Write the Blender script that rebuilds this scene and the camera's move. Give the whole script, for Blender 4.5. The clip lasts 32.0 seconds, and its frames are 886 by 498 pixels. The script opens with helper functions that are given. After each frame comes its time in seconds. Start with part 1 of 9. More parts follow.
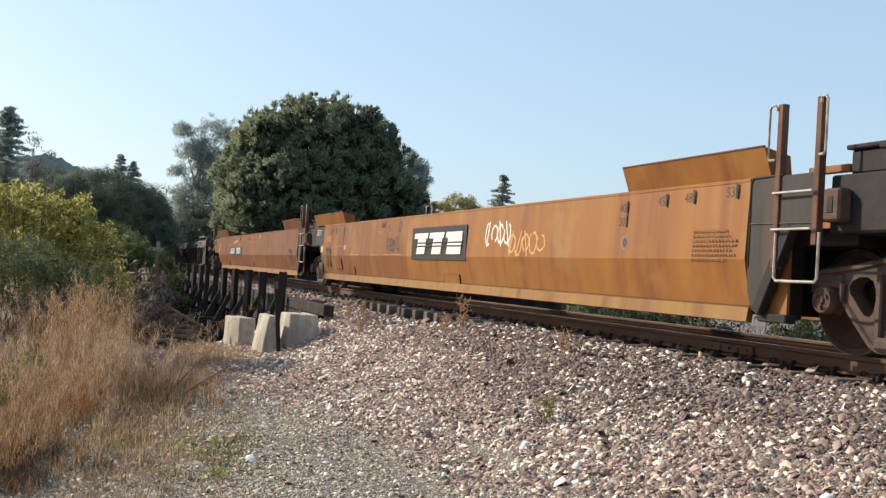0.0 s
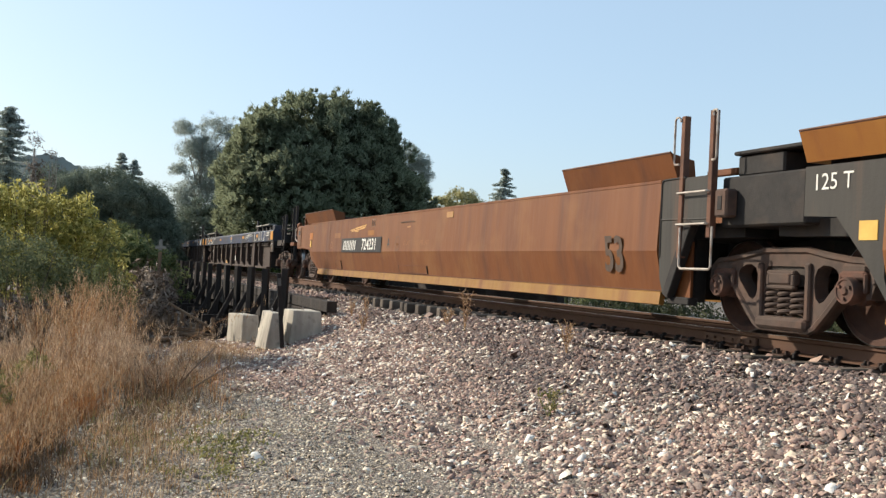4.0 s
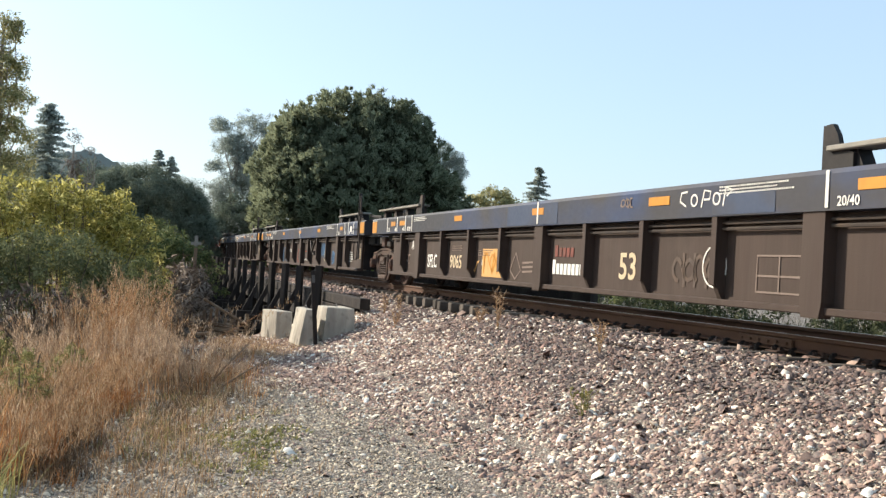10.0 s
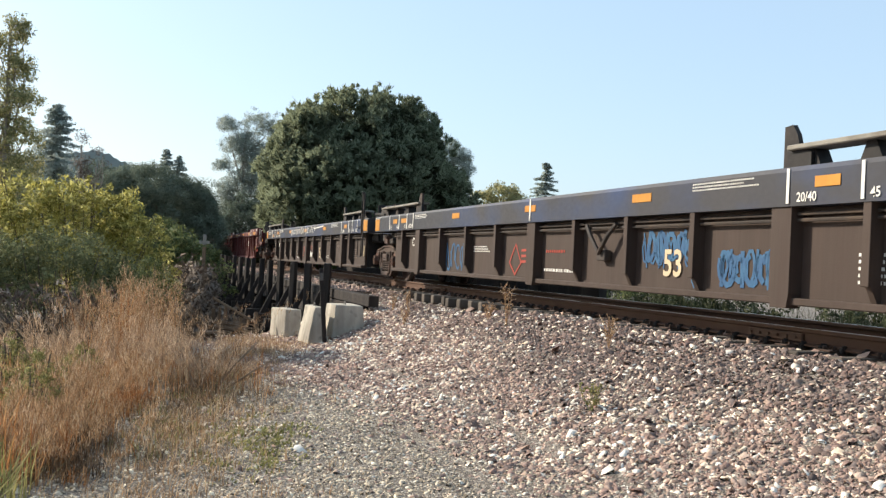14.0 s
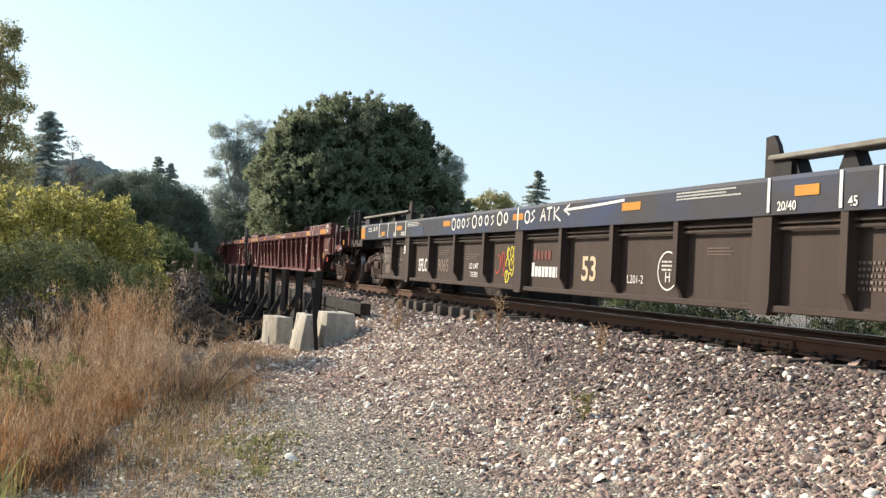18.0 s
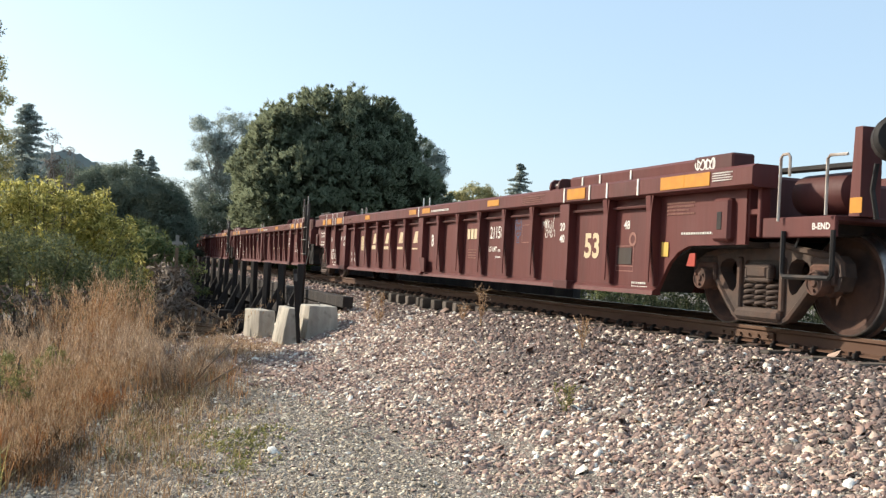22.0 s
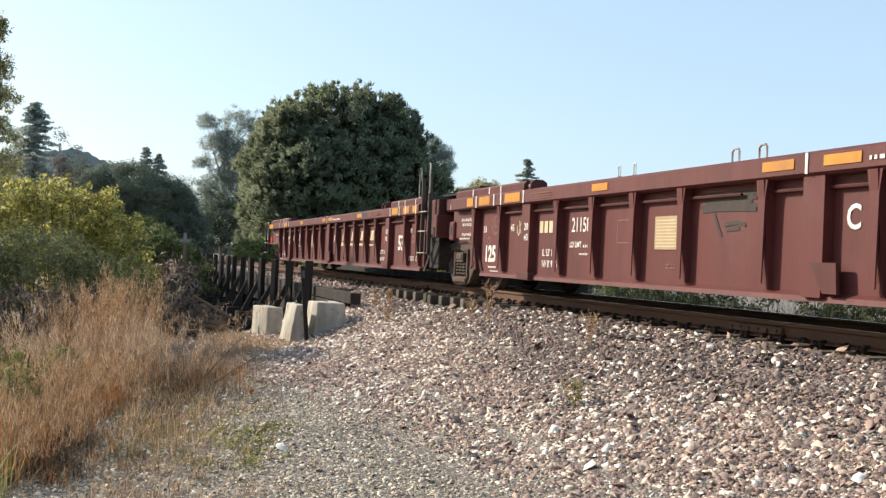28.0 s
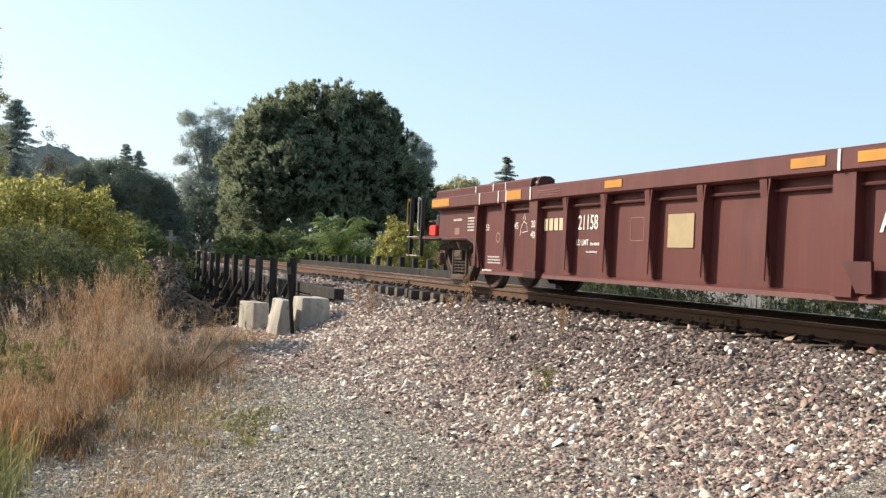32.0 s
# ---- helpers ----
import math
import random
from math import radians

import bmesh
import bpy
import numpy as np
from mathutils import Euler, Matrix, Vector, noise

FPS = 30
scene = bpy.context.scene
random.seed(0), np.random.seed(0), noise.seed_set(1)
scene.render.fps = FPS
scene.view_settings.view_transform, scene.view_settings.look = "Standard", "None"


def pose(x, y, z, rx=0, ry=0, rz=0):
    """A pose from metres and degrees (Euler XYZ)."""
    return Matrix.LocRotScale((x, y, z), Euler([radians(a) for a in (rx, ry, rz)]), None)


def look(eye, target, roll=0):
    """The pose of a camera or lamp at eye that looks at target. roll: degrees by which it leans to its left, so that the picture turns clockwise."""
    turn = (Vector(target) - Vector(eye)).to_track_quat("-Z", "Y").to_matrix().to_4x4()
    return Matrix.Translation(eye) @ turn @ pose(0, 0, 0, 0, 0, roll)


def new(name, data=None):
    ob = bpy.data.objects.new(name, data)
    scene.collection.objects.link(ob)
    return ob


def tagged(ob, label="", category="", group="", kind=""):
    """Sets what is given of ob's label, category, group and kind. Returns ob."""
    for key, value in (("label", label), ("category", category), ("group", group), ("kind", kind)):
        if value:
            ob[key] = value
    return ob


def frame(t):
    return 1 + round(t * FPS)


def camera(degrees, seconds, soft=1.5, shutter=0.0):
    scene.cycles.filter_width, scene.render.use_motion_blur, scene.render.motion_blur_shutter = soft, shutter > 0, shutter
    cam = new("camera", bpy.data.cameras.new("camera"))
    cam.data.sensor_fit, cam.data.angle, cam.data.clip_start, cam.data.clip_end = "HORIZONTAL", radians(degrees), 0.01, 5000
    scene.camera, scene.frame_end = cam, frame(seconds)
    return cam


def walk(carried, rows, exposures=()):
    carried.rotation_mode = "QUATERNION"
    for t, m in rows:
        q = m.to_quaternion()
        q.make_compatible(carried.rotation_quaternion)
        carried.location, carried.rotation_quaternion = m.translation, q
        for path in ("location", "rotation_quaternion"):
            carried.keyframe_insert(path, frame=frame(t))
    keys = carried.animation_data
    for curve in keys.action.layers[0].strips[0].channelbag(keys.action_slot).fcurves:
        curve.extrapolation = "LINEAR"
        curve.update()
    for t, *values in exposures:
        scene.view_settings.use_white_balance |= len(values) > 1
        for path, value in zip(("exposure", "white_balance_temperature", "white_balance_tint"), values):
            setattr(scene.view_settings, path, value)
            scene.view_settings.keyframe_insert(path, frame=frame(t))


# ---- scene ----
cam = camera(47.95, 32.0, soft=1.35)

# the camera stands beside the track and is held by hand: seconds, bearing, tilt, lean in degrees
EYE = Vector((0.0, -7.458, 0.488))
AIM = (
    (0, 159.53, 1.54, 3.57),    (0.5, 159.48, 1.50, 3.50),    (1, 159.44, 1.48, 3.50),    (1.5, 159.43, 1.43, 3.38),
    (2, 159.47, 1.36, 3.28),    (2.5, 159.46, 1.26, 3.28),    (3, 159.38, 1.25, 3.24),    (3.5, 159.41, 1.26, 3.00),
    (5.5, 160.40, 1.03, 2.53),    (6, 160.53, 1.01, 2.43),    (6.5, 160.68, 1.05, 2.84),    (7, 160.84, 1.11, 2.92),
    (7.5, 161.05, 1.12, 2.99),    (8, 161.26, 1.15, 2.94),    (8.5, 161.43, 1.20, 3.17),    (9, 161.48, 1.20, 3.38),
    (9.5, 161.58, 1.18, 3.44),    (10, 161.55, 1.02, 3.33),    (10.5, 161.41, 0.83, 3.17),    (11, 161.32, 0.75, 2.81),
    (11.5, 161.35, 0.66, 2.75),    (12, 161.57, 0.61, 2.67),    (12.5, 161.77, 0.58, 2.66),    (13, 161.96, 0.60, 2.69),
    (13.5, 162.06, 0.66, 2.79),    (14, 162.00, 0.80, 2.80),    (14.5, 161.92, 0.92, 2.94),    (16.5, 161.68, 1.17, 3.05),
    (17, 161.59, 1.23, 3.04),    (17.5, 161.54, 1.27, 2.95),    (18, 161.56, 1.27, 2.85),    (18.5, 161.65, 1.19, 2.99),
    (19, 161.62, 1.10, 3.27),    (19.5, 161.47, 1.07, 3.48),    (20, 161.31, 1.07, 3.25),    (20.5, 161.12, 0.97, 2.92),
    (21, 160.88, 0.97, 2.59),    (21.5, 160.67, 0.93, 2.65),    (22, 160.53, 0.91, 2.74),    (22.5, 160.39, 0.89, 3.01),
    (23, 160.49, 0.88, 2.88),    (23.5, 160.68, 0.91, 2.73),    (24, 160.84, 0.98, 2.62),    (24.5, 160.90, 0.97, 2.61),
    (25, 161.02, 0.93, 2.63),    (25.5, 161.07, 0.82, 2.57),    (27.5, 160.96, 0.71, 2.25),    (28, 160.94, 0.66, 2.44),
    (28.5, 160.99, 0.57, 2.60),    (29, 161.03, 0.54, 2.82),    (29.5, 160.73, 0.46, 3.17),    (30, 160.53, 0.45, 3.18),
    (30.5, 160.38, 0.47, 3.18),    (31, 160.22, 0.47, 2.82),    (31.5, 159.93, 0.47, 2.96),
)


def aim(bearing, tilt, lean, eye=EYE):
    b, p = radians(bearing), radians(tilt)
    way = Vector((math.cos(b) * math.cos(p), math.sin(b) * math.cos(p), math.sin(p)))
    return look(eye, eye + way, lean)


def back(metres, bearing):
    b = radians(bearing)
    return EYE - metres * Vector((math.cos(b), math.sin(b), 0))


walk(cam, [(t, aim(b, p, r)) for t, b, p, r in AIM] + [(31.7, aim(159.80, 0.43, 2.80)), (32.0, aim(159.77, 0.53, 2.44, back(0.78, 159.77)))],
     [(0, 0.42), (1.2, 0.35), (2.2, 0.35), (3.4, 0.40), (6.0, 0.46), (8.0, 0.62), (9.5, 0.66), (13.0, 0.60), (32.0, 0.60)])

# ---- daylight: a hazy afternoon with the sun behind and to the left ----
SUN_WAY = Vector((-0.62, -0.66, 0.50)).normalized()
world = bpy.data.worlds.new("sky")
scene.world = world
world.use_nodes = True
wn = world.node_tree.nodes
sky = wn.new("ShaderNodeTexSky")
sky.sky_type = "NISHITA"
sky.sun_disc = False
sky.sun_elevation = math.asin(SUN_WAY.z)
sky.sun_rotation = math.atan2(SUN_WAY.x, SUN_WAY.y)
sky.air_density, sky.dust_density, sky.ozone_density = 1.0, 1.6, 1.6
wn["Background"].inputs["Strength"].default_value = 0.15
haze = wn.new("ShaderNodeMix")
haze.data_type = "RGBA"
haze.inputs[0].default_value = 0.55
haze.inputs[7].default_value = (2.75, 3.7, 4.55, 1)
world.node_tree.links.new(sky.outputs[0], haze.inputs[6])
world.node_tree.links.new(haze.outputs[2], wn["Background"].inputs["Color"])
lamp = bpy.data.lights.new("sun", "SUN")
lamp.energy, lamp.angle, lamp.color = 4.1, radians(0.8), (1.0, 0.89, 0.73)
sun = new("sun", lamp)
sun.matrix_world = look(SUN_WAY * 50, (0, 0, 0))
scene.view_settings.exposure = 0.5


# ---- materials ----
def material(name, a, b, scale=4.0, rough=0.8, metal=0.0, bump=0.3, fine=60.0, stain=None, stain_scale=1.2, stain_amount=0.5,
             stretch=(1, 1, 1), island=0.0, thing=0.0, spec=0.3, depth=0.01, patch=None, patch_scale=1.6, patch_amount=0.5):
    """Two colours mixed by grain, an optional stain at a larger scale, blotches of patch that follow no stretch, fine relief; island and thing vary the value by piece."""
    m = bpy.data.materials.new(name)
    m.use_nodes = True
    n, l = m.node_tree.nodes, m.node_tree.links
    bsdf = n["Principled BSDF"]
    co = n.new("ShaderNodeTexCoord")
    mp = n.new("ShaderNodeMapping")
    mp.inputs["Scale"].default_value = stretch
    l.new(co.outputs["Object"], mp.inputs[0])
    co_plain = n.new("ShaderNodeMapping")
    l.new(co.outputs["Object"], co_plain.inputs[0])

    def grain(s, detail=6, at=None):
        at = at or mp
        t = n.new("ShaderNodeTexNoise")
        t.inputs["Scale"].default_value, t.inputs["Detail"].default_value = s, detail
        l.new(at.outputs[0], t.inputs["Vector"])
        return t

    def blend(fac, x, y):
        k = n.new("ShaderNodeMix")
        k.data_type = "RGBA"
        l.new(fac, k.inputs[0])
        for s, v in ((6, x), (7, y)):
            if isinstance(v, tuple):
                k.inputs[s].default_value = (*v, 1)
            else:
                l.new(v, k.inputs[s])
        return k.outputs[2]

    def ramp(fac, lo, hi):
        r = n.new("ShaderNodeMapRange")
        r.inputs[1].default_value, r.inputs[2].default_value = lo, hi
        l.new(fac, r.inputs[0])
        return r.outputs[0]

    colour = blend(ramp(grain(scale).outputs[0], 0.3, 0.7), a, b)
    if stain:
        s = ramp(grain(stain_scale, 5).outputs[0], 0.62 - 0.3 * stain_amount, 0.8 - 0.2 * stain_amount)
        colour = blend(s, colour, stain)
    if patch:
        s = ramp(grain(patch_scale, 9, co_plain).outputs[0], 0.66 - 0.3 * patch_amount, 0.86 - 0.24 * patch_amount)
        colour = blend(s, colour, patch)
    for amount, node, socket in ((island, "ShaderNodeNewGeometry", "Random Per Island"), (thing, "ShaderNodeObjectInfo", "Random")):
        if amount:
            r = n.new(node)
            h = n.new("ShaderNodeHueSaturation")
            v = n.new("ShaderNodeMapRange")
            v.inputs[3].default_value, v.inputs[4].default_value = 1 - amount, 1 + amount
            l.new(r.outputs[socket], v.inputs[0])
            l.new(v.outputs[0], h.inputs["Value"])
            l.new(colour, h.inputs["Color"])
            colour = h.outputs[0]
    l.new(colour, bsdf.inputs["Base Color"])
    bsdf.inputs["Metallic"].default_value = metal
    bsdf.inputs["Specular IOR Level"].default_value = spec
    rr = n.new("ShaderNodeMapRange")
    rr.inputs[3].default_value, rr.inputs[4].default_value = max(rough - 0.12, 0.05), min(rough + 0.12, 1)
    l.new(grain(fine * 0.3, 3).outputs[0], rr.inputs[0])
    l.new(rr.outputs[0], bsdf.inputs["Roughness"])
    if bump:
        bp = n.new("ShaderNodeBump")
        bp.inputs["Strength"].default_value, bp.inputs["Distance"].default_value = bump, depth
        l.new(grain(fine, 4, co_plain).outputs[0], bp.inputs["Height"])
        l.new(bp.outputs[0], bsdf.inputs["Normal"])
    return m


def piecewise(name, colours, rough=0.9, bump=0.25, fine=80.0, light=0.0, spec=0.2):
    """A material that gives every loose piece of a mesh one of a ramp of colours, with grain; light: share of light passed through."""
    m = bpy.data.materials.new(name)
    m.use_nodes = True
    n, l = m.node_tree.nodes, m.node_tree.links
    bsdf = n["Principled BSDF"]
    g = n.new("ShaderNodeNewGeometry")
    r = n.new("ShaderNodeValToRGB")
    r.color_ramp.interpolation = "LINEAR"
    e = r.color_ramp.elements
    while len(e) < len(colours):
        e.new(0.5)
    for i, (p, c) in enumerate(colours):
        e[i].position, e[i].color = p, (*c, 1)
    l.new(g.outputs["Random Per Island"], r.inputs[0])
    co = n.new("ShaderNodeTexCoord")
    t = n.new("ShaderNodeTexNoise")
    t.inputs["Scale"].default_value, t.inputs["Detail"].default_value = fine, 3
    l.new(co.outputs["Object"], t.inputs["Vector"])
    h = n.new("ShaderNodeHueSaturation")
    v = n.new("ShaderNodeMapRange")
    v.inputs[3].default_value, v.inputs[4].default_value = 0.65, 1.35
    l.new(t.outputs[0], v.inputs[0])
    l.new(v.outputs[0], h.inputs["Value"])
    l.new(r.outputs[0], h.inputs["Color"])
    l.new(h.outputs[0], bsdf.inputs["Base Color"])
    bsdf.inputs["Roughness"].default_value = rough
    bsdf.inputs["Specular IOR Level"].default_value = spec
    if bump:
        bp = n.new("ShaderNodeBump")
        bp.inputs["Strength"].default_value, bp.inputs["Distance"].default_value = bump, 0.01
        l.new(t.outputs[0], bp.inputs["Height"])
        l.new(bp.outputs[0], bsdf.inputs["Normal"])
    if light:
        tr = n.new("ShaderNodeBsdfTranslucent")
        l.new(h.outputs[0], tr.inputs[0])
        mx = n.new("ShaderNodeMixShader")
        mx.inputs[0].default_value = light
        l.new(bsdf.outputs[0], mx.inputs[1])
        l.new(tr.outputs[0], mx.inputs[2])
        l.new(mx.outputs[0], n["Material Output"].inputs[0])
    return m


def gravel_bed(name):
    """Packed small stones of mixed grey, pink and tan with dark joints, finer here and there."""
    m = bpy.data.materials.new(name)
    m.use_nodes = True
    n, l = m.node_tree.nodes, m.node_tree.links
    bsdf = n["Principled BSDF"]
    co = n.new("ShaderNodeTexCoord")
    wob = n.new("ShaderNodeTexNoise")
    wob.inputs["Scale"].default_value = 2.2
    l.new(co.outputs["Object"], wob.inputs["Vector"])
    share = n.new("ShaderNodeMapRange")
    share.inputs[1].default_value, share.inputs[2].default_value = 0.46, 0.56
    l.new(wob.outputs[0], share.inputs[0])

    def mix(fac, a, b):
        k = n.new("ShaderNodeMix")
        k.data_type = "RGBA"
        l.new(fac, k.inputs[0])
        for s, v in ((6, a), (7, b)):
            if isinstance(v, tuple):
                k.inputs[s].default_value = (*v, 1)
            else:
                l.new(v, k.inputs[s])
        return k.outputs[2]

    layers, relief = [], []
    for scale in (30.0, 62.0):
        v, e = n.new("ShaderNodeTexVoronoi"), n.new("ShaderNodeTexVoronoi")
        e.feature = "DISTANCE_TO_EDGE"
        for q in (v, e):
            q.inputs["Scale"].default_value = scale
            l.new(co.outputs["Object"], q.inputs["Vector"])
        sep = n.new("ShaderNodeSeparateColor")
        l.new(v.outputs["Color"], sep.inputs[0])
        r = n.new("ShaderNodeValToRGB")
        stops = ((0.0, (0.14, 0.12, 0.10)), (0.3, (0.23, 0.197, 0.162)), (0.5, (0.31, 0.265, 0.218)), (0.75, (0.385, 0.335, 0.275)), (0.9, (0.48, 0.42, 0.345)), (1.0, (0.74, 0.69, 0.59)))
        el = r.color_ramp.elements
        while len(el) < len(stops):
            el.new(0.5)
        for k, (p, c) in enumerate(stops):
            el[k].position, el[k].color = p, (*c, 1)
        l.new(sep.outputs[0], r.inputs[0])
        joint = n.new("ShaderNodeMapRange")
        joint.inputs[1].default_value, joint.inputs[2].default_value = 0.02, 0.16
        l.new(e.outputs[0], joint.inputs[0])
        layers.append(mix(joint.outputs[0], (0.085, 0.070, 0.060), r.outputs[0]))
        relief.append(joint.outputs[0])
    l.new(mix(share.outputs[0], layers[0], layers[1]), bsdf.inputs["Base Color"])
    bsdf.inputs["Roughness"].default_value = 0.95
    bsdf.inputs["Specular IOR Level"].default_value = 0.2
    bp = n.new("ShaderNodeBump")
    bp.inputs["Strength"].default_value, bp.inputs["Distance"].default_value = 0.6, 0.012
    l.new(relief[0], bp.inputs["Height"])
    l.new(bp.outputs[0], bsdf.inputs["Normal"])
    return m


STREAK = (1.6, 1.6, 0.12)
ORANGE = material("orange_paint", (0.173, 0.060, 0.016), (0.143, 0.046, 0.012), 3.0, 0.62, 0, 0.12, 50, (0.108, 0.037, 0.015), 1.9, 0.42, STREAK, patch=(0.217, 0.097, 0.032), patch_scale=0.9, patch_amount=0.38)
ORANGE_PALE = material("pale_orange_paint", (0.290, 0.121, 0.023), (0.241, 0.091, 0.019), 3.0, 0.6, 0, 0.12, 50, (0.192, 0.066, 0.019), 1.9, 0.40, STREAK, patch=(0.319, 0.160, 0.046), patch_scale=1.3, patch_amount=0.4)
ORANGE_MID = material("dull_orange_paint", (0.225, 0.086, 0.023), (0.185, 0.065, 0.018), 3.0, 0.62, 0, 0.12, 50, (0.150, 0.052, 0.019), 1.9, 0.40, STREAK, patch=(0.260, 0.118, 0.038), patch_scale=1.2, patch_amount=0.38)
ORANGE_EDGE = material("yellow_orange_sill_paint", (0.264, 0.136, 0.026), (0.219, 0.100, 0.020), 2.5, 0.6, 0, 0.12, 50, (0.157, 0.056, 0.018), 2, 0.35, STREAK)
ORANGE_GREY = material("grey_primer_end_paint", (0.034, 0.032, 0.029), (0.047, 0.043, 0.037), 3, 0.7, 0, 0.15, 50, (0.10, 0.058, 0.038), 2, 0.3, STREAK)
BLUE_GREY = material("faded_blue_black_chord_paint", (0.029, 0.031, 0.042), (0.042, 0.039, 0.042), 1.1, 0.55, 0, 0.08, 60, (0.024, 0.046, 0.113), 0.9, 0.5, (0.6, 1, 1))
DUSTY = material("brown_dusty_panel_paint", (0.058, 0.038, 0.030), (0.048, 0.032, 0.024), 2.4, 0.75, 0, 0.12, 60, (0.066, 0.045, 0.035), 1.4, 0.4, STREAK, patch=(0.042, 0.028, 0.021), patch_scale=1.6, patch_amount=0.4)
BLUE_PATCH = material("blue_repaint_patch", (0.030, 0.048, 0.092), (0.038, 0.056, 0.100), 2, 0.6, 0, 0.08, 60, (0.040, 0.042, 0.055), 1.5, 0.35)
DUSTY_DARK = material("dark_brown_frame_paint", (0.040, 0.033, 0.030), (0.060, 0.046, 0.038), 3.0, 0.75, 0, 0.15, 60, (0.10, 0.07, 0.05), 1.8, 0.35, STREAK)
MAROON = material("mineral_red_paint", (0.119, 0.030, 0.025), (0.097, 0.024, 0.021), 2.4, 0.6, 0, 0.1, 60, (0.079, 0.023, 0.020), 1.3, 0.40, STREAK, patch=(0.123, 0.039, 0.035), patch_scale=1.4, patch_amount=0.35)
MAROON_DARK = material("weathered_mineral_red_paint", (0.090, 0.025, 0.022), (0.069, 0.020, 0.018), 3, 0.65, 0, 0.12, 60, (0.069, 0.033, 0.027), 1.6, 0.4, STREAK)
BLACK = material("black_grimy_steel", (0.015, 0.014, 0.014), (0.028, 0.024, 0.022), 5, 0.75, 0, 0.2, 70, (0.061, 0.041, 0.030), 2, 0.3)
RUST_STEEL = material("rusty_cast_steel", (0.099, 0.069, 0.054), (0.069, 0.049, 0.041), 6, 0.85, 0, 0.35, 90, (0.120, 0.067, 0.047), 2.5, 0.45, patch=(0.034, 0.028, 0.025), patch_scale=4, patch_amount=0.42)
BEARING = material("brick_red_bearing_rust", (0.140, 0.070, 0.049), (0.093, 0.053, 0.041), 9, 0.85, 0, 0.3, 90, (0.051, 0.037, 0.031), 4, 0.4)
RUST_RED = material("red_rusted_bar", (0.165, 0.080, 0.048), (0.12, 0.055, 0.036), 7, 0.8, 0, 0.2, 80, (0.07, 0.036, 0.026), 2.5, 0.45)
BLOTCH = material("pale_tan_paint_blotch", (0.34, 0.17, 0.062), (0.40, 0.225, 0.095), 7, 0.7, 0, 0.1, 50)
FAINT = material("faint_worn_stencil", (0.22, 0.095, 0.038), (0.26, 0.115, 0.045), 6, 0.7, 0, 0.05, 60)
GREASE = material("greasy_dark_steel", (0.03, 0.025, 0.022), (0.06, 0.045, 0.036), 9, 0.6, 0.2, 0.3, 90)
WHEEL = material("rust_brown_wheel_plate", (0.096, 0.050, 0.035), (0.067, 0.036, 0.027), 7, 0.8, 0, 0.2, 60, (0.032, 0.023, 0.020), 3, 0.4)
TREAD = material("polished_wheel_tread", (0.35, 0.33, 0.31), (0.22, 0.2, 0.19), 20, 0.35, 0.9, 0.05, 90)
GREY_DECK = material("weathered_galvanised_deck", (0.28, 0.26, 0.22), (0.20, 0.185, 0.16), 5, 0.7, 0.1, 0.15, 70, (0.12, 0.09, 0.06), 2, 0.4)
WHITE = material("white_stencil_paint", (0.78, 0.76, 0.70), (0.66, 0.63, 0.57), 6, 0.7, 0, 0.05, 60)
CREAM = material("faded_cream_stencil_paint", (0.62, 0.50, 0.33), (0.53, 0.41, 0.26), 6, 0.7, 0, 0.05, 60)
GHOST = material("faded_stencil_ghost", (0.29, 0.15, 0.12), (0.25, 0.115, 0.09), 6, 0.7, 0, 0.05, 60)
DIM = material("rubbed_brown_stencil", (0.23, 0.175, 0.145), (0.18, 0.135, 0.11), 6, 0.8, 0, 0.05, 60)
BLACK_PAINT = material("black_sign_paint", (0.018, 0.018, 0.02), (0.03, 0.028, 0.027), 5, 0.55, 0, 0.06, 60)
REFLEX = material("orange_reflective_panel", (0.554, 0.244, 0.025), (0.470, 0.193, 0.021), 8, 0.45, 0, 0.04, 60, (0.353, 0.160, 0.042), 2.5, 0.25)
REFLEX_DULL = material("fresh_orange_touch_up", (0.40, 0.145, 0.035), (0.35, 0.125, 0.03), 5, 0.65, 0, 0.08, 60)
YELLOW = material("yellow_reflective_panel", (0.66, 0.42, 0.10), (0.56, 0.34, 0.07), 8, 0.5, 0, 0.04, 60)
BEIGE = material("beige_paper_placard", (0.44, 0.34, 0.20), (0.37, 0.28, 0.165), 5, 0.85, 0, 0.04, 60)
BLUE_SPRAY = material("blue_spray_paint", (0.035, 0.119, 0.224), (0.023, 0.079, 0.178), 6, 0.6, 0, 0.03, 60)
YELLOW_SPRAY = material("yellow_spray_paint", (0.72, 0.60, 0.06), (0.6, 0.48, 0.05), 6, 0.6, 0, 0.03, 60)
RED_SPRAY = material("red_spray_paint", (0.42, 0.06, 0.035), (0.30, 0.045, 0.03), 6, 0.6, 0, 0.03, 60)
FADED_RED = material("faded_red_stencil", (0.20, 0.060, 0.045), (0.15, 0.052, 0.040), 6, 0.75, 0, 0.04, 60, (0.09, 0.05, 0.04), 4, 0.45)
PALE_SPRAY = material("pale_spray_paint", (0.62, 0.36, 0.13), (0.55, 0.30, 0.10), 6, 0.6, 0, 0.03, 60)
DARK_SPRAY = material("dark_spray_paint", (0.07, 0.05, 0.04), (0.10, 0.065, 0.045), 6, 0.6, 0, 0.03, 60)
RED_LAMP = material("red_marker_housing", (0.75, 0.03, 0.02), (0.6, 0.02, 0.02), 6, 0.35, 0, 0.03, 60)
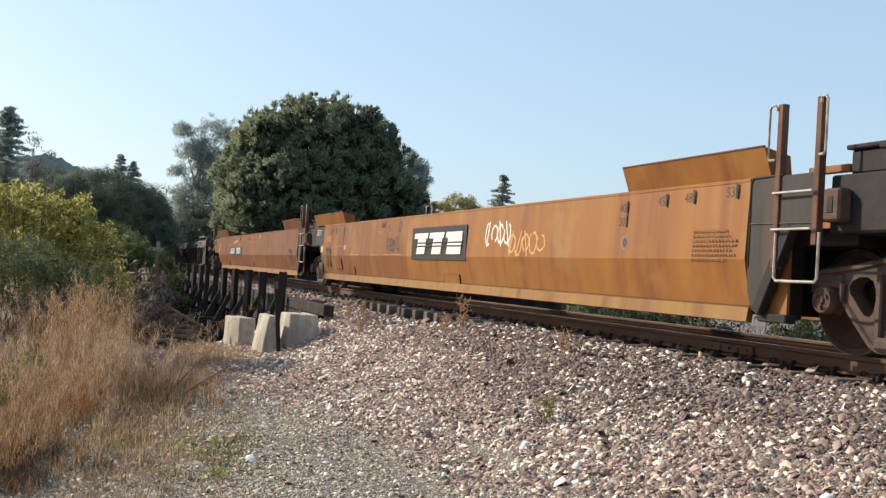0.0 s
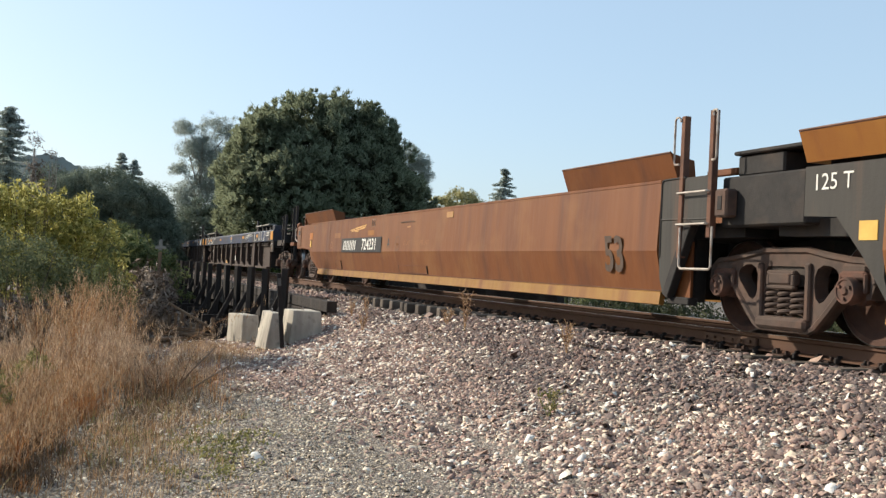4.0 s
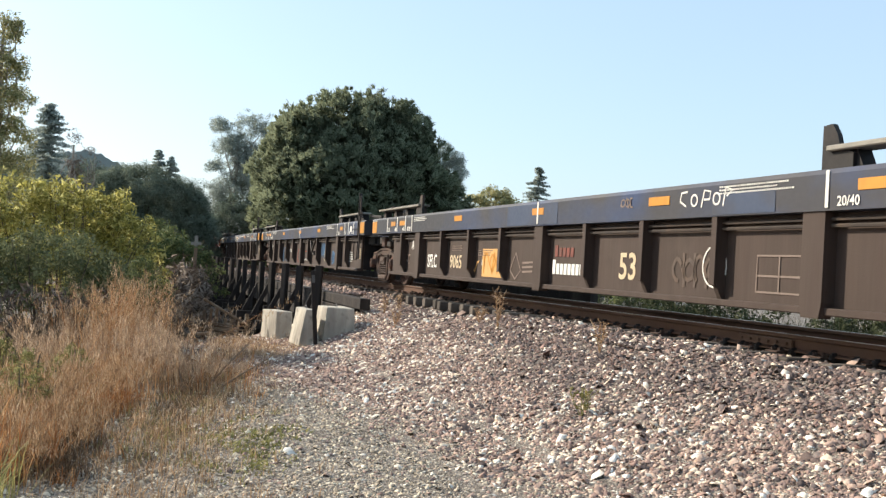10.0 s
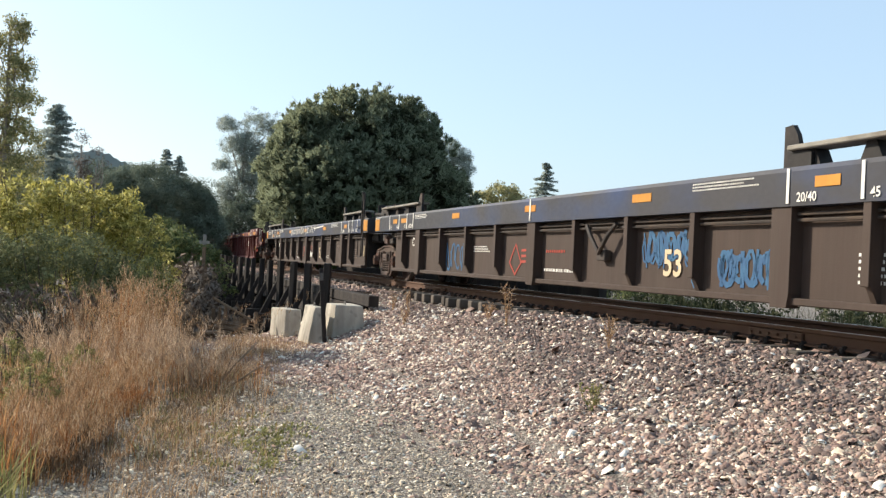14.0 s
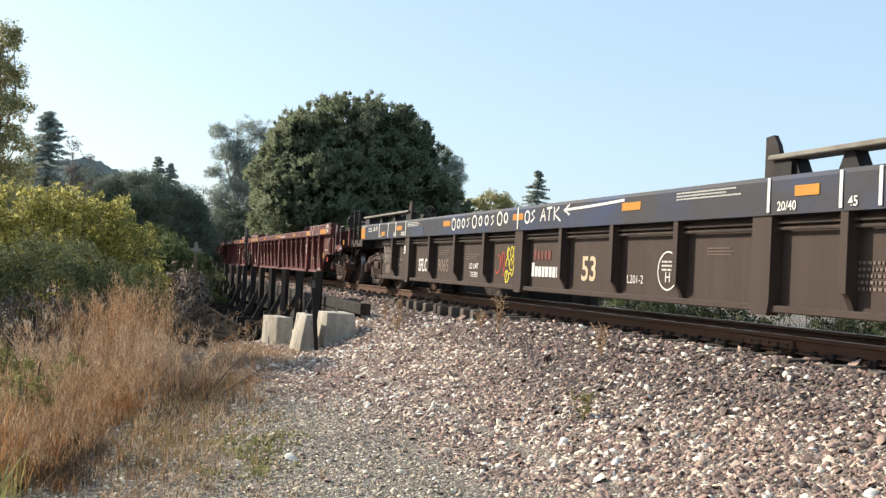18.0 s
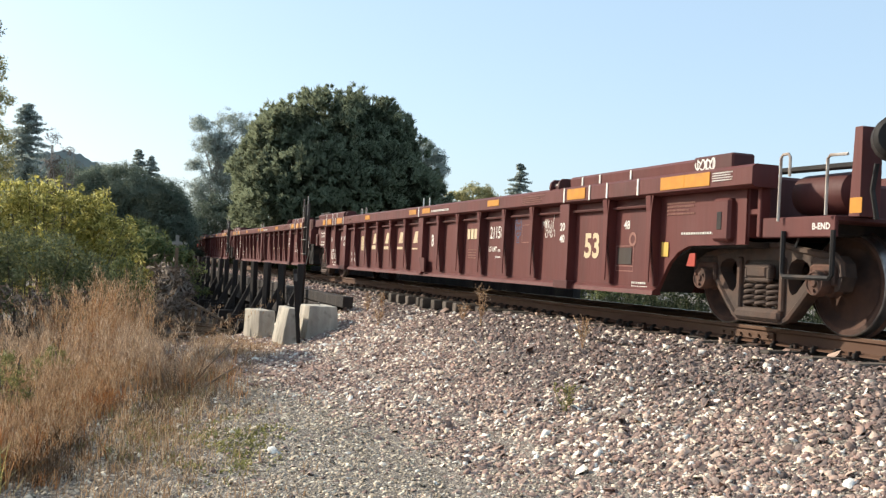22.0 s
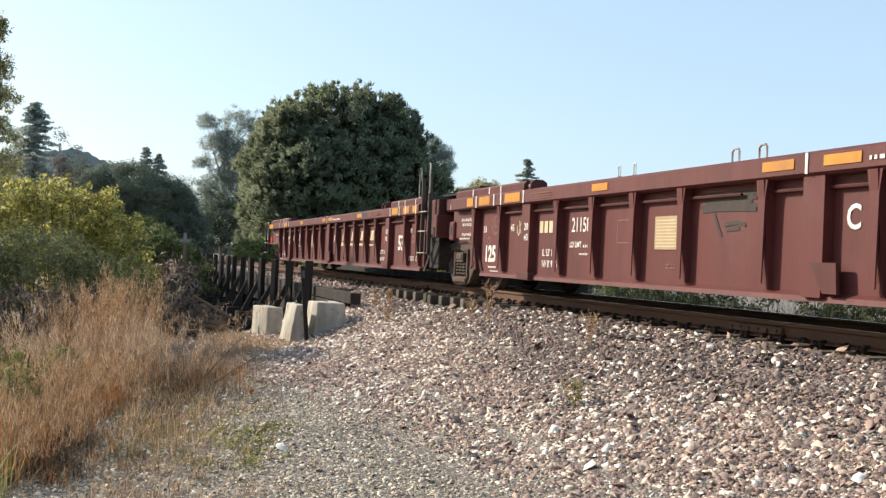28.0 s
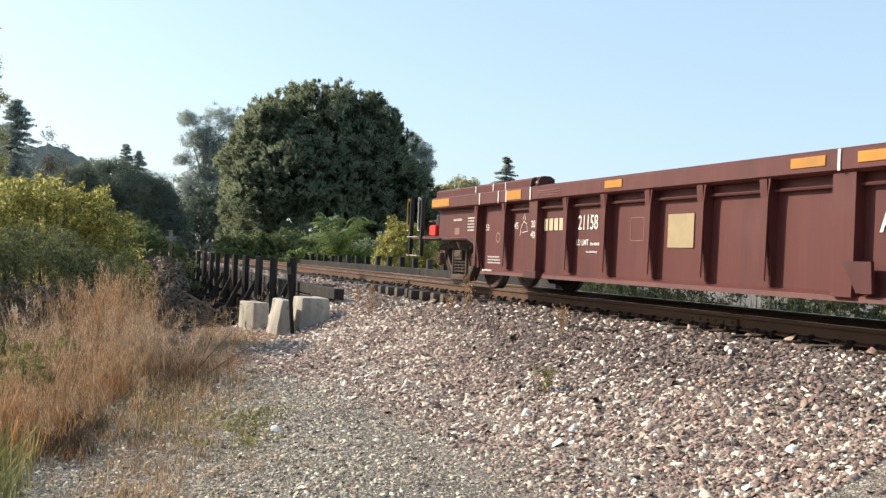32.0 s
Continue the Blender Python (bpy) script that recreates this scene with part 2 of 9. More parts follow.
RUBBER = material("black_rubber_hose", (0.012, 0.012, 0.013), (0.022, 0.021, 0.02), 8, 0.6, 0, 0.1, 60)
PALE_STEEL = material("pale_handrail_paint", (0.55, 0.50, 0.44), (0.36, 0.30, 0.25), 9, 0.6, 0, 0.1, 60, (0.2, 0.1, 0.06), 4, 0.4)
RAIL = material("rusted_rail_steel", (0.120, 0.062, 0.036), (0.084, 0.043, 0.028), 4, 0.75, 0, 0.2, 60, (0.154, 0.092, 0.057), 0.8, 0.4, (0.3, 1, 1))
RAIL_TOP = material("worn_bright_rail_head", (0.42, 0.40, 0.37), (0.30, 0.28, 0.26), 6, 0.28, 0.95, 0.03, 60, None, 1, 0.5, (0.1, 1, 1))
PLATE = material("rusted_tie_plate", (0.07, 0.042, 0.03), (0.05, 0.032, 0.025), 8, 0.85, 0, 0.3, 60)
TIE = material("creosoted_tie_wood", (0.055, 0.042, 0.034), (0.085, 0.066, 0.053), 6, 0.9, 0, 0.5, 40, (0.13, 0.11, 0.09), 2, 0.4, (1, 0.15, 1), 0, 0.35, depth=0.02)
CREOSOTE = material("black_creosote_timber", (0.018, 0.015, 0.014), (0.034, 0.027, 0.023), 4, 0.9, 0, 0.5, 30, (0.061, 0.050, 0.041), 1.6, 0.35, (1, 1, 0.2), 0, 0.35, depth=0.02)
OLD_WOOD = material("weathered_brown_wood", (0.178, 0.121, 0.076), (0.128, 0.087, 0.057), 5, 0.9, 0, 0.5, 30, (0.255, 0.204, 0.153), 2, 0.4, (1, 1, 0.25), 0, 0.3, depth=0.02)
CONCRETE = material("weathered_concrete", (0.546, 0.499, 0.411), (0.470, 0.423, 0.352), 5, 0.9, 0, 0.4, 45, (0.264, 0.235, 0.196), 2.6, 0.58, (1, 1, 0.35), 0, 0.08, patch=(0.094, 0.089, 0.083), patch_scale=5, patch_amount=0.26)
GALV = material("dull_galvanised_post", (0.10, 0.095, 0.09), (0.15, 0.14, 0.13), 6, 0.6, 0.3, 0.15, 60)
SOIL = gravel_bed("gravelly_grey_brown_soil")
BARK = material("grey_brown_bark", (0.085, 0.065, 0.05), (0.13, 0.105, 0.085), 3, 0.95, 0, 0.8, 14, None, 1, 0.5, (1, 1, 0.25), depth=0.05)
PALE_BARK = material("pale_smooth_bark", (0.36, 0.32, 0.27), (0.26, 0.22, 0.19), 2, 0.9, 0, 0.4, 14, (0.16, 0.12, 0.1), 1, 0.4, (1, 1, 0.3), depth=0.03)
# pale blue-grey base colour carries the haze of distance
HILL = material("haze_paled_wooded_hill", (0.190, 0.230, 0.225), (0.240, 0.275, 0.260), 0.06, 1, 0, 0, 1)
BALLAST = piecewise("crushed_pink_ballast_stone", ((0.0, (0.173, 0.127, 0.108)), (0.25, (0.271, 0.195, 0.167)), (0.48, (0.357, 0.237, 0.196)), (0.58, (0.334, 0.245, 0.205)),
                                                   (0.78, (0.429, 0.309, 0.248)), (0.92, (0.525, 0.388, 0.308)), (1.0, (0.645, 0.501, 0.397))), 0.97, 0.3, 70, 0, 0.08)
BALLAST_GREY = piecewise("crushed_grey_ballast_stone", ((0.0, (0.108, 0.086, 0.078)), (0.35, (0.161, 0.128, 0.117)), (0.6, (0.215, 0.169, 0.152)), (0.74, (0.246, 0.155, 0.127)),
                                                        (0.90, (0.281, 0.219, 0.190)), (1.0, (0.359, 0.275, 0.234))), 0.97, 0.3, 70, 0, 0.08)
BALLAST_PALE = piecewise("pale_quartz_ballast_stone", ((0.0, (0.679, 0.548, 0.421)), (0.4, (0.828, 0.691, 0.531)), (1.0, (0.828, 0.803, 0.736))), 0.95, 0.25, 60, 0, 0.1)
PEBBLE = piecewise("grey_pea_gravel", ((0.0, (0.214, 0.177, 0.132)), (0.4, (0.407, 0.339, 0.254)), (0.75, (0.570, 0.481, 0.362)), (0.88, (0.671, 0.565, 0.427)), (0.92, (0.900, 0.806, 0.606)), (1.0, (0.800, 0.720, 0.580))), 0.95, 0.3, 90)
DRY = piecewise("dry_grass_stalk", ((0.0, (0.185, 0.121, 0.072)), (0.3, (0.337, 0.209, 0.117)), (0.55, (0.507, 0.313, 0.163)), (0.8, (0.598, 0.421, 0.256)), (1.0, (0.798, 0.609, 0.408))), 0.85, 0, 40, 0.25)
GOLD = piecewise("golden_weed_stalk", ((0.0, (0.250, 0.103, 0.041)), (0.4, (0.420, 0.188, 0.071)), (0.75, (0.578, 0.295, 0.121)), (1.0, (0.709, 0.432, 0.214))), 0.85, 0, 40, 0.3)
FADED = piecewise("bleached_grey_grass_stalk", ((0.0, (0.236, 0.161, 0.109)), (0.4, (0.432, 0.306, 0.203)), (0.75, (0.649, 0.475, 0.317)), (1.0, (0.900, 0.694, 0.490))), 0.85, 0, 40, 0.25)
WEED = piecewise("green_weed_leaf", ((0.0, (0.137, 0.138, 0.051)), (0.6, (0.267, 0.258, 0.095)), (1.0, (0.486, 0.420, 0.171))), 0.8, 0, 40, 0.3)
WEED_BROWN = piecewise("withered_brown_weed", ((0.0, (0.085, 0.056, 0.035)), (0.5, (0.171, 0.112, 0.067)), (0.85, (0.262, 0.179, 0.102)), (1.0, (0.365, 0.224, 0.136))), 0.9, 0, 40, 0.15)
BRUSH = piecewise("dead_grey_brush_twig", ((0.0, (0.090, 0.068, 0.054)), (0.6, (0.171, 0.135, 0.108)), (1.0, (0.270, 0.225, 0.180))), 0.9, 0, 40, 0.1)
# both greens are lifted and greyed so the colour holds some distance haze
LEAF_DARK = piecewise("haze_lifted_pine_needle", ((0.0, (0.163, 0.191, 0.123)), (0.6, (0.213, 0.245, 0.155)), (1.0, (0.286, 0.316, 0.198))), 0.85, 0, 0.5, 0.36, 0.05)
LEAF_DEEP = piecewise("haze_lifted_deep_leaf", ((0.0, (0.128, 0.157, 0.120)), (0.6, (0.169, 0.200, 0.151)), (1.0, (0.218, 0.253, 0.186))), 0.85, 0, 0.5, 0.38, 0.05)
# grey-green leaf made paler and bluer: distance haze painted into the colour
LEAF_HAZED = piecewise("haze_paled_grey_green_leaf", ((0.0, (0.301, 0.340, 0.306)), (0.6, (0.367, 0.412, 0.367)), (1.0, (0.455, 0.504, 0.444))), 0.8, 0, 1.0, 0.45, 0.05)
LEAF_YELLOW = piecewise("yellowing_willow_leaf", ((0.0, (0.170, 0.166, 0.054)), (0.35, (0.297, 0.276, 0.078)), (0.7, (0.511, 0.460, 0.127)), (1.0, (0.702, 0.644, 0.274))), 0.65, 0, 9, 0.55)
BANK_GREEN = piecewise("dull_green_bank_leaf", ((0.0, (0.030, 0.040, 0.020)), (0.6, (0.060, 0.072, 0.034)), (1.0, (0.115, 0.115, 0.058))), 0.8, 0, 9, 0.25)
# straw darkened in its base colour to hold the shade of the bank
BANK_STRAW = piecewise("straw_grass_painted_shade", ((0.0, (0.05, 0.045, 0.028)), (0.6, (0.11, 0.095, 0.058)), (1.0, (0.19, 0.165, 0.105))), 0.85, 0, 40, 0.2)
LEAF_OLIVE = piecewise("olive_willow_leaf", ((0.0, (0.062, 0.088, 0.035)), (0.6, (0.125, 0.152, 0.060)), (1.0, (0.250, 0.260, 0.100))), 0.7, 0, 9, 0.35)
LEAF_SILVER = piecewise("grey_green_willow_leaf", ((0.0, (0.088, 0.105, 0.050)), (0.6, (0.163, 0.182, 0.088)), (1.0, (0.288, 0.294, 0.144))), 0.7, 0, 9, 0.35)
LEAF_POPLAR = piecewise("pale_poplar_leaf", ((0.0, (0.194, 0.200, 0.094)), (0.5, (0.350, 0.344, 0.169)), (0.8, (0.525, 0.463, 0.213)), (1.0, (0.650, 0.575, 0.325))), 0.7, 0, 9, 0.4)
LEAF_PALM = piecewise("glossy_palm_leaf", ((0.0, (0.16, 0.22, 0.065)), (0.6, (0.25, 0.32, 0.10)), (1.0, (0.40, 0.44, 0.17))), 0.55, 0, 9, 0.42)
LEAF_BRIGHT = piecewise("bright_green_leaf", ((0.0, (0.065, 0.105, 0.028)), (0.6, (0.12, 0.175, 0.048)), (1.0, (0.21, 0.25, 0.085))), 0.7, 0, 9, 0.38)


# ---- mesh tools ----
class Shape:
    """Gathers vertices and faces of one part."""

    def __init__(self):
        self.v, self.f = [], []

    def add(self, verts, faces, m=None):
        o = len(self.v)
        self.v += [tuple(m @ Vector(p)) for p in verts] if m else [tuple(p) for p in verts]
        self.f += [tuple(i + o for i in q) for q in faces]
        return self

    def box(self, x0, x1, y0, y1, z0, z1, c=0.012, m=None):
        """A box with chamfered edges."""
        c = min(c, (x1 - x0) / 3, (y1 - y0) / 3, (z1 - z0) / 3)
        v, at = [], {}
        for i, x in enumerate((x0, x1)):
            for j, y in enumerate((y0, y1)):
                for k, z in enumerate((z0, z1)):
                    sx, sy, sz = (1, -1)[i] * c, (1, -1)[j] * c, (1, -1)[k] * c
                    for a, d in enumerate(((0, sy, sz), (sx, 0, sz), (sx, sy, 0))):
                        at[i, j, k, a] = len(v)
                        v.append((x + d[0], y + d[1], z + d[2]))
        f = []
        for s in (0, 1):
            q = [at[s, j, k, 0] for j, k in ((0, 0), (1, 0), (1, 1), (0, 1))]
            f.append(q if s else q[::-1])
            q = [at[i, s, k, 1] for i, k in ((0, 0), (1, 0), (1, 1), (0, 1))]
            f.append(q[::-1] if s else q)
            q = [at[i, j, s, 2] for i, j in ((0, 0), (1, 0), (1, 1), (0, 1))]
            f.append(q if s else q[::-1])
        for a in (0, 1):
            for b in (0, 1):
                g = a == b
                q = [at[0, a, b, 1], at[1, a, b, 1], at[1, a, b, 2], at[0, a, b, 2]]
                f.append(q if g else q[::-1])
                q = [at[a, 0, b, 2], at[a, 1, b, 2], at[a, 1, b, 0], at[a, 0, b, 0]]
                f.append(q if g else q[::-1])
                q = [at[a, b, 0, 0], at[a, b, 1, 0], at[a, b, 1, 1], at[a, b, 0, 1]]
                f.append(q if g else q[::-1])
        for i in (0, 1):
            for j in (0, 1):
                for k in (0, 1):
                    q = [at[i, j, k, 0], at[i, j, k, 1], at[i, j, k, 2]]
                    f.append(q if (i + j + k) % 2 == 1 else q[::-1])
        return self.add(v, f, m)

    def prism(self, outline, a, b, axis="y", m=None):
        """A flat outline drawn out from a to b along an axis; the outline is in the two others, in order."""
        def at(p, w):
            return {"x": (w, p[0], p[1]), "y": (p[0], w, p[1]), "z": (p[0], p[1], w)}[axis]
        n = len(outline)
        v = [at(p, a) for p in outline] + [at(p, b) for p in outline]
        f = [tuple(range(n)), tuple(range(2 * n - 1, n - 1, -1))] + [(i, i + n, (i + 1) % n + n, (i + 1) % n) for i in range(n)]
        return self.add(v, f, m)

    def beam(self, p, q, w, d, c=0.01):
        """A straight timber or bar of section w x d from p to q."""
        p, q = Vector(p), Vector(q)
        m = Matrix.Translation((p + q) / 2) @ (q - p).to_track_quat("X", "Z").to_matrix().to_4x4()
        h = (q - p).length / 2
        return self.box(-h, h, -w / 2, w / 2, -d / 2, d / 2, c, m)

    def tube(self, points, r, n=8, r_end=None):
        """A round bar along points, tapering to r_end."""
        pts = [Vector(p) for p in points]
        k = len(pts)
        v, f = [], []
        side = None
        for i, p in enumerate(pts):
            t = (pts[min(i + 1, k - 1)] - pts[max(i - 1, 0)]).normalized()
            if side is None:
                side = t.orthogonal().normalized()
            side = (side - t * side.dot(t)).normalized()
            up = t.cross(side)
            rad = r if r_end is None else r + (r_end - r) * i / (k - 1)
            v += [p + rad * (side * math.cos(2 * math.pi * j / n) + up * math.sin(2 * math.pi * j / n)) for j in range(n)]
        for i in range(k - 1):
            f += [(i * n + j, i * n + (j + 1) % n, (i + 1) * n + (j + 1) % n, (i + 1) * n + j) for j in range(n)]
        f += [tuple(range(n - 1, -1, -1)), tuple(range((k - 1) * n, k * n))]
        return self.add(v, f)

    def lathe(self, profile, n=28, m=None, hollow=False):
        """A profile of (radius, y) turned about the y axis; hollow: a ring with no end faces."""
        k = len(profile)
        v = [(r * math.cos(2 * math.pi * j / n), y, r * math.sin(2 * math.pi * j / n)) for j in range(n) for r, y in profile]
        f = [(j * k + i, j * k + i + 1, ((j + 1) % n) * k + i + 1, ((j + 1) % n) * k + i) for j in range(n) for i in range(k - 1)]
        if not hollow:
            f += [tuple(j * k for j in range(n)), tuple(j * k + k - 1 for j in range(n - 1, -1, -1))]
        return self.add(v, f, m)

    def loft(self, sections):
        """Skin through sections of equally many points, closed round and capped."""
        n = len(sections[0])
        v = [p for s in sections for p in s]
        f = []
        for i in range(len(sections) - 1):
            f += [(i * n + j, i * n + (j + 1) % n, (i + 1) * n + (j + 1) % n, (i + 1) * n + j) for j in range(n)]
        f += [tuple(range(n - 1, -1, -1)), tuple(range((len(sections) - 1) * n, len(sections) * n))]
        return self.add(v, f)

    def mesh(self, name, mat, smooth=False):
        me = bpy.data.meshes.new(name)
        me.from_pydata(self.v, [], self.f)
        bm = bmesh.new()
        bm.from_mesh(me)
        bmesh.ops.recalc_face_normals(bm, faces=bm.faces)
        bm.to_mesh(me)
        bm.free()
        me.materials.append(mat)
        if smooth:
            me.polygons.foreach_set("use_smooth", [True] * len(me.polygons))
            me.set_sharp_from_angle(angle=radians(35))
        return me


def part(name, shape, mat, parent=None, label="", at=None, smooth=False):
    """One mesh object under a thing or a part."""
    me = shape if isinstance(shape, bpy.types.Mesh) else shape.mesh(name, mat, smooth)
    ob = new(name, me)
    if parent:
        ob.parent = parent
    if at is not None:
        ob.matrix_basis = at
    if label:
        ob["label"] = label
    return ob


def thing(name, label, category, group="", kind="", at=None):
    ob = new(name)
    ob.empty_display_size = 0.2
    if at is not None:
        ob.matrix_basis = at
    return tagged(ob, label, category, group, kind)


def bulk_mesh(name, verts, faces, mat, smooth=False, normals=None):
    """A large mesh from arrays of vertices and of equal faces."""
    k = faces.shape[1]
    me = bpy.data.meshes.new(name)
    me.vertices.add(len(verts))
    me.vertices.foreach_set("co", verts.astype(np.float32).ravel())
    me.loops.add(faces.size)
    me.loops.foreach_set("vertex_index", faces.astype(np.int32).ravel())
    me.polygons.add(len(faces))
    me.polygons.foreach_set("loop_start", np.arange(0, faces.size, k, dtype=np.int32))
    me.polygons.foreach_set("loop_total", np.full(len(faces), k, dtype=np.int32))
    if smooth:
        me.polygons.foreach_set("use_smooth", np.ones(len(faces), dtype=bool))
    me.materials.append(mat)
    me.update(calc_edges=True)
    me.validate()
    if normals is not None:
        me.normals_split_custom_set_from_vertices(normals)
    return me


TEXTS = {}


def lettering(name, text, height, mat, parent, x, y, z, bold=0.0, squeeze=1.0, slant=0.0, lean=0.0):
    """Stencilled characters on the side of a car that faces -y, centred on x, z; height: of the capitals."""
    key = (text, round(height, 3), mat.name, bold, squeeze, slant)
    if key not in TEXTS:
        cu = bpy.data.curves.new("characters", "FONT")
        cu.body, cu.size, cu.align_x, cu.align_y, cu.offset, cu.shear = text, height / 0.69, "CENTER", "CENTER", bold, slant
        cu.resolution_u = 3
        ob = bpy.data.objects.new("characters", cu)
        me = bpy.data.meshes.new_from_object(ob)
        bpy.data.objects.remove(ob)
        me.transform(Matrix.Diagonal((squeeze, 1, 1, 1)))
        me.materials.clear()
        me.materials.append(mat)
        TEXTS[key] = me
    return part(name, TEXTS[key], mat, parent, "", pose(x, y, z, 90 + lean))


def plate(name, x0, x1, z0, z1, y, mat, parent, label="", thick=0.006, slant=0.0):
    """A thin plate or painted mark on a side that faces -y."""
    s = Shape()
    s.prism([(x0, z0), (x1, z0), (x1 + slant, z1), (x0 + slant, z1)], y - thick, y)
    return part(name, s, mat, parent, label)


def bars(name, x0, x1, z0, z1, y, mat, parent, lines=3, seed=1, label=""):
    """Small print that cannot be read: bars in lines."""
    rng = random.Random(seed)
    lines = lines if z1 - z0 < 0.09 else lines + 1
    s, h = Shape(), (z1 - z0) / lines
    for i in range(lines):
        x, end = x0, x1 - rng.random() * (x1 - x0) * 0.25
        z = z1 - (i + 1) * h
        while x < end:
            w = rng.uniform(0.25, 0.8) * h
            s.prism([(x, z), (min(x + w, end), z), (min(x + w, end), z + h * 0.5), (x, z + h * 0.5)], y - 0.004, y)
            x += w + h * 0.42
    return tagged(part(name, s, mat, parent, label), kind="stuff")


def ribbon(name, strokes, width, y, mat, parent, label="", slope=0.0):
    """Brushed or sprayed lines on a side that faces -y: each stroke is a list of (x, z)."""
    s = Shape()
    for st in strokes:
        p = [Vector((a, b)) for a, b in st]
        v = []
        for i, q in enumerate(p):
            t = (p[min(i + 1, len(p) - 1)] - p[max(i - 1, 0)]).normalized()
            d = Vector((-t.y, t.x)) * width / 2
            v += [(q.x + d.x, y + slope * (q.y + d.y - 0.82), q.y + d.y), (q.x - d.x, y + slope * (q.y - d.y - 0.82), q.y - d.y)]
        s.add(v, [(2 * i, 2 * i + 1, 2 * i + 3, 2 * i + 2) for i in range(len(p) - 1)])
    return part(name, s, mat, parent, label)


def scrawl(x0, x1, z0, z1, seed, loops=5):
    """Strokes of an unreadable tag inside a box."""
    rng = random.Random(seed)
    w, h, out = (x1 - x0) / loops, z1 - z0, []
    for i in range(loops):
        cx, cz = x0 + (i + 0.5) * w, (z0 + z1) / 2
        a0, n = rng.uniform(0, 6.28), rng.randint(7, 12)
        tall = rng.uniform(0.3, 0.5)
        out.append([(cx + w * rng.uniform(0.38, 0.55) * math.cos(a0 + j * 0.62) + j * w * 0.02, cz + h * tall * math.sin(a0 + j * 0.62)) for j in range(n)])
        if rng.random() < 0.6:
            out.append([(cx + rng.uniform(-0.4, 0.4) * w, z0), (cx + rng.uniform(-0.4, 0.4) * w, z1)])
    return out


# ---- the lie of the land: the track runs along x, rail tops at z = 0, and bends very slightly ----
BEND = 0.000346


def track_y(x):
    return 0.5 * BEND * x * x


def ease(a, b, x):
    t = np.clip((x - a) / (b - a), 0, 1)
    return t * t * (3 - 2 * t)


def wave(x, y, s, seed=0.0):
    return (np.sin(x * s + 1.3 * np.sin(y * s * 0.7 + seed) + seed) + np.sin(y * s * 1.3 + 1.7 * np.sin(x * s * 0.6 + 2 * seed) + 3 * seed)) * 0.5


def ground_z(x, y):
    """Height of the ground, for arrays."""
    x, y = np.asarray(x, float), np.asarray(y, float)
    d = y - 0.5 * BEND * x * x
    near = np.interp(-d, [1.35, 1.7, 2.2, 3.0, 3.8, 4.6, 6.5], [-0.245, -0.27, -0.42, -0.80, -1.08, -1.2, -1.24])
    far = np.interp(d, [1.35, 1.8, 2.4, 4.2, 7.0], [-0.245, -0.27, -0.42, -1.3, -1.6])
    z = np.where(d < 0, near, far)
    z = np.where(np.abs(d) < 1.35, -0.245, z)
    # the near shoulder buries the tie ends this side of the slip
    z = z + 0.022 * ease(-15.5, -13.5, x) * ease(0.86, 0.98, -d) * (1 - ease(1.45, 1.95, -d))
    z = z + np.where(np.abs(d) > 1.8, 1, 0.2) * (0.022 * wave(x, y, 1.9, 1.0) + 0.03 * wave(x, y, 0.55, 2.0))
    # the shoulder has slipped from the tie ends near the bridge
    slip = ease(-22.5, -20.8, x) * (1 - ease(-16.6, -14.8, x)) * ease(0.95, 1.3, -d) * (1 - ease(1.9, 2.8, -d))
    z = z - 0.15 * slip
    # the ravine under the trestle
    edge = -22.6 + 0.9 * np.clip(-d - 3.0, 0, 3.0)
    hole = ease(0, 5.0, edge - x) * ease(0, 6.0, x + 84.0)
    hole = hole * np.where(d > 0, 1 - ease(3.5, 7.0, d), 1 - ease(4.2, 8.0, -d))
    z = z - hole * 3.6
    far_bank = ease(-80, -95, x)
    z = z + far_bank * np.where(np.abs(d) > 2, 0.6, 0.0)
    return z


def ground_at(x, y):
    return float(ground_z(x, y))


def axis_steps(stops):
    out = []
    for (a, step), (b, _) in zip(stops, stops[1:]):
        out += list(np.arange(a, b, step))
    return np.array(out + [stops[-1][0]])


gx = axis_steps([(-2500, 300), (-400, 40), (-120, 6), (-60, 1.2), (-30, 0.3), (1, 0.6), (12, 6), (60, 60), (400, 400), (2500, 400)])
gy = axis_steps([(-2500, 400), (-400, 60), (-80, 8), (-24, 1.5), (-12, 0.3), (5, 0.8), (20, 6), (80, 60), (400, 400), (2500, 400)])
GX, GY = np.meshgrid(gx, gy, indexing="ij")
verts = np.stack([GX, GY, ground_z(GX, GY)], -1).reshape(-1, 3)
ii, jj = np.meshgrid(np.arange(len(gx) - 1), np.arange(len(gy) - 1), indexing="ij")
base = (ii * len(gy) + jj).ravel()
ground = new("ground", bulk_mesh("ground", verts, np.stack([base, base + len(gy), base + len(gy) + 1, base + 1], -1), SOIL, True))
tagged(ground, "pale gravelly soil sloping up to the railway embankment", "ground", kind="structure")

# ---- loose stone ----
BLOCK_V = np.array([(x * k, y * k, z) for x in (-0.80, 0.80) for y in (-0.80, 0.80) for z, k in ((-0.55, 1.08), (0.55, 0.80))])
# five faces: a stone's underside is never seen
BLOCK_F = np.array([(0, 1, 3), (0, 3, 2), (4, 6, 7), (4, 7, 5), (0, 4, 5), (0, 5, 1), (2, 3, 7), (2, 7, 6), (1, 5, 7), (1, 7, 3)])


